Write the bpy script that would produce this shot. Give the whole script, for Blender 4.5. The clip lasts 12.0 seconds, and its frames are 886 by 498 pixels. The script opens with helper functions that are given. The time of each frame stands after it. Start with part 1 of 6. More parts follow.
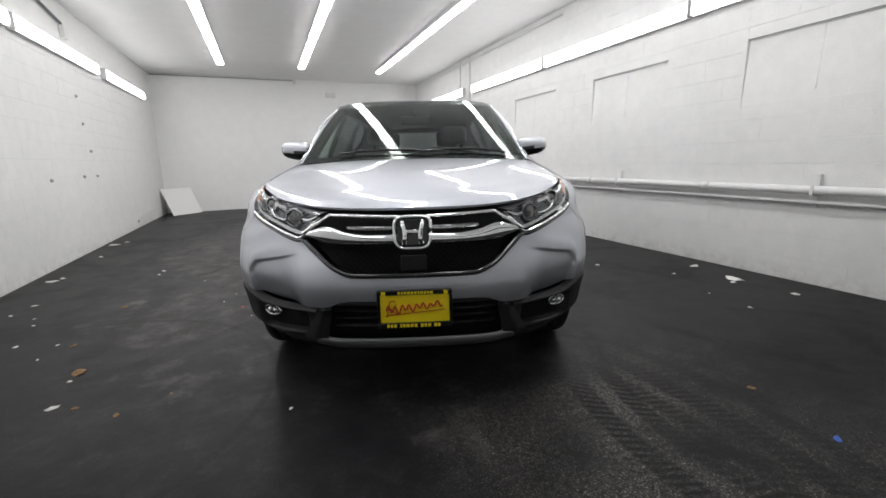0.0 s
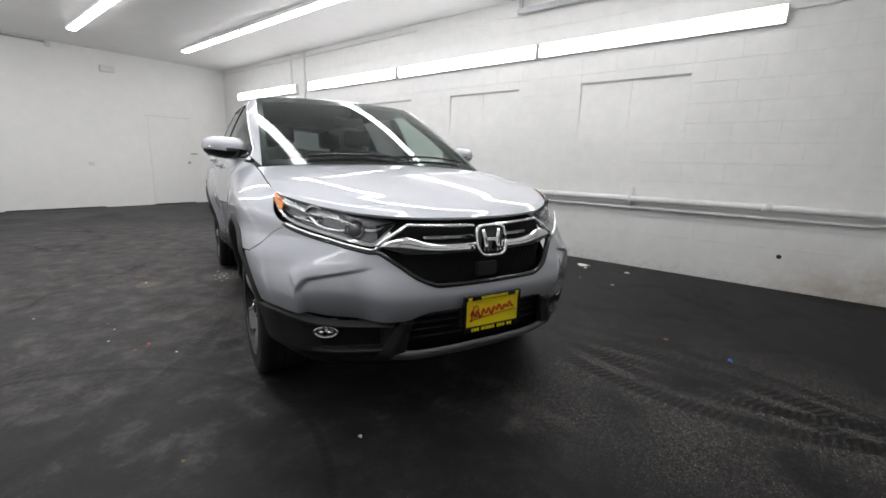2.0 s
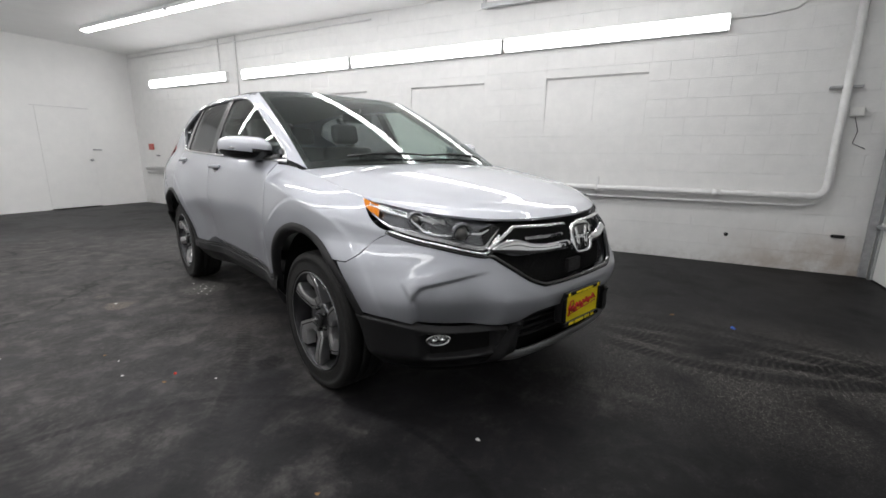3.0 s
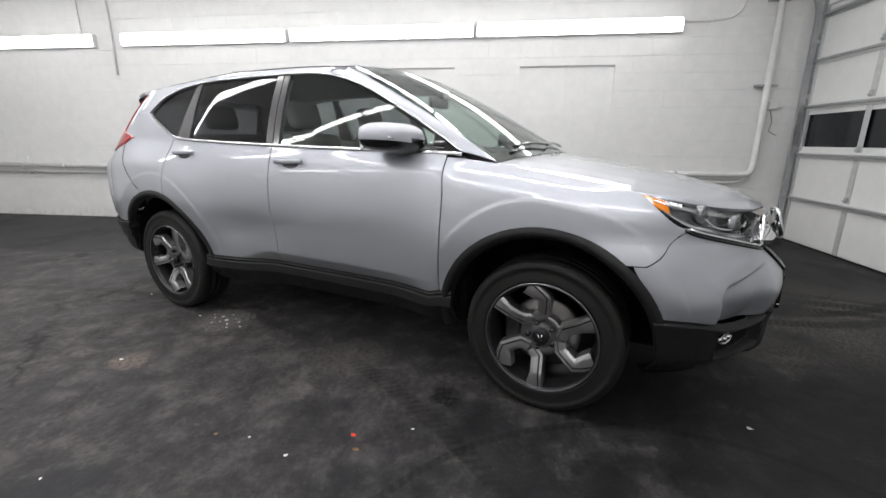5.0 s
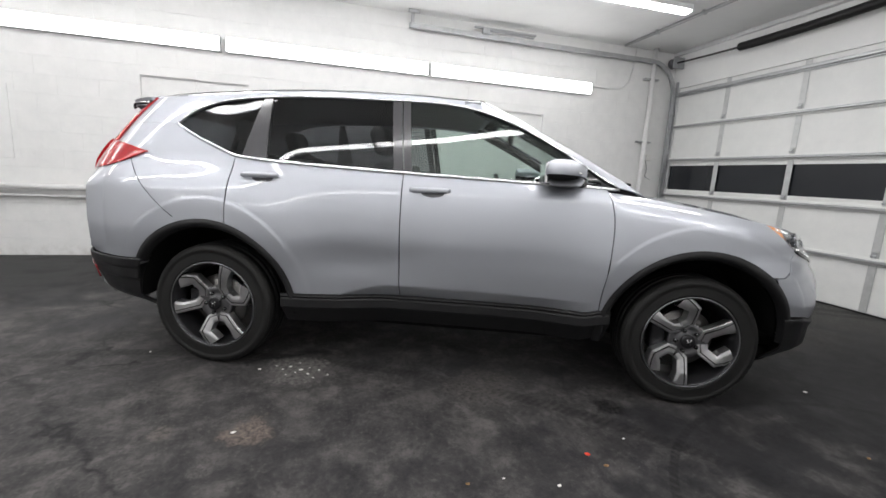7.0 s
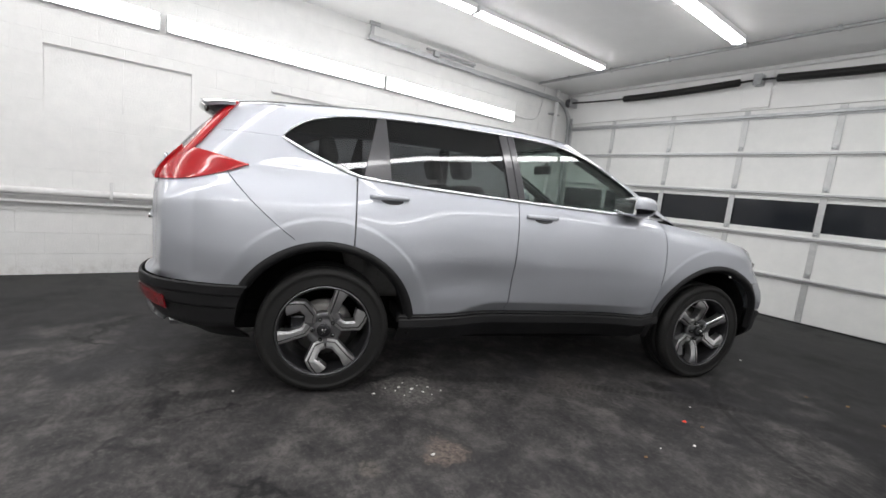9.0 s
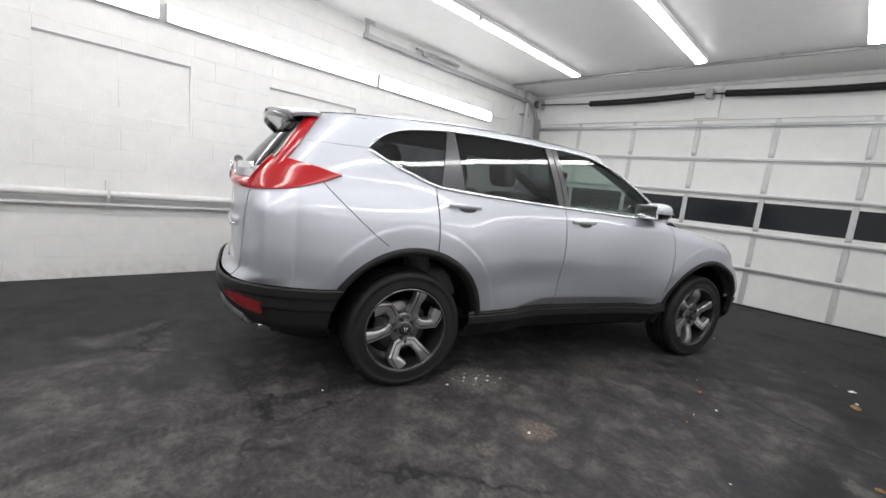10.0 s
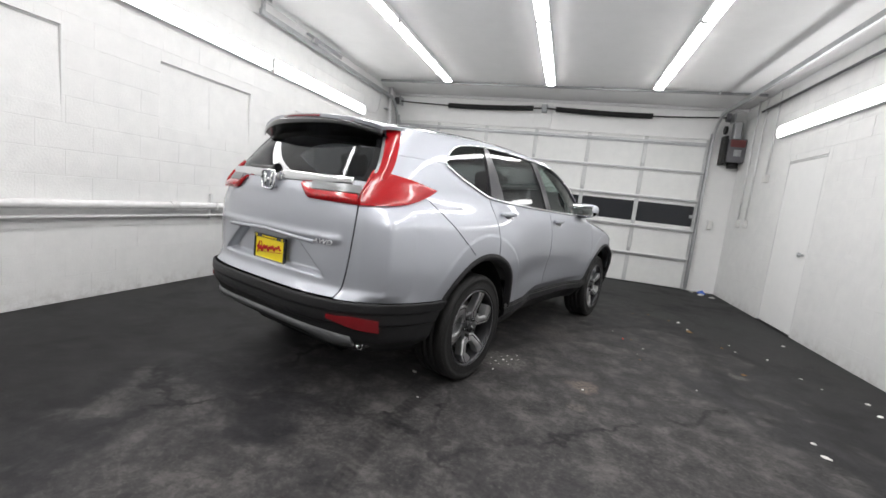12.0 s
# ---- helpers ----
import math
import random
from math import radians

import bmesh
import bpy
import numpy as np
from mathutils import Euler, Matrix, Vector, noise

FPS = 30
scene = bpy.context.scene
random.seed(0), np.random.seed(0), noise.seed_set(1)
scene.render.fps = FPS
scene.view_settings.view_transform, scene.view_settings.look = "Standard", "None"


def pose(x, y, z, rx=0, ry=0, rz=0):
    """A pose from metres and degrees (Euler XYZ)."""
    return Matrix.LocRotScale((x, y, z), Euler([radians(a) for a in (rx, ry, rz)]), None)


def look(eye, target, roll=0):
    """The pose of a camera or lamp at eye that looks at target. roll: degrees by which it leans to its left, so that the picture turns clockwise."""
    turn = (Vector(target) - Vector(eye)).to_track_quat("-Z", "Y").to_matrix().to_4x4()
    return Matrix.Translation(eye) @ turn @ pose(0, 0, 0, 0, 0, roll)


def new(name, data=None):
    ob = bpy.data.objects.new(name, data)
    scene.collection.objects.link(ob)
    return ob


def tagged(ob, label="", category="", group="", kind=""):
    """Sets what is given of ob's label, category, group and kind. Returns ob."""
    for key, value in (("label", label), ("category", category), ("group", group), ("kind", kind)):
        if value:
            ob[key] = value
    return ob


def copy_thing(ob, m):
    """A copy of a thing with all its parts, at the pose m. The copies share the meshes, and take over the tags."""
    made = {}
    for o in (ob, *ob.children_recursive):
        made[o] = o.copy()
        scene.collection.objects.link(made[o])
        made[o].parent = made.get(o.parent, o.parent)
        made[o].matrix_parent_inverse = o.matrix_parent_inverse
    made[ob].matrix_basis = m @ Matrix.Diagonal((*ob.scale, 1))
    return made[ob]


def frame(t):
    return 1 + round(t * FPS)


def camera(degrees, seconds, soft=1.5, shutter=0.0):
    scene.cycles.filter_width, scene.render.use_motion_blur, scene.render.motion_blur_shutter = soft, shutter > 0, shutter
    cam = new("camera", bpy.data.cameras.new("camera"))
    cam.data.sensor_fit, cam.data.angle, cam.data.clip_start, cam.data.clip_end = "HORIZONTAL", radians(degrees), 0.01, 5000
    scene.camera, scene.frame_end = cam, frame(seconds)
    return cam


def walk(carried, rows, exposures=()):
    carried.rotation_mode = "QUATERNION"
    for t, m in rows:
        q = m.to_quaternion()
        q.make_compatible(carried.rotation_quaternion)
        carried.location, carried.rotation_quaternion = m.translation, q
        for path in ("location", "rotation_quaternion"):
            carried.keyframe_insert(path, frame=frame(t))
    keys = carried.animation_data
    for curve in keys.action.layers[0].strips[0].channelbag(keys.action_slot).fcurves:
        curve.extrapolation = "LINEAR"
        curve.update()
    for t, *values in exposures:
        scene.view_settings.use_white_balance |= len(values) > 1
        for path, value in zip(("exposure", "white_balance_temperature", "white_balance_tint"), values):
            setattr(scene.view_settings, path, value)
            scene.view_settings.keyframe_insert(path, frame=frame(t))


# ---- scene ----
cam = camera(92.5, 12.0, soft=1.6)
PATH = [
    (0, (-0.964, -5.302, 1.104), (-0.223, -3.489, 0.697), -1.3),
    (0.5, (-1.179, -5.242, 1.105), (-0.151, -3.575, 0.699), -0.2),
    (1, (-1.395, -5.116, 1.095), (-0.238, -3.535, 0.693), 2.5),
    (1.5, (-1.65, -4.869, 1.124), (-0.292, -3.453, 0.734), 4.0),
    (2, (-2.001, -4.651, 1.147), (-0.474, -3.422, 0.748), 1.6),
    (2.5, (-2.261, -4.358, 1.165), (-0.592, -3.334, 0.756), 0.7),
    (2.7, (-2.342, -4.212, 1.18), (-0.647, -3.24, 0.755), 0.8),
    (4.3, (-2.684, -2.878, 1.192), (-0.808, -2.387, 0.701), -1.0),
    (4.5, (-2.711, -2.721, 1.196), (-0.83, -2.283, 0.673), -0.6),
    (5, (-2.694, -2.284, 1.19), (-0.771, -2.035, 0.698), 0.3),
    (5.5, (-2.73, -1.84, 1.175), (-0.785, -1.779, 0.71), 0.1),
    (6, (-2.707, -1.445, 1.16), (-0.759, -1.571, 0.723), 0.8),
    (6.5, (-2.662, -1.045, 1.157), (-0.73, -1.373, 0.754), 2.3),
    (7, (-2.664, -0.626, 1.157), (-0.764, -1.15, 0.82), 3.1),
    (7.5, (-2.574, -0.227, 1.156), (-0.727, -0.927, 0.842), 4.9),
    (9.3, (-2.138, 1.13, 1.173), (-0.598, -0.12, 0.917), 7.0),
    (9.5, (-2.105, 1.298, 1.173), (-0.579, 0.03, 0.923), 8.2),
    (10, (-1.833, 1.635, 1.199), (-0.457, 0.211, 0.921), 6.5),
    (10.5, (-1.591, 1.994, 1.198), (-0.439, 0.383, 0.92), 5.9),
    (11, (-1.273, 2.244, 1.198), (-0.278, 0.532, 0.912), 6.1),
    (11.5, (-0.926, 2.498, 1.17), (-0.161, 0.668, 0.913), 6.4),
    (12, (-0.525, 2.697, 1.182), (0.006, 0.784, 0.94), 6.5),
]
walk(cam, [(t, look(eye, target, roll)) for t, eye, target, roll in PATH], ((0.0, 0.0), (2.5, 0.0), (4.5, 0.12), (9.5, 0.16), (12.0, 0.20)))

# ---- world and exposure: a closed room, lit by its own tubes ----
world = bpy.data.worlds.new("world")
world.use_nodes = True
world.node_tree.nodes["Background"].inputs["Color"].default_value = (0.05, 0.06, 0.08, 1)
world.node_tree.nodes["Background"].inputs["Strength"].default_value = 0.3
scene.world = world
scene.view_settings.exposure = 0.0


# ---- materials ----
def mat(name, color, rough=0.5, metal=0.0, spec=0.5, coat=0.0, coat_rough=0.03, trans=0.0, ior=1.45):
    m = bpy.data.materials.new(name)
    m.use_nodes = True
    b = m.node_tree.nodes["Principled BSDF"]
    b.inputs["Base Color"].default_value = (*color, 1)
    b.inputs["Roughness"].default_value = rough
    b.inputs["Metallic"].default_value = metal
    b.inputs["Specular IOR Level"].default_value = spec
    b.inputs["Coat Weight"].default_value = coat
    b.inputs["Coat Roughness"].default_value = coat_rough
    b.inputs["Transmission Weight"].default_value = trans
    b.inputs["IOR"].default_value = ior
    return m


def node(m, kind, **kw):
    n = m.node_tree.nodes.new(kind)
    for k, v in kw.items():
        if k in n.inputs:
            n.inputs[k].default_value = v
    return n


def link(m, a, ao, b, bi):
    m.node_tree.links.new(a.outputs[ao], b.inputs[bi])


def bsdf(m):
    return m.node_tree.nodes["Principled BSDF"]


def coords(m, scale=(1, 1, 1), space="Object"):
    c = node(m, "ShaderNodeTexCoord")
    mp = node(m, "ShaderNodeMapping")
    mp.inputs["Scale"].default_value = scale
    link(m, c, space, mp, "Vector")
    return mp


def ramp(m, src, out, stops):
    r = node(m, "ShaderNodeValToRGB")
    e = r.color_ramp.elements
    e[0].position, e[0].color = stops[0][0], (*stops[0][1], 1)
    e[1].position, e[1].color = stops[-1][0], (*stops[-1][1], 1)
    for p, c in stops[1:-1]:
        k = e.new(p)
        k.color = (*c, 1)
    link(m, src, out, r, "Fac")
    return r


def mottled(m, lo, hi, big=0.6, fine=9.0, bump=0.02, bump_scale=60.0, rough=None, scale=(1, 1, 1), space="Object"):
    """Two scales of colour variation, and a fine relief."""
    mp = coords(m, scale, space)
    a = node(m, "ShaderNodeTexNoise", Scale=big, Detail=6.0, Roughness=0.6)
    b = node(m, "ShaderNodeTexNoise", Scale=fine, Detail=8.0, Roughness=0.65)
    for n in (a, b):
        link(m, mp, "Vector", n, "Vector")
    mix = node(m, "ShaderNodeMath")
    mix.operation = "MULTIPLY_ADD"
    mix.inputs[1].default_value = 0.5
    link(m, a, "Fac", mix, 0)
    half = node(m, "ShaderNodeMath")
    half.operation = "MULTIPLY"
    half.inputs[1].default_value = 0.5
    link(m, b, "Fac", half, 0)
    link(m, half, 0, mix, 2)
    r = ramp(m, mix, 0, [(0.34, lo), (0.66, hi)])
    link(m, r, "Color", bsdf(m), "Base Color")
    if bump:
        c = node(m, "ShaderNodeTexNoise", Scale=bump_scale, Detail=5.0)
        link(m, mp, "Vector", c, "Vector")
        bp = node(m, "ShaderNodeBump", Strength=bump * 10, Distance=0.01)
        link(m, c, "Fac", bp, "Height")
        link(m, bp, "Normal", bsdf(m), "Normal")
    if rough:
        rr = node(m, "ShaderNodeMapRange")
        rr.inputs["To Min"].default_value, rr.inputs["To Max"].default_value = rough
        rr.inputs["From Min"].default_value, rr.inputs["From Max"].default_value = 0.3, 0.7
        link(m, mix, 0, rr, "Value")
        link(m, rr, "Result", bsdf(m), "Roughness")
    return m


def glow(name, color, strength):
    m = mat(name, (0.9, 0.9, 0.9), 0.4)
    bsdf(m).inputs["Emission Color"].default_value = (*color, 1)
    bsdf(m).inputs["Emission Strength"].default_value = strength
    return m


M_WALL = mottled(mat("white_painted_block", (0.8, 0.8, 0.79), 0.5), (0.70, 0.705, 0.70), (0.80, 0.80, 0.79), 0.5, 7, 0.03, 70, (0.42, 0.6))


def wall_dirt(m):
    """World-placed paint: dull scuffs near the floor and one rusty run low beside the garage door."""
    t = m.node_tree
    geo = node(m, "ShaderNodeNewGeometry")
    for n in list(t.nodes):
        if n.bl_idname == "ShaderNodeMapping":
            link(m, geo, "Position", n, "Vector")
    src = bsdf(m).inputs["Base Color"].links[0].from_socket
    sep = node(m, "ShaderNodeSeparateXYZ")
    link(m, geo, "Position", sep, "Vector")
    n1 = node(m, "ShaderNodeTexNoise", Scale=2.2, Detail=8.0, Roughness=0.68)
    n2 = node(m, "ShaderNodeTexNoise", Scale=11.0, Detail=6.0, Roughness=0.7)
    for n in (n1, n2):
        link(m, geo, "Position", n, "Vector")
    def mr(node_, out, a, b):
        r = node(m, "ShaderNodeMapRange")
        r.inputs["From Min"].default_value, r.inputs["From Max"].default_value = a, b
        link(m, node_, out, r, "Value")
        return r
    def mul(a, ao, b, bo):
        k = node(m, "ShaderNodeMath")
        k.operation = "MULTIPLY"
        link(m, a, ao, k, 0)
        link(m, b, bo, k, 1)
        return k
    def over(fac, colour):
        nonlocal src
        x = node(m, "ShaderNodeMix")
        x.data_type = "RGBA"
        x.inputs[7].default_value = (*colour, 1)
        t.links.new(fac.outputs[0], x.inputs[0])
        t.links.new(src, x.inputs[6])
        src = x.outputs[2]
    foot = mul(mr(sep, "Z", 0.16, 0.0), "Result", mr(n2, "Fac", 0.42, 0.66), "Result")
    over(foot, (0.56, 0.55, 0.53))
    scuff = mul(mr(n1, "Fac", 0.60, 0.72), "Result", mr(n2, "Fac", 0.45, 0.75), "Result")
    over(scuff, (0.62, 0.615, 0.60))
    rust = mul(mul(mr(sep, "Y", -4.3, -5.4), "Result", mr(sep, "Z", 0.55, 0.05), "Result"), 0, mr(n1, "Fac", 0.38, 0.62), "Result")
    east = mul(rust, 0, mr(sep, "X", 2.9, 3.1), "Result")
    over(east, (0.42, 0.35, 0.29))
    t.links.new(src, bsdf(m).inputs["Base Color"])


wall_dirt(M_WALL)
M_WALLBACK = mottled(mat("white_painted_wall", (0.78, 0.78, 0.77), 0.5), (0.79, 0.795, 0.79), (0.86, 0.86, 0.85), 0.4, 5, 0.012, 40, (0.42, 0.6))
M_CEIL = mottled(mat("painted_ceiling", (0.74, 0.74, 0.73), 0.55), (0.80, 0.805, 0.80), (0.87, 0.87, 0.865), 0.35, 4, 0.012, 30, (0.45, 0.6))
M_TUBE = glow("tube_light", (1.0, 0.985, 0.985), 19.0)
M_TUBE_W = glow("wall_tube_light", (1.0, 0.985, 0.985), 8.8)
M_LAMPBODY = mat("white_enamel", (0.75, 0.76, 0.76), 0.35)
M_PIPE = mottled(mat("white_painted_pipe", (0.74, 0.74, 0.74), 0.4), (0.62, 0.62, 0.62), (0.78, 0.78, 0.78), 1.5, 14, 0.02, 60)
M_GALV = mottled(mat("galvanised_steel", (0.45, 0.46, 0.47), 0.42, 0.75), (0.34, 0.35, 0.36), (0.52, 0.53, 0.54), 2.0, 20, 0.01, 80)
M_DOORPANEL = mottled(mat("white_door_steel", (0.76, 0.77, 0.75), 0.42), (0.69, 0.70, 0.69), (0.78, 0.785, 0.77), 0.7, 6, 0.008, 40, (0.35, 0.5))
M_STILE = mottled(mat("dull_zinc_steel", (0.52, 0.53, 0.53), 0.45, 0.35), (0.42, 0.43, 0.43), (0.60, 0.61, 0.61), 1.6, 16, 0.008, 60)
M_SPRING = mat("black_spring_steel", (0.02, 0.02, 0.02), 0.5, 0.4)
M_DARK = mat("black_matte", (0.012, 0.012, 0.013), 0.8)
M_PANE = mat("dark_pane", (0.012, 0.014, 0.018), 0.12)
M_OPENER = mat("grey_housing", (0.12, 0.12, 0.13), 0.5)
M_OPENER_RED = mat("dull_red_housing", (0.13, 0.035, 0.035), 0.5)
M_PLASTIC_W = mat("white_plastic", (0.7, 0.7, 0.68), 0.45)
M_PAPER = mat("white_paper", (0.72, 0.71, 0.68), 0.8)
M_BLUE = mat("blue_paper", (0.05, 0.13, 0.5), 0.7)
M_RED = mat("red_plastic", (0.8, 0.06, 0.03), 0.5)
M_LEAF = mottled(mat("dry_leaf", (0.2, 0.11, 0.05), 0.8), (0.12, 0.07, 0.03), (0.3, 0.18, 0.08), 20, 80, 0.02, 200)
M_BOARD = mat("white_board", (0.78, 0.78, 0.77), 0.4)


def value(m, op, a, b=None, c=None, clamp=False):
    """A math node; a, b and c are numbers or (node, output) pairs."""
    n = node(m, "ShaderNodeMath")
    n.operation, n.use_clamp = op, clamp
    for i, v in enumerate((a, b, c)):
        if v is None:
            continue
        if isinstance(v, (int, float)):
            n.inputs[i].default_value = v
        else:
            m.node_tree.links.new(v[0].outputs[v[1]], n.inputs[i])
    return (n, 0)


def blend(m, fac, a, b):
    n = node(m, "ShaderNodeMix")
    n.data_type = "RGBA"
    for i, v in ((0, fac), (6, a), (7, b)):
        if isinstance(v, tuple) and hasattr(v[0], "outputs"):
            m.node_tree.links.new(v[0].outputs[v[1]], n.inputs[i])
        elif isinstance(v, tuple):
            n.inputs[i].default_value = (*v, 1)
        else:
            n.inputs[i].default_value = v
    return (n, 2)


def floor_material():
    """Black-sealed concrete: bare brownish patches, scuffs, white grit and the curved prints of tyres."""
    m = mat("sealed_concrete", (0.02, 0.02, 0.02), 0.4)
    mp = coords(m)
    def tex(sc, det, ro, dist=0.0):
        n = node(m, "ShaderNodeTexNoise", Scale=sc, Detail=det, Roughness=ro, Distortion=dist)
        link(m, mp, "Vector", n, "Vector")
        return n
    big, patch, mid, fine, grit = tex(0.42, 6.0, 0.6, 0.5), tex(1.5, 9.0, 0.66, 0.25), tex(5.0, 10.0, 0.72, 0.2), tex(42.0, 7.0, 0.72), tex(130.0, 3.0, 0.7)
    sep = node(m, "ShaderNodeSeparateXYZ")
    link(m, mp, "Vector", sep, "Vector")
    X, Y = (sep, "X"), (sep, "Y")
    # a broad oval beside the parking place is lighter and shows more bare patches
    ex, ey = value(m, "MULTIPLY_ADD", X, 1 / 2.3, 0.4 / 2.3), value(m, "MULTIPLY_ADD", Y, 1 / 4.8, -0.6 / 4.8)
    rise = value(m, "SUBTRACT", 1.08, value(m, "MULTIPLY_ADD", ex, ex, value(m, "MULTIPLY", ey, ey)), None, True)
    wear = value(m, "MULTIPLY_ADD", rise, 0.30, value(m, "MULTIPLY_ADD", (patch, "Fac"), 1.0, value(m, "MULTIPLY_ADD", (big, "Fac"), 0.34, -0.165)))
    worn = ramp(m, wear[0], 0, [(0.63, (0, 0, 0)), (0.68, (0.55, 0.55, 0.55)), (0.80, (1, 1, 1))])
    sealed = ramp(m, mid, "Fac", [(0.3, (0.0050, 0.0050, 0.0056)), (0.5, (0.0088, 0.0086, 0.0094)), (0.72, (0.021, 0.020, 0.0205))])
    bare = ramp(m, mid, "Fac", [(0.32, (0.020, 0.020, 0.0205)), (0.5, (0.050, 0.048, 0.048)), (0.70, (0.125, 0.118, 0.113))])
    # a lighter tone, blended in towards the middle of that oval
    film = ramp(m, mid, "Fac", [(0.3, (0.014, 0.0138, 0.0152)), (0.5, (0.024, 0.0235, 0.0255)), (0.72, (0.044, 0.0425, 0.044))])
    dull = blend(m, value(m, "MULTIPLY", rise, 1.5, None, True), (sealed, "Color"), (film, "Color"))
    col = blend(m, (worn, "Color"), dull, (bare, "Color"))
    # fine pale and dark flecks where the aggregate shows
    fw = value(m, "MULTIPLY", (worn, "Color"), (ramp(m, fine, "Fac", [(0.54, (0, 0, 0)), (0.66, (0.5, 0.5, 0.5))]), "Color"))
    col = blend(m, fw, col, (0.115, 0.106, 0.100))
    fd_ = value(m, "MULTIPLY", (worn, "Color"), (ramp(m, fine, "Fac", [(0.36, (0.5, 0.5, 0.5)), (0.46, (0, 0, 0))]), "Color"))
    col = blend(m, fd_, col, (0.012, 0.012, 0.013))
    # white grit that sits in the worn stretches
    g1 = ramp(m, grit, "Fac", [(0.60, (0, 0, 0)), (0.70, (1, 1, 1))])
    g2 = ramp(m, mid, "Fac", [(0.48, (0.03, 0.03, 0.03)), (0.66, (0.7, 0.7, 0.7))])
    gm = value(m, "MULTIPLY", (g1, "Color"), (g2, "Color"))
    col = blend(m, gm, col, (0.19, 0.185, 0.18))
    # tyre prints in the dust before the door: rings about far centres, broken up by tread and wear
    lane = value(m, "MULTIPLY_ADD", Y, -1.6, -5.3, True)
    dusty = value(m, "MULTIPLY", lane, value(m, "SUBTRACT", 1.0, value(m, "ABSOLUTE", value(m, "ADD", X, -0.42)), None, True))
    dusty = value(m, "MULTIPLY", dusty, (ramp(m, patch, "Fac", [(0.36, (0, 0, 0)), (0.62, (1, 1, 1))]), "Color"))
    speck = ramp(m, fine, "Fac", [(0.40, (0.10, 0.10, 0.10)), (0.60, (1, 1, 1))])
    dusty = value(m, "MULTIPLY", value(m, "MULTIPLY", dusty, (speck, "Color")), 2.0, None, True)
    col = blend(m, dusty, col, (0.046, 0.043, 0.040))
    pale = value(m, "MULTIPLY", dusty, (ramp(m, grit, "Fac", [(0.54, (0, 0, 0)), (0.62, (1, 1, 1))]), "Color"))
    col = blend(m, pale, col, (0.26, 0.25, 0.235))
    for cx, cy, rad, wid, amt, door in ((1.91, -4.37, 1.645, 0.065, 1.0, 1), (1.95, -4.37, 1.50, 0.055, 1.0, 1), (-2.33, -4.14, 3.09, 0.07, 1.0, 1), (-2.33, -4.14, 2.92, 0.055, 0.9, 1), (-1.50, -4.11, 2.47, 0.045, 0.8, 1), (-2.20, -2.89, 1.183, 0.022, 0.6, 0), (-6.0, -1.2, 4.08, 0.10, 0.45, 0), (-4.0, 1.0, 4.2, 0.05, 0.5, 0)):
        dx, dy = value(m, "ADD", X, -cx), value(m, "ADD", Y, -cy)
        r = value(m, "SQRT", value(m, "ADD", value(m, "MULTIPLY", dx, dx), value(m, "MULTIPLY", dy, dy)))
        off = value(m, "ABSOLUTE", value(m, "ADD", r, -rad))
        band = value(m, "SUBTRACT", 1.0, value(m, "DIVIDE", off, wid), None, True)
        band = value(m, "MULTIPLY", band, 3.0, None, True)
        if door:
            band = value(m, "MULTIPLY", band, lane)
        ang = value(m, "MULTIPLY", value(m, "ARCTAN2", dy, dx), rad * 150.0)
        tread = value(m, "MULTIPLY_ADD", value(m, "SINE", value(m, "ADD", ang, value(m, "MULTIPLY", r, 60.0))), 0.26, 0.74)
        keep = ramp(m, patch, "Fac", [(0.34, (0.45, 0.45, 0.45)), (0.52, (1, 1, 1))])
        mask = value(m, "MULTIPLY", value(m, "MULTIPLY", value(m, "MULTIPLY", band, tread), (keep, "Color")), amt)
        col = blend(m, mask, col, (0.0045, 0.0045, 0.005))
    # dark cracks that wander between the worn stretches
    wob = node(m, "ShaderNodeTexNoise", Scale=2.4, Detail=5.0, Roughness=0.6)
    link(m, mp, "Vector", wob, "Vector")
    off = node(m, "ShaderNodeVectorMath")
    off.operation = "MULTIPLY_ADD"
    off.inputs[1].default_value = (0.75, 0.75, 0.0)
    link(m, wob, "Color", off, 0)
    link(m, mp, "Vector", off, 2)
    cells = node(m, "ShaderNodeTexVoronoi", Scale=0.62)
    cells.feature = "DISTANCE_TO_EDGE"
    link(m, off, 0, cells, "Vector")
    crack = ramp(m, cells, "Distance", [(0.004, (1, 1, 1)), (0.020, (0, 0, 0))])
    crack = value(m, "MULTIPLY", (crack, "Color"), (ramp(m, patch, "Fac", [(0.40, (0, 0, 0)), (0.56, (0.85, 0.85, 0.85))]), "Color"))
    crack = value(m, "MULTIPLY", crack, value(m, "MULTIPLY_ADD", Y, 0.6, 1.0, True))
    col = blend(m, crack, col, (0.009, 0.009, 0.010))
    # single spots: dark drips, a scraped reddish patch, pale spill
    for cx, cy, rad, tone, amt in ((-0.90, -2.07, 0.085, (0.004, 0.004, 0.004), 0.9), (-1.04, -2.45, 0.05, (0.07, 0.07, 0.068), 0.5), (-0.80, -0.29, 0.12, (0.20, 0.16, 0.135), 0.7), (-0.22, -0.47, 0.20, (0.22, 0.21, 0.20), 0.55), (-0.76, 0.06, 0.06, (0.16, 0.145, 0.125), 0.5), (-2.06, -1.2, 0.09, (0.16, 0.15, 0.14), 0.6), (-0.58, -1.46, 0.22, (0.11, 0.10, 0.095), 0.5), (-1.03, -0.16, 0.05, (0.15, 0.14, 0.135), 0.45)):
        dx, dy = value(m, "ADD", X, -cx), value(m, "ADD", Y, -cy)
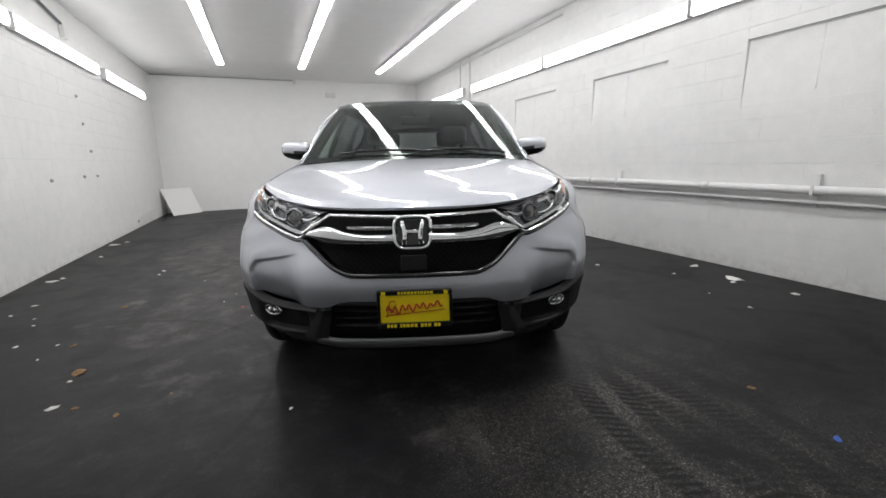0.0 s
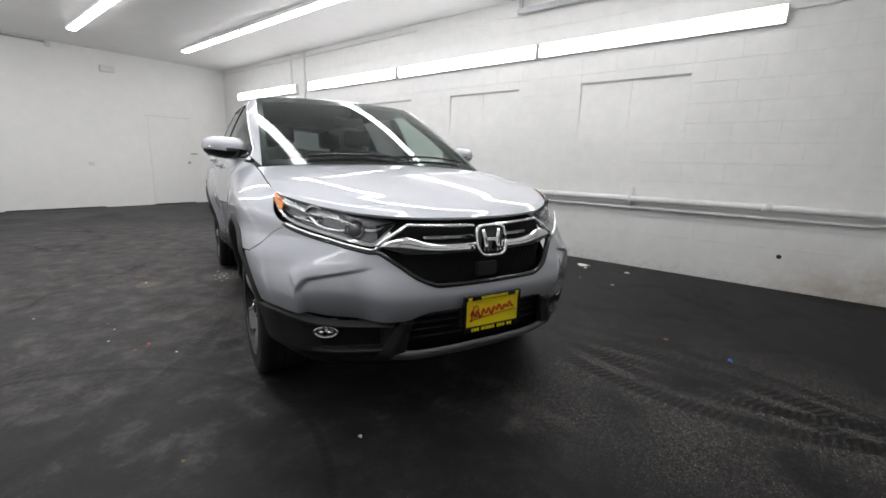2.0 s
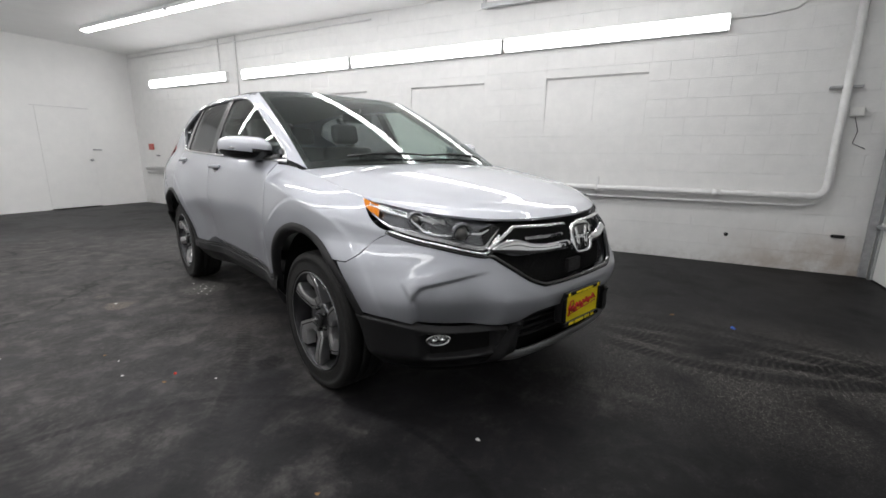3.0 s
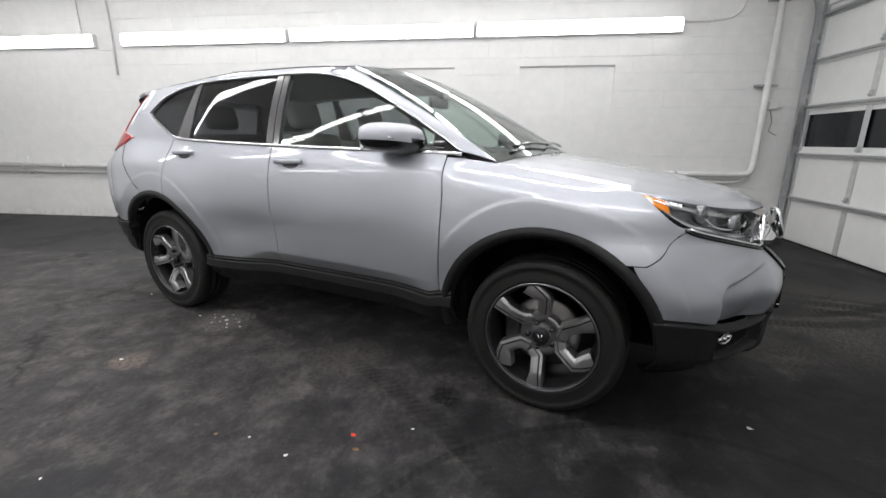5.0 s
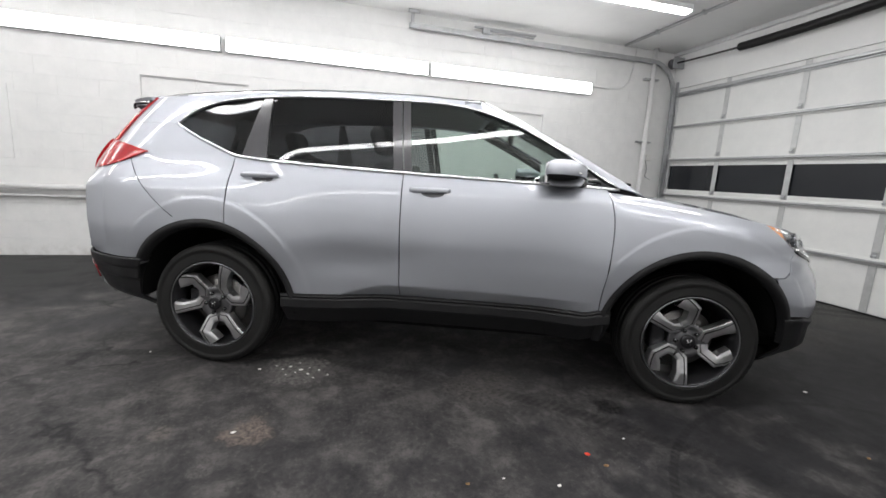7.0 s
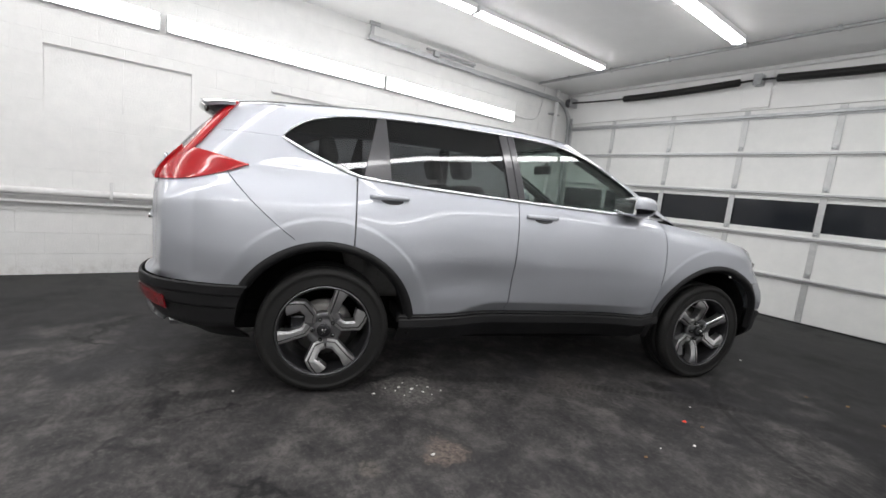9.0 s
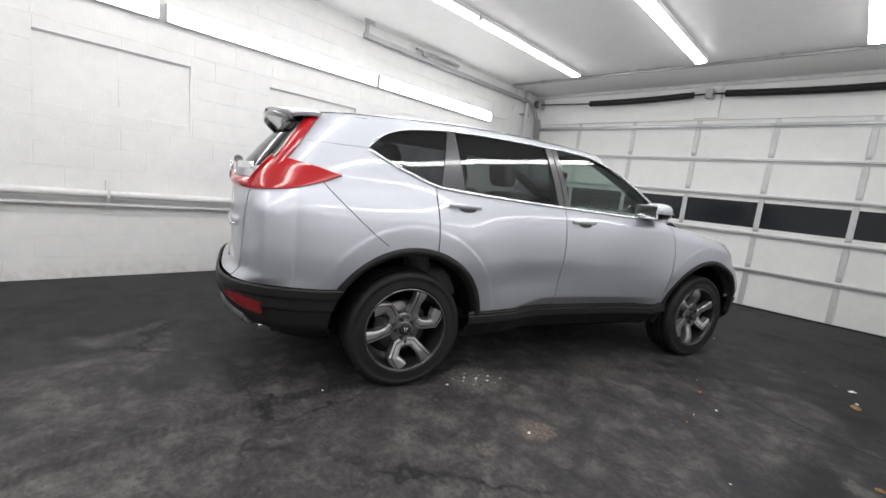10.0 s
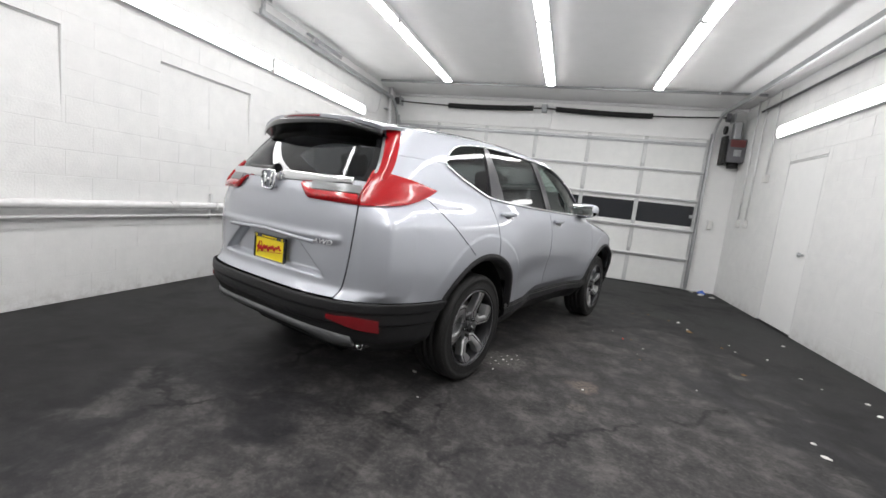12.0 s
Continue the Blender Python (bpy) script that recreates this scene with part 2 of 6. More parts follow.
        r = value(m, "SQRT", value(m, "ADD", value(m, "MULTIPLY", dx, dx), value(m, "MULTIPLY", dy, dy)))
        r = value(m, "MULTIPLY_ADD", value(m, "SUBTRACT", (mid, "Fac"), 0.5), rad * 3.4, r)
        spot = value(m, "MULTIPLY", value(m, "SUBTRACT", 1.0, value(m, "DIVIDE", r, rad), None, True), 3.0, None, True)
        spot = value(m, "MULTIPLY", value(m, "MULTIPLY", spot, amt), (ramp(m, fine, "Fac", [(0.38, (0.1, 0.1, 0.1)), (0.58, (1, 1, 1))]), "Color"))
        col = blend(m, spot, col, tone)
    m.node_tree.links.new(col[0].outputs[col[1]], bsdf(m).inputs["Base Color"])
    rr = ramp(m, wear[0], 0, [(0.50, (0.45, 0.45, 0.45)), (0.85, (0.66, 0.66, 0.66))])
    link(m, rr, "Color", bsdf(m), "Roughness")
    # the floor has less sheen towards the garage door
    sheen = value(m, "MULTIPLY_ADD", lane, -0.085, 0.20)
    m.node_tree.links.new(sheen[0].outputs[sheen[1]], bsdf(m).inputs["Specular IOR Level"])
    hgt = value(m, "MULTIPLY_ADD", (fine, "Fac"), 0.6, (mid, "Fac"))
    bp = node(m, "ShaderNodeBump", Strength=0.35, Distance=0.006)
    m.node_tree.links.new(hgt[0].outputs[0], bp.inputs["Height"])
    link(m, bp, "Normal", bsdf(m), "Normal")
    return m


M_FLOOR = floor_material()


# ---- mesh helpers ----
def finish(name, bm, material, parent=None, label="", smooth=False):
    me = bpy.data.meshes.new(name)
    bm.normal_update()
    bm.to_mesh(me)
    bm.free()
    if smooth:
        me.shade_smooth()
    for k in (material if isinstance(material, (list, tuple)) else [material]):
        me.materials.append(k)
    ob = new(name, me)
    ob.parent = parent
    if label:
        tagged(ob, label)
    return ob


def part(name, bm, material, parent, label="", smooth=False):
    return finish(name, bm, material, parent, label, smooth)


def thing(name, m, label, category, group="", kind=""):
    e = new(name)
    e.empty_display_size = 0.1
    e.matrix_basis = m
    return tagged(e, label, category, group, kind)


def add_box(bm, x0, x1, y0, y1, z0, z1, bevel=0.0, seg=1):
    b = bmesh.new()
    bmesh.ops.create_cube(b, size=1)
    for v in b.verts:
        v.co = Vector(((x0 + x1) / 2 + v.co.x * (x1 - x0), (y0 + y1) / 2 + v.co.y * (y1 - y0), (z0 + z1) / 2 + v.co.z * (z1 - z0)))
    if bevel:
        bmesh.ops.bevel(b, geom=b.edges[:], offset=bevel, segments=seg, affect="EDGES", profile=0.5)
    absorb(bm, b)
    return bm


def absorb(bm, b, m=None):
    """Adds b's geometry to bm."""
    idx = {}
    for v in b.verts:
        idx[v] = bm.verts.new(m @ v.co if m else v.co)
    for f in b.faces:
        nf = bm.faces.new([idx[v] for v in f.verts])
        nf.smooth = f.smooth
        nf.material_index = f.material_index
    b.free()


def box(x0, x1, y0, y1, z0, z1, bevel=0.0, seg=1):
    return add_box(bmesh.new(), x0, x1, y0, y1, z0, z1, bevel, seg)


def add_tube(bm, pts, r, seg=12, caps=True, flat=1.0):
    """A round bar along a line of points."""
    pts = [Vector(p) for p in pts]
    rings = []
    up = Vector((0, 0, 1))
    for i, p in enumerate(pts):
        d = (pts[min(i + 1, len(pts) - 1)] - pts[max(i - 1, 0)]).normalized()
        a = d.cross(up)
        if a.length < 0.05:
            a = d.cross(Vector((0, 1, 0)))
        a.normalize()
        b = a.cross(d)
        rr = r[i] if isinstance(r, (list, tuple)) else r
        rings.append([bm.verts.new(p + a * rr * math.cos(2 * math.pi * k / seg) + b * rr * flat * math.sin(2 * math.pi * k / seg)) for k in range(seg)])
    for i in range(len(rings) - 1):
        for k in range(seg):
            f = bm.faces.new((rings[i][k], rings[i][(k + 1) % seg], rings[i + 1][(k + 1) % seg], rings[i + 1][k]))
            f.smooth = True
    if caps:
        bm.faces.new(rings[0][::-1])
        bm.faces.new(rings[-1])
    return bm


def tube(pts, r, seg=12, caps=True, flat=1.0):
    return add_tube(bmesh.new(), pts, r, seg, caps, flat)


def add_lathe(bm, profile, seg=32, m=None, closed=False, caps=True):
    """profile: (radius, along) pairs, turned about the y axis."""
    rings = []
    for r, a in profile:
        ring = []
        for k in range(seg):
            t = 2 * math.pi * k / seg
            p = Vector((r * math.cos(t), a, r * math.sin(t)))
            ring.append(bm.verts.new(m @ p if m else p))
        rings.append(ring)
    n = len(rings)
    for i in range(n if closed else n - 1):
        for k in range(seg):
            f = bm.faces.new((rings[i][k], rings[(i + 1) % n][k], rings[(i + 1) % n][(k + 1) % seg], rings[i][(k + 1) % seg]))
            f.smooth = True
    if not closed and caps:
        if profile[0][0] > 0.001:
            bm.faces.new(rings[0])
        if profile[-1][0] > 0.001:
            bm.faces.new(rings[-1][::-1])
    return bm


# ---- the room ----
XW, XL, YB, YD, H = 3.255, -3.25, 6.84, -5.90, 3.24

bm = box(XL - 0.3, XW + 0.3, YD - 0.3, YB + 0.3, -0.2, 0.0)
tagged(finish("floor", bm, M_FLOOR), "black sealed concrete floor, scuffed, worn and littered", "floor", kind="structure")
bm = box(XL - 0.3, XW + 0.3, YD - 0.3, YB + 0.3, H, H + 0.15)
tagged(finish("ceiling", bm, M_CEIL), "smooth white painted ceiling with tube lights", "ceiling", kind="structure")
bm = box(XL - 0.3, XW + 0.3, YB, YB + 0.2, 0, H)
tagged(finish("wall_back", bm, M_WALLBACK), "smooth white painted end wall", "wall", kind="structure")
# long wall with three blocked-up windows: piers and lintels round the openings
WIN = [(1.49, 0.33), (-0.48, -1.65), (-2.50, -3.68)]
WZ0, WZ1, REV = 1.545, 2.130, 0.036
wall_e = thing("wall_east", pose(0, 0, 0), "white painted concrete block wall with blocked-up windows", "wall", kind="structure")
bm = bmesh.new()
x0, x1 = XW + REV + 0.03, XW + 0.3
add_box(bm, x0 + 0.02, x1, YD - 0.2, YB, 0, H)
part("backing", bm, M_WALL, wall_e)

rnd = random.Random(5)


def block_mesh(name, ly, lz, depth=0.075):
    """One painted block, its face towards -x, with soft worn edges."""
    b = bmesh.new()
    c = 0.0014
    for (yy, zz, xx) in ((0, 0, depth), (ly, 0, depth), (ly, lz, depth), (0, lz, depth), (0, 0, c), (ly, 0, c), (ly, lz, c), (0, lz, c), (c * 2, c * 2, 0), (ly - c * 2, c * 2, 0), (ly - c * 2, lz - c * 2, 0), (c * 2, lz - c * 2, 0)):
        b.verts.new((xx, yy, zz))
    b.verts.ensure_lookup_table()
    for q in ((8, 11, 10, 9),):
        b.faces.new([b.verts[i] for i in q])
    for k in range(4):
        j = (k + 1) % 4
        b.faces.new([b.verts[i] for i in (4 + k, 8 + k, 8 + j, 4 + j)])
        b.faces.new([b.verts[i] for i in (k, 4 + k, 4 + j, j)])
    bmesh.ops.recalc_face_normals(b, faces=b.faces)
    me = bpy.data.meshes.new(name)
    b.to_mesh(me)
    b.free()
    me.materials.append(M_WALL)
    return me


block_cache = {}


def lay_blocks(parent, face_x, sign, y_lo, y_hi, holes, limit, near, name="block"):
    """Running bond of blocks 0.40 x 0.203; holes are (y0, y1, z0, z1). The ones in the near stretch are parts, the rest one mesh."""
    rest = bmesh.new()
    n = 0

    def place(a, b, z0, z1):
        nonlocal n
        if b - a < 0.008 or z1 - z0 < 0.008:
            return
        key = (round(b - a - 0.0002, 4), round(z1 - z0 - 0.0008, 4))
        if key not in block_cache:
            block_cache[key] = block_mesh("block", *key)
        dx = rnd.uniform(-0.0006, 0.0008)
        m = Matrix.Translation((face_x + dx, a, z0)) if sign > 0 else Matrix.Translation((face_x + dx, b, z0)) @ Matrix.Rotation(math.pi, 4, "Z")
        if near[0] < (a + b) / 2 < near[1] and z1 < near[2] and n < limit:
            ob = new(name, block_cache[key])
            ob.parent = parent
            ob.matrix_basis = m
            n += 1
        else:
            t = bmesh.new()
            t.from_mesh(block_cache[key])
            absorb(rest, t, m)

    for row in range(17):
        z0 = 0.203 * row
        z1 = min(z0 + 0.203, H)
        y = y_lo - (0.2 if row % 2 else 0.0)
        while y < y_hi:
            segs = [(max(y, y_lo), min(y + 0.4, y_hi))]
            for hy0, hy1, hz0, hz1 in holes:
                if z1 > hz0 + 0.001 and z0 < hz1 - 0.001:
                    out = []
                    for a, b in segs:
                        if b <= hy0 or a >= hy1:
                            out.append((a, b))
                            continue
                        if a < hy0:
                            out.append((a, hy0))
                        if b > hy1:
                            out.append((hy1, b))
                        place(max(a, hy0), min(b, hy1), z0, min(z1, hz0))
                        place(max(a, hy0), min(b, hy1), max(z0, hz1), z1)
                    segs = out
            for a, b in segs:
                place(a, b, z0, z1)
            y += 0.4
    ob = part("blockwork", rest, M_WALL, parent)
    tagged(ob, kind="stuff")


# window fills, frames and cross bars of the blocked-up openings
for i, (ya, yb) in enumerate(WIN):
    w = thing(f"window_{i + 1}", pose(XW, (ya + yb) / 2, WZ0), "blocked-up window, painted white, with a thin central bar", "window", "blocked windows", kind="structure")
    hw, hh = (ya - yb) / 2, WZ1 - WZ0
    b = bmesh.new()
    rows = [[b.verts.new((x, y, z)) for x, z in ((0.0012, -0.003), (REV + 0.03, -0.003), (REV + 0.03, hh - 0.001), (REV - 0.005, hh - 0.001), (REV * 0.5, hh * 0.5))] for y in (-hw + 0.001, hw - 0.001)]
    b.faces.new(rows[0])
    b.faces.new(rows[1][::-1])
    for k in range(5):
        b.faces.new((rows[0][k], rows[1][k], rows[1][(k + 1) % 5], rows[0][(k + 1) % 5]))
    bmesh.ops.recalc_face_normals(b, faces=b.faces)
    part("infill", b, M_WALL, w)
    part("central_bar", tube([(REV * 0.5 * f * 2 - 0.0012, 0, hh * f) for f in (0.12, 0.3, 0.5)] + [(REV - 0.0065, 0, hh - 0.016)], 0.0026, 6), M_WALL, w)
    part("head_frame", box(REV - 0.018, REV - 0.0055, -hw + 0.002, hw - 0.002, hh - 0.014, hh - 0.002, 0.002), M_PIPE, w)

wall_w = thing("wall_west", pose(0, 0, 0), "white painted concrete block wall", "wall", kind="structure")
DOOR_W = (-4.05, -3.17, 0.0, 2.16)
part("backing", box(XL - 0.3, XL - 0.076, YD - 0.2, YB, 0, H), M_WALL, wall_w)

# end wall with the sectional door: a header and two jambs round the opening
DX0, DX1, DH = -2.74, 3.14, 2.70
wd = thing("wall_door", pose(0, 0, 0), "white painted end wall round the garage door", "wall", kind="structure")
part("header", box(XL - 0.3, XW + 0.3, YD - 0.2, YD, DH, H), M_WALLBACK, wd)
part("jamb", box(XL - 0.3, DX0, YD - 0.2, YD, 0, DH), M_WALLBACK, wd)
part("jamb", box(DX1, XW + 0.3, YD - 0.2, YD, 0, DH), M_WALLBACK, wd)
# black sheet added out of sight, so the space behind the door stays dark
tagged(finish("dark_backing", box(XL - 0.3, XW + 0.3, YD - 0.3, YD - 0.25, 0, H), M_DARK), "unseen black sheet behind the garage door", "wall", kind="structure")


# sectional garage door: five panels of six fields, rails, stiles and hinges
def garage_door():
    d = thing("garage_door", pose(0, YD, 0), "white sectional steel garage door with a row of dark panes, closed", "garage door", kind="structure")
    zs = [0.012, 0.53, 1.05, 1.585, 2.10, 2.702]
    sx = [DX0, -1.73, -0.74, 0.245, 1.235, 2.245, DX1]
    for k in range(5):
        z0, z1 = zs[k], zs[k + 1] - 0.006
        if k != 2:
            part("door_panel", box(DX0, DX1, -0.05, -0.012, z0, z1, 0.006), M_DOORPANEL, d)
        else:
            part("door_panel", box(DX0, DX1, -0.05, -0.012, z0, z0 + 0.09, 0.004), M_DOORPANEL, d)
            part("door_panel", box(DX0, DX1, -0.05, -0.012, z1 - 0.05, z1, 0.004), M_DOORPANEL, d)
        # stiles
        for i, x in enumerate(sx):
            w = 0.035
            xa, xb = max(x - w, DX0), min(x + w, DX1)
            za, zb = z0 + 0.002, z1 - 0.002
            part("stile", box(xa, xb, -0.0115, -0.001, za, zb, 0.004), M_STILE, d)
        if k == 2:
            for i in range(6):
                part("pane", box(sx[i] + 0.036, sx[i + 1] - 0.036, -0.044, -0.03, z0 + 0.085, z1 - 0.045), M_PANE, d, "dark glass pane")
                fr = bmesh.new()
                for (xa, xb, za, zb) in ((sx[i] + 0.036, sx[i + 1] - 0.036, z0 + 0.088, z0 + 0.1), (sx[i] + 0.036, sx[i + 1] - 0.036, z1 - 0.062, z1 - 0.05)):
                    add_box(fr, xa, xb, -0.028, -0.008, za, zb)
                part("pane_frame", fr, M_DOORPANEL, d)
        # horizontal struts in galvanised steel, a hat section each
        if k < 4:
            zr = zs[k + 1] + (0.012 if k != 2 else 0.02)
            part("strut_plate", box(DX0 + 0.02, DX1 - 0.02, 0.0, 0.012, zr - 0.035, zr + 0.035, 0.003), M_DOORPANEL, d)
            b = bmesh.new()
            add_box(b, DX0 + 0.02, DX1 - 0.02, 0.012, 0.045, zr - 0.014, zr + 0.014, 0.004)
            part("strut", b, M_GALV, d, "galvanised steel strut")
            for x in sx[1:-1]:
                b = bmesh.new()
                add_box(b, x - 0.022, x + 0.022, 0.0, 0.016, zr + 0.036, zr + 0.10, 0.003)
                add_tube(b, [(x - 0.024, 0.02, zr + 0.06), (x + 0.024, 0.02, zr + 0.06)], 0.009, 8)
                part("hinge", b, M_GALV, d)
    b = bmesh.new()
    add_box(b, DX0 + 0.02, DX1 - 0.02, 0.0, 0.012, 2.565, 2.635, 0.003)
    add_box(b, DX0 + 0.02, DX1 - 0.02, 0.012, 0.045, 2.586, 2.614, 0.004)
    part("strut", b, M_GALV, d, "galvanised steel strut")
    part("bottom_seal", box(DX0, DX1, -0.055, -0.008, 0.0, 0.011), M_DARK, d, "black rubber seal")
    part("latch", box(DX0 + 0.03, DX0 + 0.10, 0.0, 0.03, 1.30, 1.36, 0.005), M_GALV, d)


garage_door()


# tracks: a vertical run beside the door, a bend, then a level run under the ceiling
def door_track(x, side):
    t = thing("door_track", pose(x, YD, 0), "galvanised steel track of the sectional door", "door track", "door tracks")
    pts = [(0, 0.06, 0.02), (0, 0.06, 2.55)] + [(0, 0.06 + 0.45 * (1 - math.cos(a)), 2.55 + 0.5 * math.sin(a)) for a in [math.pi / 2 * k / 8 for k in range(1, 9)]]
    pts += [(0, 4.28, 3.06)]
    b = bmesh.new()
    for i in range(len(pts) - 1):
        p, q = Vector(pts[i]), Vector(pts[i + 1])
        d = (q - p).normalized()
        nrm = Vector((0, -d.z, d.y))
        c = [p - nrm * 0.03, p + nrm * 0.03, q + nrm * 0.03, q - nrm * 0.03]
        vs = [[b.verts.new(v + Vector((o, 0, 0))) for v in c] for o in (-0.018, 0.018)]
        b.faces.new(vs[0])
        b.faces.new(vs[1][::-1])
        for k in range(4):
            b.faces.new((vs[0][k], vs[1][k], vs[1][(k + 1) % 4], vs[0][(k + 1) % 4]))
    bmesh.ops.recalc_face_normals(b, faces=b.faces)
    part("rail", b, M_GALV, t)
    part("hanger", box(-0.02, 0.02, 4.22, 4.26, 3.03, H, 0.003), M_GALV, t)
    part("bracket", box(-0.03, 0.05 * -side, 4.16, 4.3, 3.2, 3.239, 0.004), M_GALV, t)
    for z in (0.5, 1.1, 1.7, 2.3):
        part("bracket", box(-0.02, 0.02, 0.0, 0.06, z, z + 0.05, 0.003), M_GALV, t)
    part("angle_iron", box(-0.025, 0.025, 0.0, 0.012, 0.0, DH + 0.1), M_GALV, t)


door_track(DX1 + 0.02, 1)
door_track(DX0 - 0.03, -1)

# torsion springs on their shaft over the door
ts = thing("torsion_springs", pose(0, YD, 3.06), "black torsion springs on a shaft over the garage door", "door spring")
SY = 0.13


def sag(x):
    """The shaft hangs a little between its brackets."""
    a, b_ = (0.15, DX1 + 0.03) if x > 0.15 else (0.15, DX0 - 0.2)
    return -0.045 * math.sin(math.pi * max(0.0, min(1.0, (x - a) / (b_ - a))))


part("shaft", tube([(x, SY, sag(x)) for x in [DX0 - 0.25 + (DX1 - DX0 + 0.31) * k / 40 for k in range(41)]], 0.013, 10), M_SPRING, ts)


def coil(xa, xb):
    b = bmesh.new()
    prof = []
    turns = 70
    for k in range(turns * 2 + 1):
        prof.append((0.052 if k % 2 else 0.044, xa + (xb - xa) * k / (turns * 2)))
    add_lathe(b, prof, 14, Matrix.Translation((0, SY, 0)) @ Matrix.Rotation(-math.pi / 2, 4, "Z"))
    for v in b.verts:
        v.co.z += sag(v.co.x)
    return b


part("spring", coil(0.36, 2.05), M_SPRING, ts)
part("spring", coil(-1.75, -0.06), M_SPRING, ts)
part("centre_bracket", box(0.10, 0.20, 0.0, 0.16, -0.07, 0.07, 0.006), M_GALV, ts)
for x in (DX0 - 0.2, DX1 + 0.03):
    b = bmesh.new()
    add_lathe(b, [(0.03, -0.03), (0.075, -0.028), (0.07, -0.01), (0.07, 0.01), (0.075, 0.028), (0.03, 0.03)], 20, Matrix.Translation((x, SY, 0)) @ Matrix.Rotation(-math.pi / 2, 4, "Z"))
    part("cable_drum", b, M_OPENER, ts)
    part("end_bracket", box(x - 0.09, x - 0.07, 0.0, 0.2, -0.08, 0.08, 0.004), M_GALV, ts)
tagged(finish("spring_post", box(0.01, 0.33, YD, YD + 0.035, 2.72, H - 0.002, 0.004), M_WALLBACK), "white painted timber post over the door", "trim", kind="structure")
tagged(finish("trim_ceiling", box(XL, XW, YD, YD + 0.06, 3.19, H - 0.002, 0.006), M_PIPE), "white painted trim board under the ceiling", "trim", kind="structure")


# ---- tube lights ----
def tube_light(name, m, length, label, group, wall):
    """A strip fitting with a lit bowed lens between solid side rails; hangs under z=0, or stands off a wall towards -x."""
    t = thing(name, m, label, "tube light", group)
    turn = Matrix.Rotation(math.pi / 2, 4, "Y") if wall else Matrix.Identity(4)
    h = length / 2 - 0.012
    hw = 0.082 if wall else 0.072
    b = box(-hw, hw, -h, h, -0.062, 0.0, 0.006)
    bmesh.ops.transform(b, matrix=turn, verts=b.verts)
    part("body", b, M_LAMPBODY, t)
    b = bmesh.new()
    ends = [(-h + 0.012, 0.90), (-h + 0.03, 1.0), (-0.014, 1.0), (-0.010, 0.95), (0.010, 0.95), (0.014, 1.0), (h - 0.03, 1.0), (h - 0.012, 0.90)]
    prof = [(hw * 0.97 * math.cos(a), -0.058 - 0.030 * math.sin(a)) for a in [math.pi * k / 10 for k in range(11)]]
    rings = [[b.verts.new(turn @ Vector((px * s, y, -0.058 + (pz + 0.058) * s))) for px, pz in prof] for y, s in ends]
    for i in range(len(rings) - 1):
        for k in range(len(prof) - 1):
            f = b.faces.new((rings[i][k], rings[i][k + 1], rings[i + 1][k + 1], rings[i + 1][k]))
            f.smooth = True
    b.faces.new(rings[0])
    b.faces.new(rings[-1][::-1])
    bmesh.ops.recalc_face_normals(b, faces=b.faces)
    part("lens", b, M_TUBE_W if wall else M_TUBE, t, "lit white lens")
    for s in (-1, 1):
        a, c = sorted((s * h, s * (h - 0.011)))
        b = box(-hw - 0.002, hw + 0.002, a - 0.001, c + 0.001, -0.080, -0.0005, 0.004)
        bmesh.ops.transform(b, matrix=turn, verts=b.verts)
        part("end_cap", b, M_LAMPBODY, t)
    return t


first = tube_light("ceiling_light", pose(-1.6, -3.42, H), 2.44, "white ceiling strip light, lit, in a row", "ceiling lights", False)
for x in (-1.6, 0.01, 1.755):
    for k in range(4):
        if (x, k) != (-1.6, 0):
            copy_thing(first, pose(x, -3.42 + 2.45 * k, H))
wl = tube_light("wall_light", pose(XW, -3.17, 2.56), 2.49, "white wall strip light, lit, in a row along the blockwork", "wall lights", True)
for y in (-0.67, 1.85, 4.75):
    copy_thing(wl, pose(XW, y, 2.56))
for y in (4.72, 1.93, -0.62, -3.18):
    copy_thing(wl, pose(XL, y, 2.60, 0, 0, 180))


# ---- fittings of the room ----
# pipes along the blockwork
pr = thing("wall_pipe", pose(0, 0, 0), "white painted pipe along the block wall, rising by the door", "pipe")
PX = XW - 0.075
run = [(PX, 6.5, 0.80), (PX, -5.33, 0.80)] + [(PX, -5.33 - 0.11 * math.sin(a), 0.91 - 0.11 * math.cos(a)) for a in [math.pi / 2 * k / 6 for k in range(1, 7)]] + [(PX, -5.44, H - 0.002)]
part("pipe", tube(run, 0.036, 14), M_PIPE, pr)
for y in (4.4, 1.9, -0.6, -2.3, -4.5):
    part("coupling", tube([(PX, y - 0.04, 0.80), (PX, y + 0.04, 0.80)], 0.041, 14), M_PIPE, pr)
for y in (5.1, 3.0, 1.0, -1.11, -3.23):
    b = bmesh.new()
    add_box(b, PX + 0.036, XW + 0.001, y - 0.014, y + 0.014, 0.66, 0.93, 0.003)
    add_box(b, PX - 0.042, PX + 0.036, y - 0.012, y + 0.012, 0.756, 0.762)
    add_box(b, PX - 0.042, PX - 0.038, y - 0.012, y + 0.012, 0.755, 0.84)
    part("bracket", b, M_PIPE, pr)
for z in (1.86, 2.8):
    part("clamp", box(PX - 0.005, XW, -5.56, -5.32, z - 0.012, z + 0.012, 0.003), M_GALV, pr)
tp = thing("thin_pipe", pose(0, 0, 0), "thin white pipe under the larger one", "pipe")
part("pipe", tube([(XW - 0.05, 6.5, 0.70), (XW - 0.05, -5.25, 0.70), (XW - 0.05, -5.36, 0.72), (XW - 0.05, -5.42, 0.78)], 0.015, 10), M_PIPE, tp)


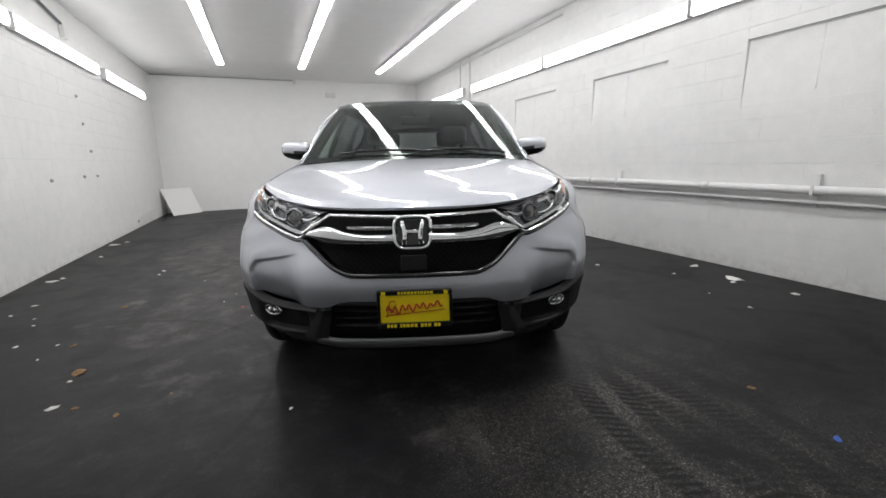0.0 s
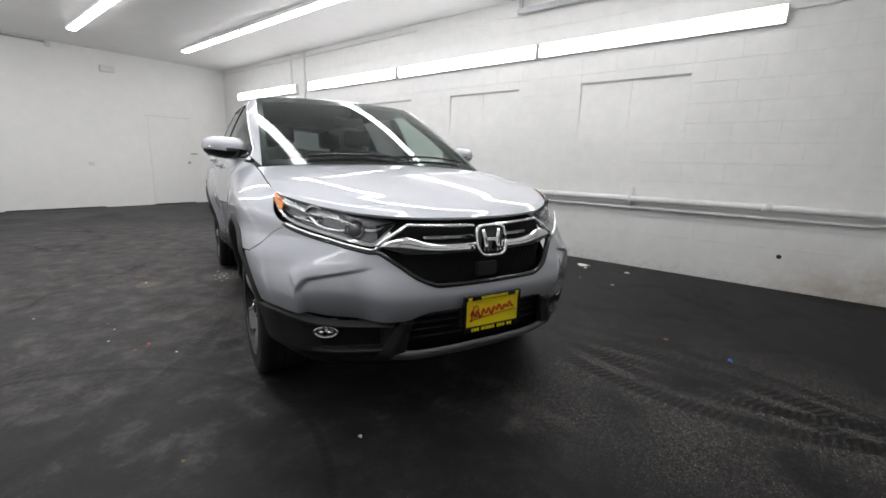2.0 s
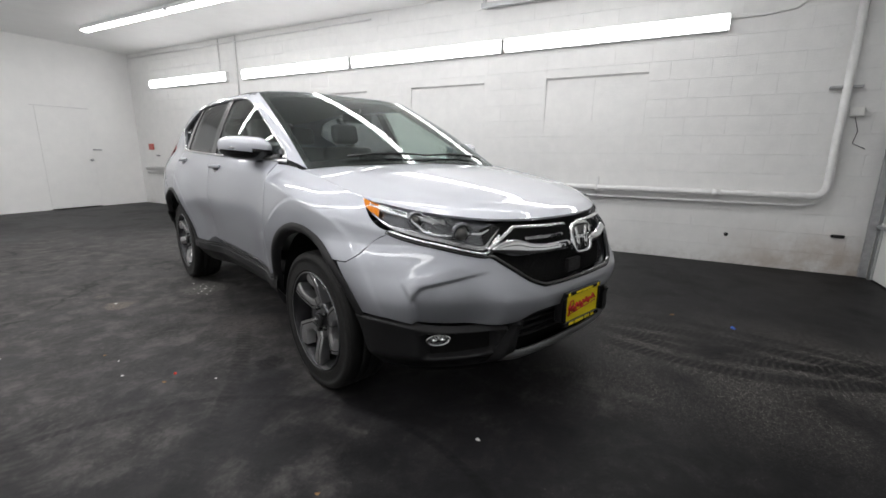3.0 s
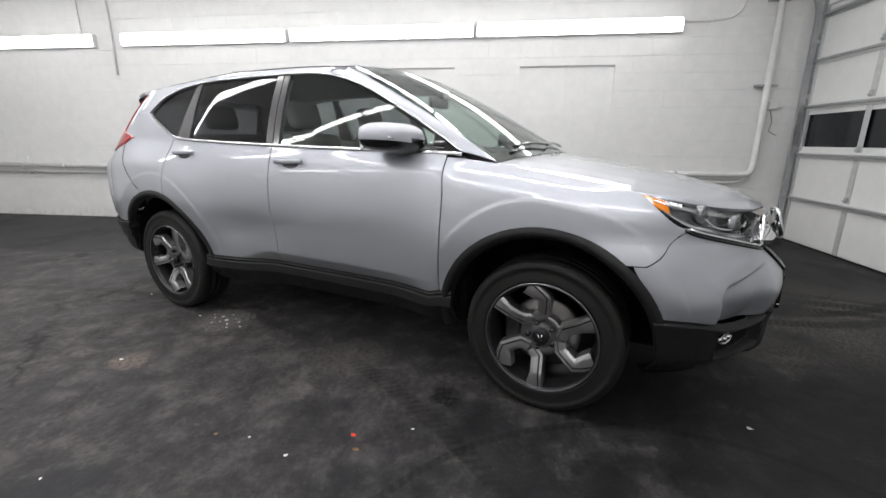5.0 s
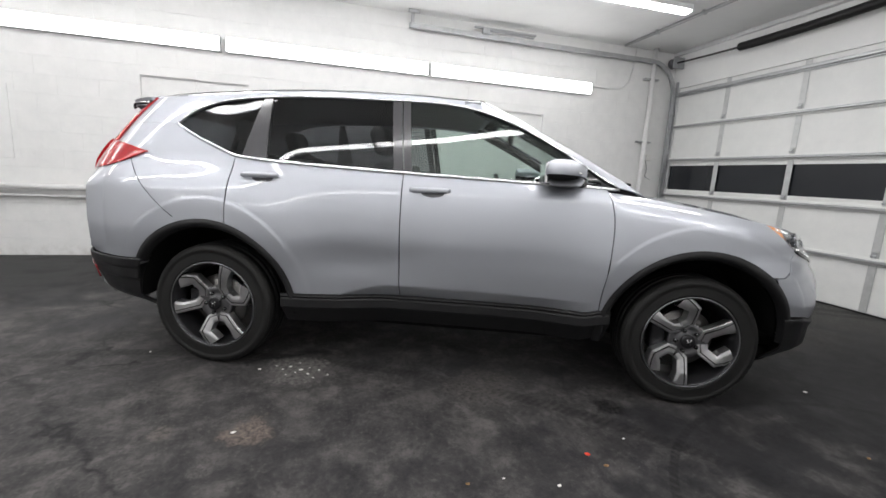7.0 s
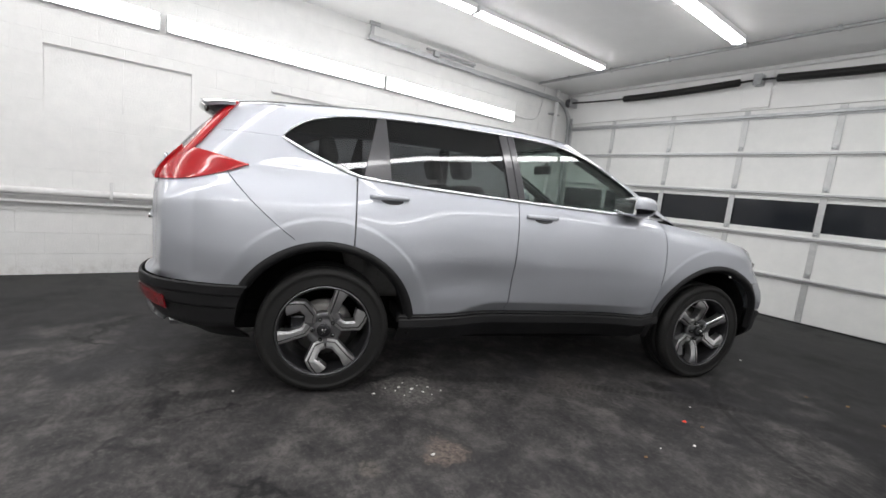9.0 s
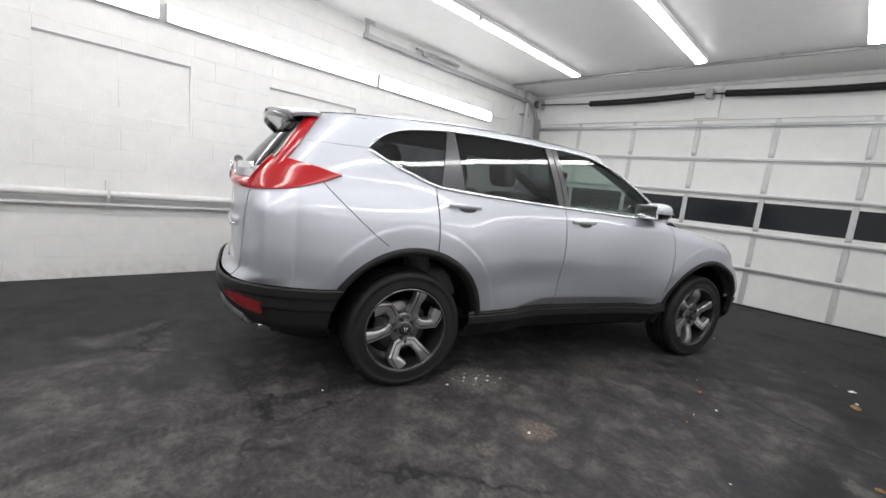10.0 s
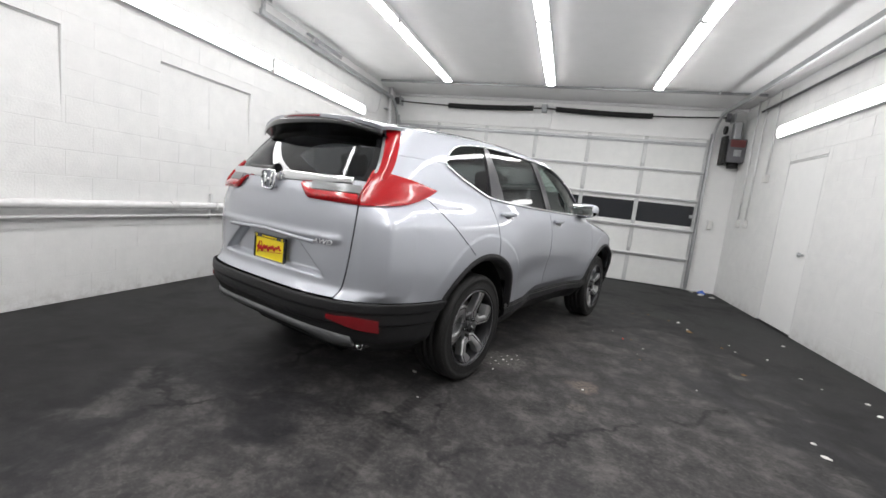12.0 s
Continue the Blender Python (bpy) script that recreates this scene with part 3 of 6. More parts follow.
def conduit(name, pts, r, label, material=None):
    t = thing(name, pose(0, 0, 0), label, "conduit", "conduits")
    part("tube", tube(pts, r, 10), material or M_PIPE, t)
    return t


conduit("conduit", [(XW - 0.02, 3.26, H), (XW - 0.02, 3.26, 2.1)], 0.014, "white painted conduit down the block wall")
conduit("conduit", [(XW - 0.02, 3.74, H), (XW - 0.02, 3.74, 2.66)], 0.012, "white painted conduit down the block wall")
conduit("cable", [(XW - 0.02, -4.40, 2.60), (XW - 0.015, -4.7, 2.60), (XW - 0.015, -4.95, 2.63), (XW - 0.015, -5.06, 2.72), (XW - 0.015, -5.12, 2.95), (XW - 0.015, -5.14, H)], 0.009, "thin white cable from the wall light")
conduit("conduit", [(XW - 0.03, 6.7, 3.14), (XW - 0.03, 0.2, 3.14)], 0.012, "white painted conduit under the ceiling")
conduit("conduit", [(-0.05, YB - 0.02, 3.205), (-3.2, YB - 0.02, 3.205)], 0.014, "grey conduit along the end wall", M_GALV)
conduit("conduit", [(XL + 0.03, -5.2, 3.05), (XL + 0.03, -2.6, 3.05), (XL + 0.03, 1.5, 3.05), (XL + 0.03, 2.1, 2.96)], 0.016, "dark conduit over the wall lights", M_OPENER)
conduit("ceiling_conduit", [(XW - 0.12, -4.86, H - 0.03), (XL + 0.12, -4.86, H - 0.03)], 0.020, "grey painted conduit across the ceiling by the garage door", M_GALV)
for x in (2.5, 1.755, 0.9, 0.01, -0.8, -1.6, -2.5):
    t = thing("conduit_clip", pose(x, -4.86, H), "small steel clip on the ceiling conduit", "clip", "conduit clips")
    part("strap", box(-0.012, 0.012, -0.030, 0.030, -0.054, -0.001, 0.004), M_GALV, t)
conduit("conduit", [(XL + 0.03, -5.35, H), (XL + 0.03, -5.35, 1.35)], 0.012, "white painted conduit by the door")
conduit("conduit", [(XL + 0.03, -5.05, H), (XL + 0.03, -5.05, 1.35)], 0.012, "white painted conduit by the door")
conduit("conduit", [(XL + 0.03, -4.62, H), (XL + 0.03, -4.62, 2.0)], 0.012, "white painted conduit by the door")
conduit("cable", [(XW - 0.006, -5.56, 1.58), (XW - 0.006, -5.60, 1.45), (XW - 0.006, -5.58, 1.33), (XW - 0.006, -5.68, 1.28)], 0.004, "thin grey cable under a junction box", M_OPENER)


def wall_box(name, m, sx, sy, sz, material, label, category, lip=0.0):
    t = thing(name, m, label, category)
    part("case", box(-sx, 0, -sy / 2, sy / 2, -sz / 2, sz / 2, 0.006, 2), material, t)
    part("cover", box(-sx - 0.006, -sx, -sy / 2 + 0.008, sy / 2 - 0.008, -sz / 2 + 0.008, sz / 2 - 0.008, 0.002), material, t)
    return t


wall_box("junction_box", pose(XW, -5.56, 1.63), 0.06, 0.10, 0.09, M_PLASTIC_W, "white junction box beside the riser pipe", "box")
wall_box("socket", pose(XL, -5.05, 1.29, 0, 0, 180), 0.04, 0.075, 0.115, M_PLASTIC_W, "white wall socket below a conduit", "socket")
wall_box("socket", pose(XL, -5.35, 1.29, 0, 0, 180), 0.04, 0.075, 0.115, M_PLASTIC_W, "white wall socket below a conduit", "socket")
wall_box("push_button", pose(-2.98, YD, 1.22, 0, 0, -90), 0.04, 0.08, 0.16, M_PLASTIC_W, "grey push-button box of the garage door", "switch")
wall_box("junction_box", pose(XL, -4.62, 1.97, 0, 0, 180), 0.05, 0.11, 0.11, M_PLASTIC_W, "round-cornered white junction box", "box")
wall_box("junction_box", pose(XL, 2.14, 2.86, 0, 0, 180), 0.06, 0.12, 0.16, M_PLASTIC_W, "white box above the wall lights", "box")
wall_box("alarm_box", pose(XW, 6.30, 1.27), 0.05, 0.12, 0.13, mat("faded_red_case", (0.5, 0.12, 0.10), 0.5), "faded red alarm box on the wall", "alarm")
wall_box("wall_catch", pose(XW, 6.10, 1.08), 0.03, 0.10, 0.03, M_OPENER, "small dark catch on the wall", "catch")
wall_box("wall_catch", pose(XW, -5.62, 0.40), 0.02, 0.11, 0.03, M_SPRING, "small black catch by the garage door", "catch")
wall_box("vent", pose(0.86, YB, 2.88, 0, 0, 90), 0.05, 0.26, 0.13, M_PLASTIC_W, "small grey-white vent box on the end wall", "vent")
wall_box("sensor", pose(-0.04, YB, 3.17, 0, 0, 90), 0.05, 0.07, 0.09, M_PLASTIC_W, "small white sensor under the ceiling", "sensor")
wall_box("wall_catch", pose(2.42, YB, 1.19, 0, 0, 90), 0.03, 0.16, 0.03, M_GALV, "small grey bar beside the flush door", "catch")
wall_box("wall_catch", pose(0.40, YB, 0.93, 0, 0, 90), 0.012, 0.10, 0.08, M_PLASTIC_W, "small white cover plate on the end wall", "plate")
# anchors left in the wall
for y, z in ((2.24, 2.08), (2.30, 1.72), (2.42, 1.35), (2.5, 1.0), (1.0, 0.98), (2.0, 1.0), (4.2, 0.12)):
    b = bmesh.new()
    add_lathe(b, [(0.022, 0.0), (0.020, 0.014), (0.010, 0.024), (0.001, 0.026)], 10, Matrix.Rotation(-math.pi / 2, 4, "Z"))
    tagged(finish("wall_anchor", b, M_GALV, None, "", True), "small grey metal anchor stuck in the wall", "anchor", "wall anchors").matrix_basis = Matrix.Translation((XL, y, z))
b = bmesh.new()
add_lathe(b, [(0.022, 0.0), (0.020, -0.006), (0.001, -0.008)], 10, Matrix.Rotation(-math.pi / 2, 4, "Z"))
tagged(finish("wall_anchor", b, M_SPRING, None, "", True), "small dark metal anchor stuck in the wall", "anchor", "wall anchors").matrix_basis = Matrix.Translation((XW, -4.66, 0.33))


# flush doors painted over with the wall
def flush_door(name, m, w, h, knob, label):
    d = thing(name, m, label, "door", kind="structure")
    part("leaf", box(-0.012, -0.001, -w / 2, w / 2, 0.02, h, 0.004), M_WALLBACK, d)
    part("head_trim", box(-0.015, -0.001, -w / 2 - 0.02, w / 2 + 0.06, h + 0.006, h + 0.022, 0.003), M_PIPE, d)
    b = tube([(-0.012, knob, 0.98), (-0.05, knob, 0.98)], 0.012, 8)
    bb = bmesh.new()
    add_lathe(bb, [(0.012, 0.0), (0.028, 0.012), (0.028, 0.028), (0.001, 0.036)], 14, Matrix.Translation((-0.04, knob, 0.98)) @ Matrix.Rotation(math.pi / 2, 4, "Z"))
    absorb(b, bb)
    part("knob", b, M_GALV, d, "grey door knob")
    part("threshold", box(-0.03, -0.0, -w / 2, w / 2, 0.001, 0.018, 0.003), M_SPRING, d, "dark threshold")
    return d


flush_door("door_1", pose(1.92, YB, 0, 0, 0, 90), 0.86, 2.0, -0.36, "flush door painted white with the end wall, closed")
leaf = flush_door("door_2", pose(XL - 0.014, -3.61, 0, 0, 0, 180), 0.86, 2.12, -0.36, "white painted side door in the block wall, closed")
part("reveal", box(0.001, 0.05, -0.44, 0.44, 0, 2.16), M_WALLBACK, leaf)
for s in (-1, 1):
    part("jamb", box(-0.016, 0.0, s * 0.437 - 0.006, s * 0.437 + 0.006, 0, 2.15), M_PIPE, leaf)
part("head", box(-0.016, 0.0, -0.43, 0.43, 2.152, 2.159), M_PIPE, leaf)
tagged(finish("baseboard", box(-1.0, 0.55, YB - 0.012, YB, 0.0, 0.02), M_SPRING), "dark gap strip at the foot of the end wall", "trim", kind="structure")
# blocked opening, a shallow proud patch of plaster
tagged(finish("window_4", box(XW - 0.008, XW + 0.01, 2.76, 3.9, 1.10, 1.90, 0.004), M_WALL), "shallow plastered patch over a blocked opening", "wall patch", kind="structure")

# door operator in the corner
op = thing("door_operator", pose(-3.10, YD, 2.55), "dark grey garage door operator with a dull red cover", "door operator")
part("case", box(-0.15, 0.12, 0.0, 0.25, -0.24, 0.15, 0.02, 3), M_OPENER, op)
part("cover", box(-0.13, 0.10, 0.07, 0.265, 0.01, 0.135, 0.02, 3), M_OPENER_RED, op, "dull red cover")
part("label_plate", box(-0.08, 0.03, 0.249, 0.256, -0.14, -0.03, 0.002), M_GALV, op, "grey label plate")
part("motor", tube([(-0.02, 0.13, -0.24), (-0.02, 0.13, -0.33)], 0.085, 18), M_SPRING, op, "black motor")
part("side_housing", box(0.121, 0.19, 0.03, 0.22, -0.28, 0.20, 0.015, 2), M_SPRING, op, "black gear housing")
part("gearbox", box(-0.06, 0.06, 0.05, 0.2, 0.15, 0.44, 0.015, 2), M_GALV, op, "steel drive bracket")
part("sprocket", tube([(0.15, 0.125, 0.30), (0.19, 0.125, 0.30)], 0.07, 18), M_SPRING, op, "black chain wheel")

# sheet leaning in the far corner
lb = thing("leaning_board", pose(-3.0, YB - 0.80, 0, 0, 0, 45), "white sheet of board leaning in the corner", "board")
b = box(0.0, 0.74, -0.012, 0.0, 0.0, 0.68, 0.002)
bmesh.ops.transform(b, matrix=Matrix.Rotation(radians(-28), 4, "X"), verts=b.verts)
part("sheet", b, M_BOARD, lb)

# lock box on the track near the ceiling, over the long wall
tb = thing("track_latch", pose(DX1 + 0.0, -2.95, 3.10), "steel latch on the door track", "track latch")
part("plate", box(-0.02, 0.02, -0.45, 0.45, 0.035, 0.06, 0.003), M_GALV, tb)
part("bolt", tube([(-0.03, -0.4, 0.0), (-0.03, 0.3, 0.02)], 0.012, 8), M_GALV, tb)
part("bolt_end", box(-0.045, 0.0, 0.24, 0.34, -0.03, 0.05, 0.004), M_GALV, tb)


# ---- litter on the floor ----
lr = random.Random(11)


def scrap(x, y, size, material, label, kind_name="paper_scrap", lift=0.35):
    """A crumpled flake: a small fan of bent facets."""
    b = bmesh.new()
    n = 7
    top = b.verts.new((lr.uniform(-0.1, 0.1) * size, lr.uniform(-0.1, 0.1) * size, size * lift))
    ring = []
    for k in range(n):
        a = 2 * math.pi * k / n + lr.uniform(-0.3, 0.3)
        r = size * lr.uniform(0.35, 0.62)
        ring.append(b.verts.new((r * math.cos(a) * 1.25, r * math.sin(a) * 0.8, max(0.0008, size * lr.uniform(-0.1, 0.16)))))
    for k in range(n):
        b.faces.new((top, ring[k], ring[(k + 1) % n]))
    low = [b.verts.new((v.co.x * 0.94, v.co.y * 0.94, 0.0004)) for v in ring]
    for k in range(n):
        b.faces.new((ring[k], low[k], low[(k + 1) % n], ring[(k + 1) % n]))
    b.faces.new(low[::-1])
    ob = finish(kind_name, b, material)
    ob.matrix_basis = pose(x, y, 0.0005, 0, 0, lr.uniform(0, 360))
    tagged(ob, label, kind_name.split("_")[-1], kind_name + "s")
    return ob


for x, y, s in ((-3.05, 0.0, 0.11), (-3.0, 0.12, 0.06), (-3.1, 2.2, 0.13), (-3.0, 2.4, 0.07), (-2.83, -0.91, 0.04), (-3.0, 1.25, 0.05), (-2.08, -0.02, 0.04), (-2.3, -2.0, 0.02), (-2.54, -1.92, 0.03), (-2.32, -2.22, 0.02), (-2.03, -2.63, 0.025), (2.16, -1.93, 0.04), (2.55, -2.52, 0.03), (2.86, -2.89, 0.13), (2.75, -2.95, 0.05), (2.84, -3.38, 0.05), (2.23, -3.42, 0.03), (2.28, -3.07, 0.02), (2.97, -2.41, 0.08),
                (-0.22, -0.48, 0.026), (-0.17, -0.42, 0.018), (-0.28, -0.52, 0.02), (-0.18, -0.25, 0.02), (-0.2, -0.38, 0.014), (-0.25, -0.45, 0.012), (-0.24, -0.58, 0.016), (-0.31, -0.63, 0.014), (-0.15, -0.34, 0.012), (-0.27, -0.40, 0.010), (-0.33, -0.55, 0.012), (-0.20, -0.53, 0.010), (-0.13, -0.47, 0.011), (-1.38, -1.5, 0.018), (-1.3, -1.3, 0.012), (-1.16, -1.96, 0.012), (-0.96, -3.39, 0.022), (0.3, 0.09, 0.035), (-2.0, -2.92, 0.045), (-2.96, -2.62, 0.035), (-2.09, -0.18, 0.03), (-2.89, -1.14, 0.03), (-2.62, -1.49, 0.025), (-2.68, -1.31, 0.02), (-1.61, -0.68, 0.012), (0.16, 0.42, 0.015), (-0.8, -0.23, 0.02)):
    scrap(x, y, s, M_PAPER, "small white scrap of paint or paper on the floor", "paper_scrap", 0.12 if s > 0.05 else 0.3)
for x, y, s in ((-2.02, -2.53, 0.085), (-2.2, -2.06, 0.035), (-1.9, -2.96, 0.03), (-1.7, -3.11, 0.03), (-1.3, -1.15, 0.02), (-1.31, -1.76, 0.022), (1.1, -4.14, 0.035), (-2.12, -1.28, 0.05), (-1.5, -3.0, 0.02)):
    scrap(x, y, s, M_LEAF, "dry brown leaf on the floor", "dry_leaf", 0.25)
scrap(-1.23, -1.72, 0.022, M_RED, "bright red bit of plastic on the floor", "plastic_bit", 0.5)
scrap(1.01, -4.52, 0.04, M_BLUE, "crumpled blue wrapper on the floor", "wrapper", 0.4)
scrap(-3.02, -5.72, 0.13, M_BLUE, "crumpled blue wrapper in the corner", "wrapper", 0.5)
for x, y, s in ((-2.95, -5.55, 0.14), (-3.08, -5.4, 0.10), (-2.86, -5.75, 0.06)):
    scrap(x, y, s, M_PAPER, "crumpled white paper in the corner", "paper_scrap", 0.2)


# ---- the car: x ahead, y to its left, z up, from the middle of the wheelbase on the ground ----
M_PAINT = mat("silver_metallic_paint", (0.455, 0.473, 0.515), 0.50, 0.66, 0.5, 1.0, 0.0)
bsdf(M_PAINT).inputs["Coat IOR"].default_value = 1.5
flake = node(M_PAINT, "ShaderNodeTexNoise", Scale=900.0, Detail=2.0)
link(M_PAINT, coords(M_PAINT), "Vector", flake, "Vector")
fr = node(M_PAINT, "ShaderNodeMapRange")
fr.inputs["To Min"].default_value, fr.inputs["To Max"].default_value = 0.45, 0.53
link(M_PAINT, flake, "Fac", fr, "Value")
link(M_PAINT, fr, "Result", bsdf(M_PAINT), "Roughness")
M_CLAD = mottled(mat("black_grained_plastic", (0.02, 0.02, 0.021), 0.5), (0.010, 0.010, 0.011), (0.018, 0.018, 0.019), 3, 40, 0.02, 400, (0.42, 0.54))
bsdf(M_CLAD).inputs["Specular IOR Level"].default_value = 0.35
M_GLOSSBLACK = mat("gloss_black", (0.008, 0.008, 0.009), 0.12, 0, 0.5, 0.6)
M_PILLAR = mat("grey_pillar_film", (0.075, 0.075, 0.08), 0.22, 0.2, 0.5, 0.5)
M_CHROME = mat("chrome", (0.82, 0.83, 0.84), 0.07, 1.0)
M_DARKCHROME = mat("dark_chrome", (0.30, 0.30, 0.31), 0.12, 1.0)
M_SATIN = mat("satin_silver_plastic", (0.24, 0.245, 0.25), 0.32, 0.7)
M_ALLOY = mottled(mat("machined_alloy", (0.66, 0.66, 0.67), 0.36, 1.0), (0.74, 0.74, 0.75), (0.84, 0.84, 0.85), 4, 60, 0.005, 300)
M_ALLOYDARK = mat("dark_grey_alloy", (0.035, 0.035, 0.038), 0.3, 0.6)
M_ALLOYFACE = mottled(mat("grey_alloy", (0.5, 0.5, 0.51), 0.30, 1.0), (0.60, 0.60, 0.61), (0.70, 0.70, 0.71), 4, 60, 0.004, 300)
# the alloy with shade put into its tone, for hub and rim lip
M_ALLOYMID = mat("shaded_alloy", (0.26, 0.26, 0.27), 0.36, 1.0)
M_TYRE = mottled(mat("tyre_rubber", (0.016, 0.016, 0.016), 0.6), (0.005, 0.005, 0.005), (0.010, 0.0098, 0.0095), 6, 50, 0.02, 200, (0.5, 0.7))
M_UNDER = mat("underbody_black", (0.008, 0.008, 0.008), 0.8)
bsdf(M_UNDER).inputs["Specular IOR Level"].default_value = 0.2
M_STEEL = mat("brake_steel", (0.17, 0.165, 0.16), 0.42, 0.9)
M_SEAT = mottled(mat("grey_cloth", (0.18, 0.18, 0.18), 0.85), (0.13, 0.13, 0.13), (0.21, 0.21, 0.205), 4, 60, 0.03, 300)
M_TRIMGREY = mat("dark_interior", (0.018, 0.018, 0.019), 0.7)
M_HEADLINER = mat("grey_headliner", (0.22, 0.22, 0.215), 0.9)
M_AMBER = mat("amber_lens", (0.85, 0.27, 0.02), 0.12, 0, 0.5, 1.0)
M_REDLENS = mat("red_lens", (0.50, 0.010, 0.016), 0.2, 0, 0.5, 0.6)
rib = node(M_REDLENS, "ShaderNodeTexWave", Scale=42.0, Distortion=0.0)
link(M_REDLENS, coords(M_REDLENS), "Vector", rib, "Vector")
rr_ = ramp(M_REDLENS, rib, "Fac", [(0.0, (0.30, 0.003, 0.006)), (1.0, (0.47, 0.008, 0.012))])
link(M_REDLENS, rr_, "Color", bsdf(M_REDLENS), "Base Color")
M_REDREFL = mat("red_reflector", (0.20, 0.006, 0.010), 0.15, 0, 0.5, 1.0)
M_CLEARLENS = mat("silver_lens", (0.6, 0.6, 0.6), 0.15, 0.8, 0.5, 1.0)
M_YELLOW = mat("yellow_plate", (0.88, 0.70, 0.01), 0.35)
M_REDINK = mat("red_ink", (0.5, 0.02, 0.02), 0.5)
M_LAMPDARK = mat("lamp_housing", (0.24, 0.243, 0.255), 0.25, 0.9)


def glass(name, color, rough=0.0, film=0.018):
    """Thin glass: mostly a tinted see-through, with a true mirror film over it."""
    m = bpy.data.materials.new(name)
    m.use_nodes = True
    t = m.node_tree
    t.nodes.clear()
    out = t.nodes.new("ShaderNodeOutputMaterial")
    tr = t.nodes.new("ShaderNodeBsdfTransparent")
    tr.inputs["Color"].default_value = (*color, 1)
    gl = t.nodes.new("ShaderNodeBsdfGlossy")
    gl.inputs["Roughness"].default_value = rough
    gl.inputs["Color"].default_value = (1, 1, 1, 1)
    lw = t.nodes.new("ShaderNodeLayerWeight")
    lw.inputs["Blend"].default_value = 0.5
    pw = t.nodes.new("ShaderNodeMath")
    pw.operation = "POWER"
    pw.inputs[1].default_value = 5.0
    t.links.new(lw.outputs["Facing"], pw.inputs[0])
    fr_ = t.nodes.new("ShaderNodeMath")
    fr_.operation = "MULTIPLY_ADD"
    fr_.inputs[1].default_value, fr_.inputs[2].default_value = 0.62, film
    t.links.new(pw.outputs[0], fr_.inputs[0])
    mx = t.nodes.new("ShaderNodeMixShader")
    t.links.new(fr_.outputs[0], mx.inputs[0])
    t.links.new(tr.outputs[0], mx.inputs[1])
    t.links.new(gl.outputs[0], mx.inputs[2])
    t.links.new(mx.outputs[0], out.inputs[0])
    return m


M_GLASS = glass("clear_glass", (0.79, 0.84, 0.82))
M_SIDEGLASS = glass("side_glass", (0.82, 0.87, 0.85), 0.0, 0.04)
M_PRIVACY = glass("privacy_glass", (0.50, 0.51, 0.52), 0.0, 0.04)
M_LENSGLASS = glass("lamp_glass", (0.97, 0.975, 0.98))


def curve(*knots):
    """A smooth line through knots (x, value), in order of x; level at the far ends' slopes."""
    ks = sorted(knots)
    xs = [k[0] for k in ks]
    ys = [k[1] for k in ks]
    n = len(xs)
    d = [(ys[i + 1] - ys[i]) / (xs[i + 1] - xs[i]) for i in range(n - 1)]
    m = [d[0]] + [0 if d[i - 1] * d[i] <= 0 else 2 * d[i - 1] * d[i] / (d[i - 1] + d[i]) for i in range(1, n - 1)] + [d[-1]]

    def f(x):
        if x <= xs[0]:
            return ys[0]
        if x >= xs[-1]:
            return ys[-1]
        i = 0
        while x > xs[i + 1]:
            i += 1
        h = xs[i + 1] - xs[i]
        t = (x - xs[i]) / h
        return (2 * t**3 - 3 * t**2 + 1) * ys[i] + (t**3 - 2 * t**2 + t) * h * m[i] + (-2 * t**3 + 3 * t**2) * ys[i + 1] + (t**3 - t**2) * h * m[i + 1]

    return f


def soft(f, lo, hi, width):
    """The same line with its bends eased, so that reflections run evenly over it."""
    n = 900
    step = (hi - lo) / n
    pad = max(1, int(3 * width / step))
    ys = np.array([f(lo + step * k) for k in range(-pad, n + pad + 1)])
    w = np.exp(-0.5 * (np.arange(-pad, pad + 1) * step / width) ** 2)
    tab = np.convolve(ys, w / w.sum(), mode="valid").tolist()

    def g(x):
        t = (x - lo) / step
        if t <= 0:
            return tab[0]
        if t >= n:
            return tab[-1]
        i = int(t)
        return tab[i] + (tab[i + 1] - tab[i]) * (t - i)

    return g


def lerp(a, b, t):
    return a + (b - a) * t


def smooth01(t):
    t = max(0.0, min(1.0, t))
    return t * t * (3 - 2 * t)


XF, XR, NOSE, TAIL = 1.33, -1.33, 1.4, -1.45  # axles; where the plan begins to round
nose_x = soft(curve((0.2, 2.10), (0.30, 2.20), (0.36, 2.225), (0.45, 2.226), (0.53, 2.266), (0.59, 2.279), (0.645, 2.272), (0.72, 2.246), (0.82, 2.210), (0.90, 2.170), (0.96, 2.125), (1.05, 2.04), (1.2, 1.9)), 0.2, 1.2, 0.02)
tail_x = soft(curve((0.2, -2.16), (0.32, -2.24), (0.42, -2.31), (0.52, -2.345), (0.60, -2.34), (0.66, -2.29), (0.80, -2.29), (1.0, -2.292), (1.12, -2.285), (1.2, -2.255), (1.3, -2.185), (1.4, -2.105), (1.5, -2.01), (1.6, -1.9)), 0.2, 1.6, 0.014)
half_w = soft(curve((0.2, 0.80), (0.30, 0.835), (0.38, 0.860), (0.48, 0.870), (0.60, 0.892), (0.70, 0.912), (0.80, 0.921), (0.90, 0.9185), (0.98, 0.911), (1.055, 0.897), (1.10, 0.8835), (1.14, 0.8675), (1.2, 0.847), (1.3, 0.809), (1.4, 0.764), (1.5, 0.712), (1.56, 0.677), (1.62, 0.63)), 0.2, 1.62, 0.018)
N_TAIL = 3.6  # how square the two ends are in plan
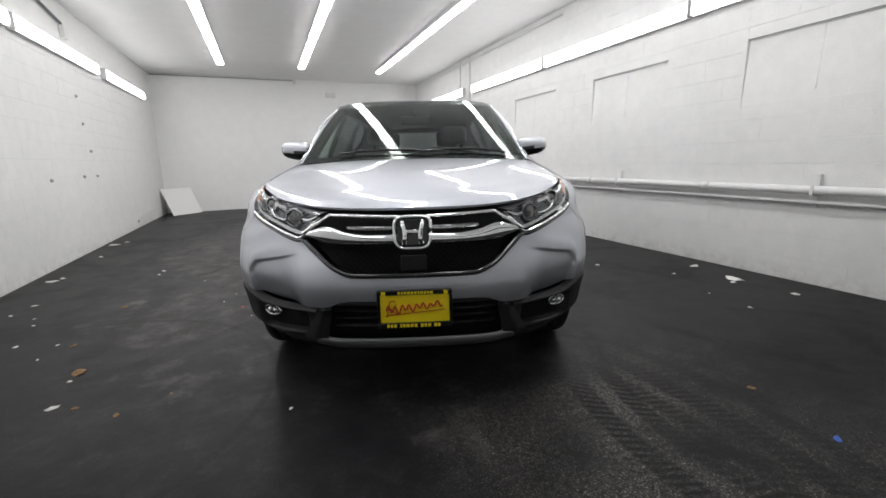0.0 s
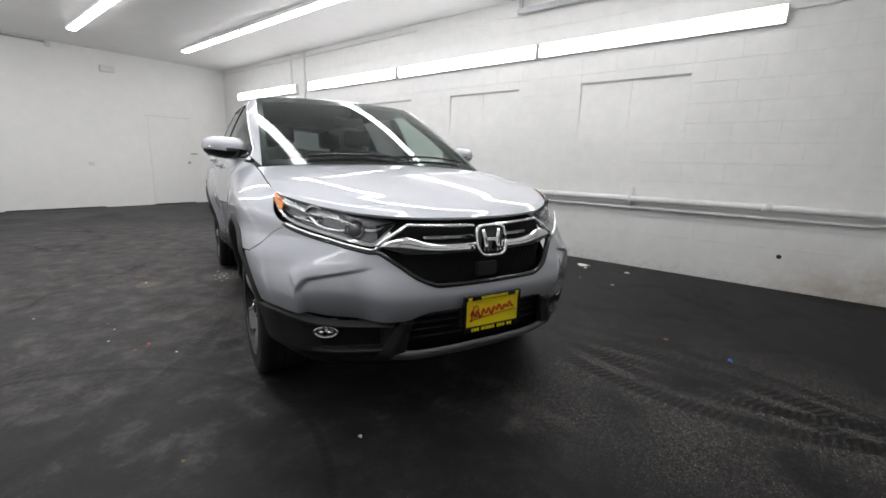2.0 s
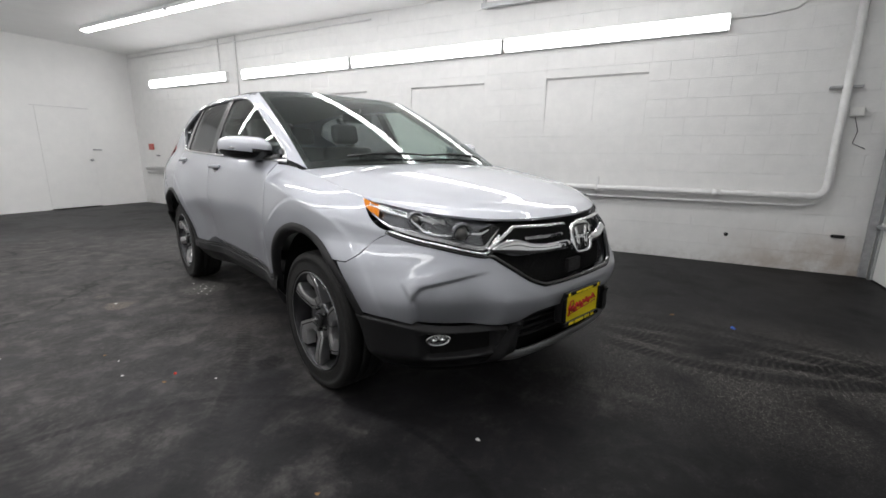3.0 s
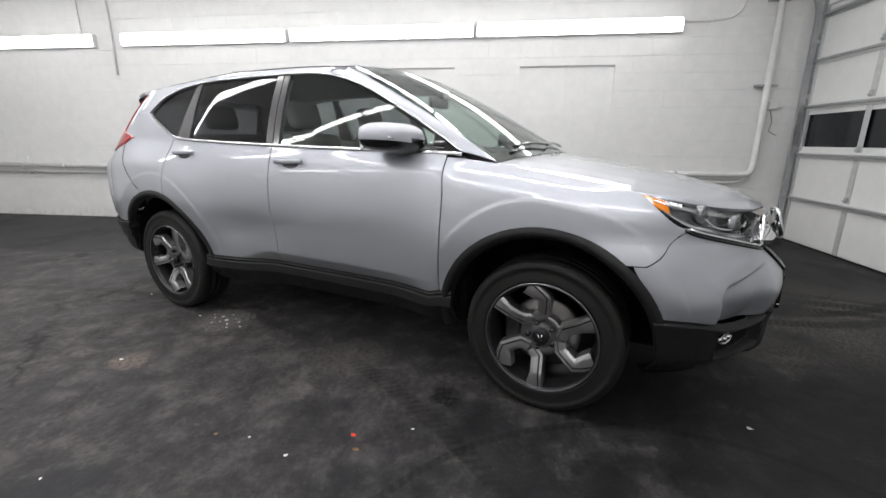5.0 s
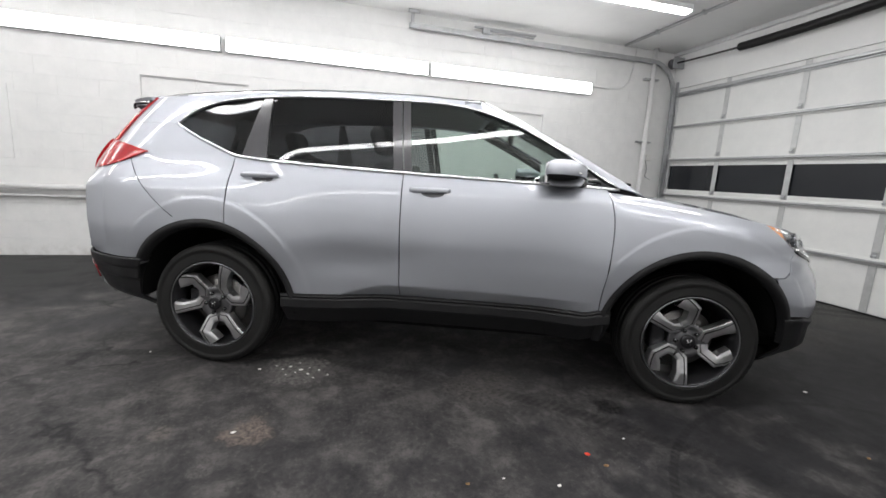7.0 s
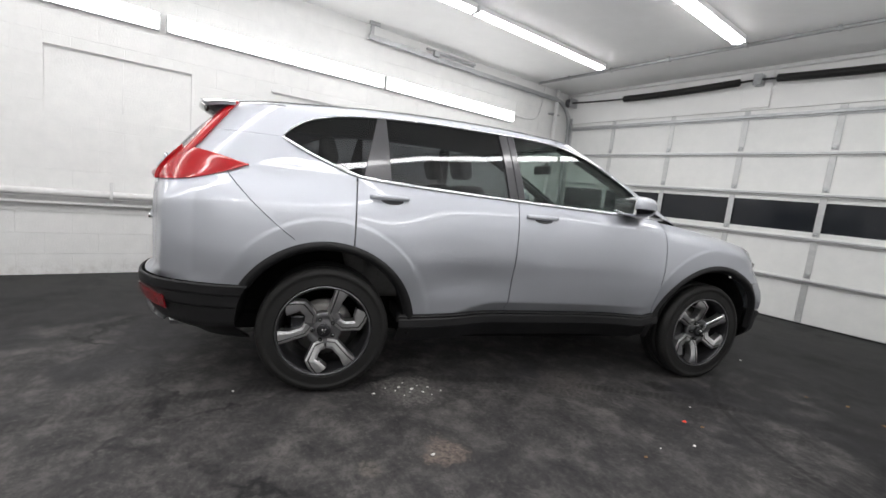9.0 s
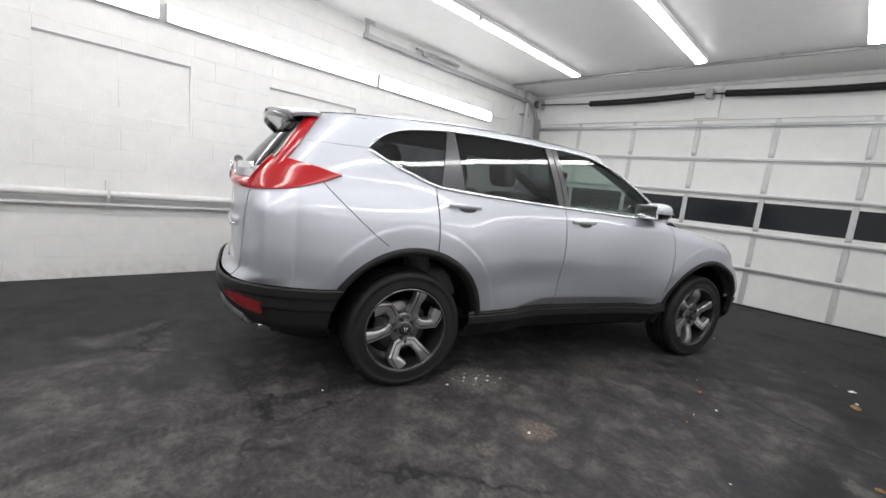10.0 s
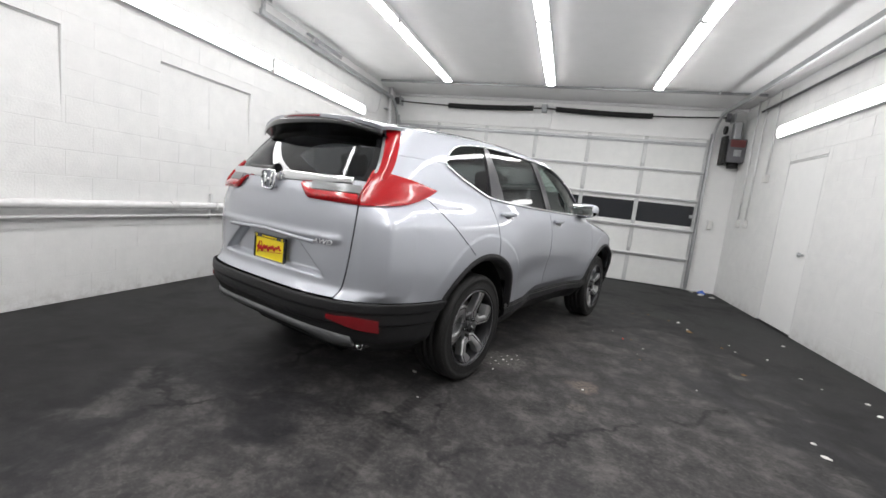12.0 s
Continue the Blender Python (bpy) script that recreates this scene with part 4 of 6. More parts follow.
nose_n = curve((0.3, 2.8), (0.58, 2.7), (0.72, 2.3), (0.82, 2.1))


def plan_turn(q, n, back=False):
    """Plan angles are given for a cubic corner; turns one into the angle on a corner of power n, or back."""
    a, b = (n, 3.0) if back else (3.0, n)
    c, s = math.cos(radians(q)), math.sin(radians(q))
    t = min(1.0, s * (abs(c) ** a + s**a) ** (-1 / a))
    return math.degrees(math.atan2(t, max(0.0, 1 - t**b) ** (1 / b)))


ZW = 0.362  # wheel centre height
fender_top = soft(curve((0.80, 1.125), (0.95, 1.11), (1.2, 1.078), (1.45, 1.038), (1.62, 1.008), (1.75, 0.980), (1.95, 0.94)), 0.8, 1.95, 0.05)
fender_in = soft(curve((0.80, 0.79), (0.95, 0.788), (1.3, 0.795), (1.50, 0.802), (1.62, 0.800), (1.75, 0.77), (1.85, 0.72), (2.0, 0.58)), 0.8, 2.0, 0.025)


def swell(x, z):
    """Flares over the wheels, the shoulder, the hollow in the doors and the fold along their foot."""
    o = 0.0
    for c in (XF, XR):
        dx = x - c
        d = math.hypot(dx, (z - ZW) * 0.95)
        low = smooth01((z - 0.2) / 0.3)
        # a flat band round the opening with a crisp outer edge, then a broad haunch
        e = d - 0.572
        bulge = 0.020 * math.exp(-((max(0.0, e + 0.02) / 0.17) ** 2)) + 0.004 * (1 - smooth01(e / 0.022)) - 0.02 * max(0.0, -e)
        o += bulge * low
    # the rear haunch runs out over the back door
    o += 0.012 * math.exp(-(((x + 1.12 - 0.75 * (z - 0.75)) / 0.26) ** 2)) * smooth01((z - 0.52) / 0.2) * (1 - smooth01((z - 0.90) / 0.20))
    o += 0.032 * smooth01((x - 1.40) / 0.25) * smooth01((0.86 - z) / 0.14)
    o -= 0.055 * smooth01((z - 1.0) / 0.22) * smooth01((-0.85 - x) / 0.7)
    mid = smooth01((x + 0.95) / 0.40) * smooth01((0.90 - x) / 0.40)
    o -= 0.021 * math.exp(-(((z - 0.70 - 0.05 * x) / 0.095) ** 2)) * mid * (0.35 + 0.65 * smooth01((0.05 - x) / 0.55))
    zf = fold_z(x)
    o -= 0.70 * max(0.0, zf - z) * mid
    return o


def fold_z(x):
    """Height of the sharp fold over the sill: it rises out of the cladding on the back door and sinks again ahead."""
    return 0.455 + 0.088 * smooth01((x + 0.68) / 0.38) - 0.010 * smooth01((x - 0.2) / 0.6)


def side_y(x, z):
    w = half_w(z)
    if x > NOSE:
        r = min(0.9999, (x - NOSE) / (nose_x(z) - NOSE))
        w *= (1 - r ** nose_n(z)) ** (1 / nose_n(z))
    elif x < TAIL:
        r = min(0.9999, (TAIL - x) / (TAIL - tail_x(z)))
        w *= (1 - r**N_TAIL) ** (1 / N_TAIL)
    w += swell(x, z)
    if x > 0:
        w -= 0.105 * min(1.0, x / 0.87) ** 2 * smooth01((z - 1.06) / 0.14) * (1 if x < 0.95 else 1)
    if x > 0.80:
        zt = fender_top(x)
        t = (z - (zt - 0.11)) / 0.11
        if t > 0:
            w = lerp(w, fender_in(x), min(1.0, t) ** 2.2 * smooth01((x - 0.80) / 0.12))
    return w


def end_pt(q, z, proud, n, base, length, sign):
    a_ = radians(plan_turn(q, n))
    c, s = max(0.0, math.cos(a_)), math.sin(a_)
    r = (c**n + s**n) ** (-1 / n)
    x, y = base + sign * (length + proud) * c * r, (half_w(z) + proud) * s * r
    return Vector((x, y + swell(x, z) * (smooth01((q - 35) / 25) if sign > 0 else s * r), z))


def nose_pt(q, z, proud=0.0):
    """A point on the rounded front at plan angle q (degrees from dead ahead) and height z."""
    return end_pt(q, z, proud, nose_n(z), NOSE, nose_x(z) - NOSE, 1)


def tail_pt(q, z, proud=0.0):
    """A rounded tail with one crisp upright fold at each corner."""
    proud += 0.032 * max(0.0, 1 - abs(q - 51) / 9) * smooth01((z - 0.60) / 0.05) * (1 - smooth01((z - 0.98) / 0.14))
    return end_pt(q, z, proud, N_TAIL, TAIL, TAIL - tail_x(z), -1)


def q_of(x, z):
    """Plan angle at which the rounded nose reaches x."""
    r = max(0.0, min(0.9999, (x - NOSE) / (nose_x(z) - NOSE)))
    return plan_turn(math.degrees(math.atan2((1 - r ** nose_n(z)) ** (1 / nose_n(z)), r)), nose_n(z), True)


def q_of_tail(x, z):
    r = max(0.0, min(0.9999, (TAIL - x) / (TAIL - tail_x(z))))
    return plan_turn(math.degrees(math.atan2((1 - r**N_TAIL) ** (1 / N_TAIL), r)), N_TAIL, True)


def side_pt(x, z, proud=0.0):
    return Vector((x, side_y(x, z) + proud, z))


def front_pt(d, z, proud=0.0):
    """Round the front quarter: d < 0 along the side behind the nose, then 0 to 1 for plan angles 90 to 0."""
    if d < 0:
        return side_pt(NOSE + d, z, proud)
    p = nose_pt(90 - 90 * d, z, proud)
    if p.x < 1.95:
        zt = fender_top(p.x)
        t = (z - (zt - 0.11)) / 0.11
        if t > 0:
            p.y = lerp(p.y, fender_in(p.x), min(1.0, t) ** 2.2)
    return p


def rear_pt(d, z, proud=0.0):
    return side_pt(TAIL - d, z, proud) if d < 0 else tail_pt(90 - 90 * d, z, proud)


def grid(fn, nu, nv, flip=1, out=None):
    """A smooth sheet fn(u, v), mirrored to the car's other flank by flip = -1, with its outside towards `out`."""
    b = bmesh.new()
    vs = []
    for i in range(nu + 1):
        row = []
        for j in range(nv + 1):
            p = fn(i / nu, j / nv)
            row.append(b.verts.new((p[0], p[1] * flip, p[2])))
        vs.append(row)
    for i in range(nu):
        for j in range(nv):
            q = (vs[i][j], vs[i + 1][j], vs[i + 1][j + 1], vs[i][j + 1])
            f = b.faces.new(q)
            f.smooth = True
    b.normal_update()
    if out is None:
        out = lambda c: Vector((c.x * 0.25, c.y, (c.z - 0.7) * 0.4))
    tot = sum(f.normal.dot(out(f.calc_center_median())) * f.calc_area() for f in b.faces)
    if tot < 0:
        bmesh.ops.reverse_faces(b, faces=b.faces[:])
    for e in b.edges:
        if e.is_boundary:
            e.smooth = False
    return b


def sheet(name, b, material, parent, label="", thick=0.005):
    ob = part(name, b, material, parent, label)
    k = ob.modifiers.new("thickness", "SOLIDIFY")
    k.thickness, k.offset = thick, -1
    return ob


def ribbon(path, width, height, flip=1, profile=6, up=None):
    """A rounded strip along a 3D line: width across (up), height proud."""
    b = bmesh.new()
    path = [Vector(p) for p in path]
    rings = []
    for i, p in enumerate(path):
        d = (path[min(i + 1, len(path) - 1)] - path[max(i - 1, 0)]).normalized()
        w = (up(p) if up else Vector((0, 0, 1))).normalized()
        w = (w - d * w.dot(d)).normalized()
        n = d.cross(w)
        ww = width[i] if isinstance(width, list) else width
        rings.append([b.verts.new(Vector((q.x, q.y * flip, q.z))) for q in (p + w * ww / 2 * math.cos(t) + n * height / 2 * math.sin(t) for t in [2 * math.pi * k / (2 * profile) for k in range(2 * profile)])])
    m = 2 * profile
    for i in range(len(rings) - 1):
        for k in range(m):
            f = b.faces.new((rings[i][k], rings[i][(k + 1) % m], rings[i + 1][(k + 1) % m], rings[i + 1][k]))
            f.smooth = True
    b.faces.new(rings[0])
    b.faces.new(rings[-1][::-1])
    bmesh.ops.recalc_face_normals(b, faces=b.faces)
    return b


CAR = pose(0.339, -1.536, 0, 0, 0, -109.83)
car = thing("car", CAR, "silver compact SUV with black lower cladding, parked", "car")

# outlines along the flank
ARCH_IN, ARCH_OUT = 0.445, 0.498
belt = curve((0.95, 1.135), (0.875, 1.140), (0.4, 1.152), (-0.25, 1.168), (-0.8, 1.186), (-1.17, 1.208))
dlo_low = curve((0.95, 1.135), (0.875, 1.140), (0.4, 1.152), (-0.25, 1.168), (-0.8, 1.186), (-1.17, 1.208), (-1.36, 1.268), (-1.52, 1.335), (-1.60, 1.378))
dlo_top = curve((0.90, 1.142), (0.874, 1.155), (0.608, 1.312), (0.308, 1.462), (0.16, 1.512), (0.03, 1.541), (-0.14, 1.556), (-0.3, 1.560), (-0.7, 1.563), (-1.08, 1.553), (-1.32, 1.528), (-1.46, 1.490), (-1.55, 1.435), (-1.60, 1.380))
roof_edge = soft(curve((0.10, 1.572), (0.03, 1.576), (-0.3, 1.590), (-0.7, 1.592), (-1.1, 1.584), (-1.4, 1.568), (-1.7, 1.548), (-1.95, 1.525)), -1.95, 0.10, 0.05)
roof_mid = soft(curve((0.35, 1.572), (0.30, 1.588), (0.1, 1.625), (-0.3, 1.660), (-0.6, 1.668), (-1.0, 1.660), (-1.4, 1.637), (-1.7, 1.610), (-2.0, 1.575)), -2.0, 0.35, 0.05)
seam_a = curve((0.5, 0.838), (0.54, 0.838), (0.75, 0.856), (0.94, 0.862), (1.06, 0.850), (1.14, 0.835))
SEAM_B, SEAM_C = -0.246, -1.205
clad_top = curve((0.9, 0.505), (0.84, 0.500), (0.76, 0.478), (0.2, 0.480), (-0.25, 0.478), (-0.7, 0.466), (-0.95, 0.460))


def arch(x, c, r):
    d = abs(x - c)
    return ZW + math.sqrt(max(0.0, r * r - d * d)) if d < r else 0.0


G = 0.0028  # half a panel gap
seam_q = curve((0.60, 36.5), (1.0, 39.6), (1.12, 42.0), (1.22, 45.4), (1.32, 46.2), (1.43, 45.2), (1.54, 42.5))  # edge of the tailgate in plan
for flip in (1, -1):
    side = "left" if flip > 0 else "right"

    # front wing
    def fender(u, v):
        d = lerp(-0.555 + G, 0.47, u)
        q = 90 - 90 * max(d, 0)
        x = front_pt(d, 0.85).x
        z0 = max(arch(x, XF, ARCH_IN + 0.02), 0.495)
        seam = curve((47.5, 0.873), (51.5, 0.850), (57, 0.778), (61, 0.745))
        if x > 1.60:
            z0 = max(z0, seam(q))
        zt = 1.0
        for _ in range(4):
            zt = fender_top(front_pt(d, zt).x)
        if q < 59.5:
            zt = lerp(zt, 0.876, smooth01((59.5 - q) / 10.0))
        z = lerp(z0, max(zt, z0 + 0.003), v)
        if u < 0.25:
            d += (seam_a(z) - 0.845) * (1 - smooth01(u / 0.25))
        return front_pt(d, z)

    sheet("front_wing", grid(fender, 100, 64, flip), M_PAINT, car)

    # doors, each with its glass, handle and sill cladding
    def f_door(u, v):
        x = lerp(SEAM_B + G, seam_a(lerp(0.5, 1.14, v)) - G, u)
        z = lerp(clad_top(x), belt(x), v)
        return side_pt(x, z)

    fd = sheet("front_door", grid(f_door, 48, 90, flip), M_PAINT, car)

    def r_door(u, v):
        x = lerp(SEAM_C + G, SEAM_B - G, u)
        z0 = max(clad_top(x), arch(x, XR, ARCH_IN + 0.02))
        return side_pt(x, lerp(z0, belt(x), v))

    rd = sheet("rear_door", grid(r_door, 64, 90, flip), M_PAINT, car)

    # rear quarter, from the door to the tailgate, up to the window line
    def quarter(u, v):
        d = lerp(-0.243 + G, 0.57, u)
        x = rear_pt(d, 0.9).x
        z0 = max(arch(x, XR, ARCH_IN + 0.02), 0.607)
        zt = 1.3
        for _ in range(4):
            xx = rear_pt(d, zt).x
            zt = dlo_low(max(xx, -1.60))
        z = lerp(z0, zt, v)
        d1 = (90 - seam_q(z) - 0.25) / 90
        return rear_pt(lerp(d, -0.243 + G + (d1 + 0.243 - G) * u, smooth01((u - 0.4) / 0.4)), z)

    qp = sheet("quarter_panel", grid(quarter, 110, 80, flip), M_PAINT, car)

    def d_pillar(u, v):
        z = lerp(1.380, 1.545, v)
        q0 = q_of_tail(-1.603, z)
        q1 = seam_q(z) + 0.3
        return tail_pt(lerp(q0, q1, u), z)

    sheet("rear_pillar", grid(d_pillar, 16, 8, flip), M_PAINT, car)

    def cant(u, v):
        x = lerp(-1.603, 0.05, u)
        return side_pt(x, lerp(dlo_top(x), roof_edge(x), v))

    sheet("roof_side_rail", grid(cant, 60, 6, flip), M_PAINT, car)

    # glass of the side windows
    def pane(lo, hi):
        def f(u, v):
            x = lerp(lerp(lo[0], hi[0], v), lerp(lo[1], hi[1], v), u)
            z = lerp(dlo_low(x) + 0.002, dlo_top(x) - 0.002, v)
            return side_pt(x, z, -0.010)
        return grid(f, 30, 10, flip)

    g1 = sheet("window", pane((-0.21, 0.885), (-0.26, 0.885)), M_SIDEGLASS, fd, "clear side window", 0.004)
    g2 = sheet("window", pane((-1.03, -0.29), (-1.06, -0.34)), M_PRIVACY, rd, "dark tinted side window", 0.004)
    g3 = sheet("quarter_window", pane((-1.598, -1.16), (-1.598, -1.10)), M_PRIVACY, qp, "dark tinted quarter window", 0.004)
    for g in (g1, g2, g3):
        g.visible_shadow = False

    # black pillars between the windows
    def pillar(lo, hi):
        def f(u, v):
            x = lerp(lerp(lo[0], hi[0], v), lerp(lo[1], hi[1], v), u)
            return side_pt(x, lerp(dlo_low(x), dlo_top(x), v), -0.003)
        return grid(f, 6, 12, flip)

    sheet("centre_pillar", pillar((-0.30, SEAM_B - G), (-0.35, SEAM_B - 0.05 - G)), M_PILLAR, rd, "dark grey glossy window pillar", 0.03)
    sheet("centre_pillar", pillar((SEAM_B + G, -0.20), (SEAM_B - 0.05 + G, -0.25)), M_PILLAR, fd, "dark grey glossy window pillar", 0.03)
    sheet("rear_door_pillar", pillar((-1.17, -1.02), (-1.105, -1.055)), M_PILLAR, rd, "dark grey glossy window pillar", 0.03)
    # chrome round the windows
    n = 60
    low = [side_pt(x, dlo_low(x) - 0.004, 0.004) for x in [lerp(0.90, -1.602, k / n) for k in range(n + 1)]]
    top = [side_pt(x, dlo_top(x) + 0.003, 0.003) for x in [lerp(-1.602, 0.89, k / n) for k in range(n + 1)]]
    part("window_trim", ribbon(low, 0.019, 0.012, flip), M_CHROME, car, "chrome window trim", True)
    part("window_trim", ribbon(top, 0.009, 0.010, flip), M_CHROME, car, "chrome window trim", True)

    # windscreen pillar, between the door glass and the windscreen
    def a_pillar(u, v):
        x = lerp(0.03, 0.90, v)
        a = side_pt(x, dlo_top(x) + 0.004)
        bq = screen(v_to_s(v), 1.0)
        p = a.lerp(bq, u)
        p += Vector((0.3, 0.6, 0.74)) * 0.006 * 4 * u * (1 - u)
        return p

    def v_to_s(v):
        return 1 - v

    def roof_front(k):
        x = 0.22 - 0.08 * k**2.2
        return x

    def roof_pt(s, k):
        xr = -1.90 - 0.05 * (1 - k * k)
        x = lerp(roof_front(k), xr, s)
        ze = roof_edge(min(x, 0.06)) if x > -1.6 else lerp(roof_edge(-1.6), roof_edge(x) if x > -1.95 else 1.525, 1)
        ye = side_y(min(x, 0.03), ze)
        z = roof_mid(x) - (roof_mid(x) - ze) * k**3.2
        return Vector((x, ye * k, z))

    def screen(s, k):
        """Windscreen: s 0 at the cowl to 1 at the roof, k 0 in the middle to 1 at the pillar."""
        t = roof_pt(0, 0.960 * k)
        c = Vector((1.11 - 0.05 * k**2, 0.757 * k, 1.126 - 0.024 * k**3))
        p = c.lerp(t, s)
        return p + Vector((0.45, 0, 0.9)) * 0.026 * 4 * s * (1 - s) * (1 - 0.35 * k * k)

    sheet("windscreen_pillar", grid(a_pillar, 8, 30, flip), M_PAINT, car)
    # black sill cladding
    def sill(u, v):
        x = lerp(-0.92, 0.90, u)
        zt = clad_top(x) - 0.003
        h = lerp(-0.185, 0.0, v)
        y = side_y(x, zt) + 0.006
        y -= 0.006 * (smooth01((h + 0.012) / 0.004))
        y -= 0.007 * math.exp(-(((h + 0.024) / 0.005) ** 2))
        y -= 0.010 * smooth01((-0.078 - h) / 0.006) + 0.80 * max(0.0, -0.083 - h)
        return Vector((x, y, zt + h))
    sheet("sill_cladding", grid(sill, 60, 70, flip), M_CLAD, car, "black plastic sill cladding")
    # wheel arch trims and liners
    for c, nm, a0, a1 in ((XF, "front", 3, 186), (XR, "rear", -4, 150)):
        def trim(u, v, c=c, a0=a0, a1=a1):
            a = radians(lerp(a0, a1, u))
            r = lerp(ARCH_IN, ARCH_OUT, v)
            x, z = c + r * math.cos(a), ZW + r * math.sin(a)
            y = side_y(x, max(z, 0.3))
            return Vector((x, y + 0.012 * math.sin(math.pi * min(1, v * 1.0) ** 0.7) + 0.004 - 0.03 * (1 - v) ** 3, z))
        sheet("wheel_arch_trim", grid(trim, 48, 8, flip), M_CLAD, car, "black plastic wheel arch trim", 0.012)
        def liner(u, v, c=c):
            a = radians(lerp(4, 180, u))
            r = 0.462
            x, z = c + r * math.cos(a), ZW + r * math.sin(a)
            return Vector((x, lerp(0.45, min(0.85, side_y(min(max(x, -2.0), 1.95), max(z, 0.3)) - 0.012 - 0.05 * smooth01((x - 1.60) / 0.15)), v), z))
        part("arch_liner", grid(liner, 30, 2, flip, lambda p, c=c: Vector((c - p.x, 0, ZW - p.z))), M_UNDER, car, smooth=True)
        part("arch_liner", grid(lambda u, v, c=c: Vector((c + lerp(-0.47, 0.47, u), 0.45, lerp(0.34, 0.84, v))), 2, 2, flip), M_UNDER, car)

    # door handles: a bowed bar over a flat patch that paints the grip's shade
    for nm, x0, z0, dr in (("front", -0.095, 1.082, fd), ("rear", -1.03, 1.113, rd)):
        path = [side_pt(x0 + t * 0.105, z0 + 0.002 * t, 0.022 * (1 - t**4) + 0.008) for t in [k / 8 - 1 for k in range(17)]]
        hb = ribbon(path, [0.030 - 0.006 * abs(k / 8 - 1) ** 2 for k in range(17)], 0.016, flip)
        h = part("handle", hb, M_PAINT, dr, "body-coloured door handle", True)
        def grip_patch(u, v, x0=x0, z0=z0):
            r, a = u, 2 * math.pi * v
            x, z = x0 + 0.015 + 0.062 * r * math.cos(a), z0 - 0.014 + 0.024 * r * math.sin(a)
            return side_pt(x, z, 0.0015)
        part("handle_shade", grid(grip_patch, 4, 20, flip), M_PILLAR, h, "flat dark patch for the shade in the grip", True)

    # mirror
    mir = new("mirror")
    mir.parent = car
    mb = bmesh.new()
    bmesh.ops.create_uvsphere(mb, u_segments=28, v_segments=18, radius=1)
    for v in mb.verts:
        x, y, z = v.co
        e = lambda t, p: math.copysign(abs(t) ** p, t)
        x, y, z = e(x, 0.75), e(y, 0.62), e(z, 0.72)
        xx = 0.575 + (0.125 if x > 0 else 0.075) * x - 0.045 * y
        zz = 1.203 + 0.070 * z * (1 - 0.12 * y) + 0.012 * y
        v.co = (xx, flip * (0.905 + 0.128 * y), zz)
    for f in mb.faces:
        f.smooth = True
        c = f.calc_center_median()
        f.material_index = 1 if c.z < 1.192 + 0.05 * (abs(c.y) - 0.9) else 0
    if flip < 0:
        bmesh.ops.reverse_faces(mb, faces=mb.faces[:])
    part("housing", mb, [M_PAINT, M_GLOSSBLACK], mir, smooth=True)
    part("stalk", tube([(0.66, flip * 0.84, 1.155), (0.72, flip * 0.80, 1.150), (0.79, flip * 0.765, 1.150)], [0.032, 0.028, 0.035], 12, True, 0.7), M_GLOSSBLACK, mir, "black mirror foot")
    part("mirror_glass", box(0.478, 0.496, *sorted((flip * 0.80, flip * 1.005)), 1.150, 1.255, 0.008), M_CHROME, mir, "mirror glass")
    part("indicator", ribbon([(0.69 - 0.05 * t * t, flip * (0.86 + 0.15 * t), 1.196 + 0.01 * t) for t in [k / 8 for k in range(9)]], 0.010, 0.008, 1), M_CLEARLENS, mir, "thin silver lens")
    part("quarter_patch", grid(lambda u, v: side_pt(lerp(0.74, 0.875, u), lerp(dlo_low(lerp(0.74, 0.875, u)), dlo_top(lerp(0.74, 0.875, u)), v), -0.006), 6, 3, flip), M_GLOSSBLACK, fd, "black window corner")

# roof, windscreen, bonnet
def whole(fn, nu, nv):
    """A sheet that spans both flanks: k runs -1 to 1."""
    def f(u, v):
        k = 2 * v - 1
        p = fn(u, abs(k))
        return Vector((p.x, p.y * (1 if k >= 0 else -1), p.z))
    return grid(f, nu, nv, 1, lambda c: Vector((0.2, 0, 1)))


roof = sheet("roof", whole(roof_pt, 40, 36), [M_PAINT], car, "", 0.02)
part("roof_lining", whole(lambda s, k: roof_pt(s * 0.96 + 0.02, k * 0.95) - Vector((0, 0, 0.035)), 12, 12), M_HEADLINER, car, smooth=True)
ws = sheet("windscreen", whole(screen, 20, 32), M_GLASS, car, "clear windscreen", 0.004)
ws.visible_shadow = False
for fl in (1, -1):
    part("roof_moulding", ribbon([Vector((p.x, p.y, p.z + 0.001)) for p in [roof_pt(s / 30, 0.86) for s in range(31)]], 0.012, 0.008, fl, 4, lambda p: Vector((0, 1, 0))), M_GLOSSBLACK, car, "", True)
part("screen_band", whole(lambda s, k: screen(lerp(0.90, 0.995, s), k) - Vector((0, 0, 0.004)), 3, 24), M_GLOSSBLACK, ws, "black band", True)
part("screen_band", whole(lambda s, k: screen(lerp(0.0, 0.06, s), k) - Vector((0, 0, 0.004)), 3, 24), M_GLOSSBLACK, ws, "black band", True)
for fl in (1, -1):
    part("screen_band", grid(lambda u, v: screen(u, lerp(0.95, 1.0, v)) - Vector((0, 0, 0.005)), 16, 3, fl, lambda c: Vector((0.2, 0, 1))), M_GLOSSBLACK, ws, "black band", True)
    part("pillar_trim", tube([(p.x - 0.03, p.y * fl * 0.975, p.z - 0.035) for p in [screen(k / 10, 1.0) for k in range(11)]], 0.032, 8), M_TRIMGREY, car, "dark inner pillar trim", True)
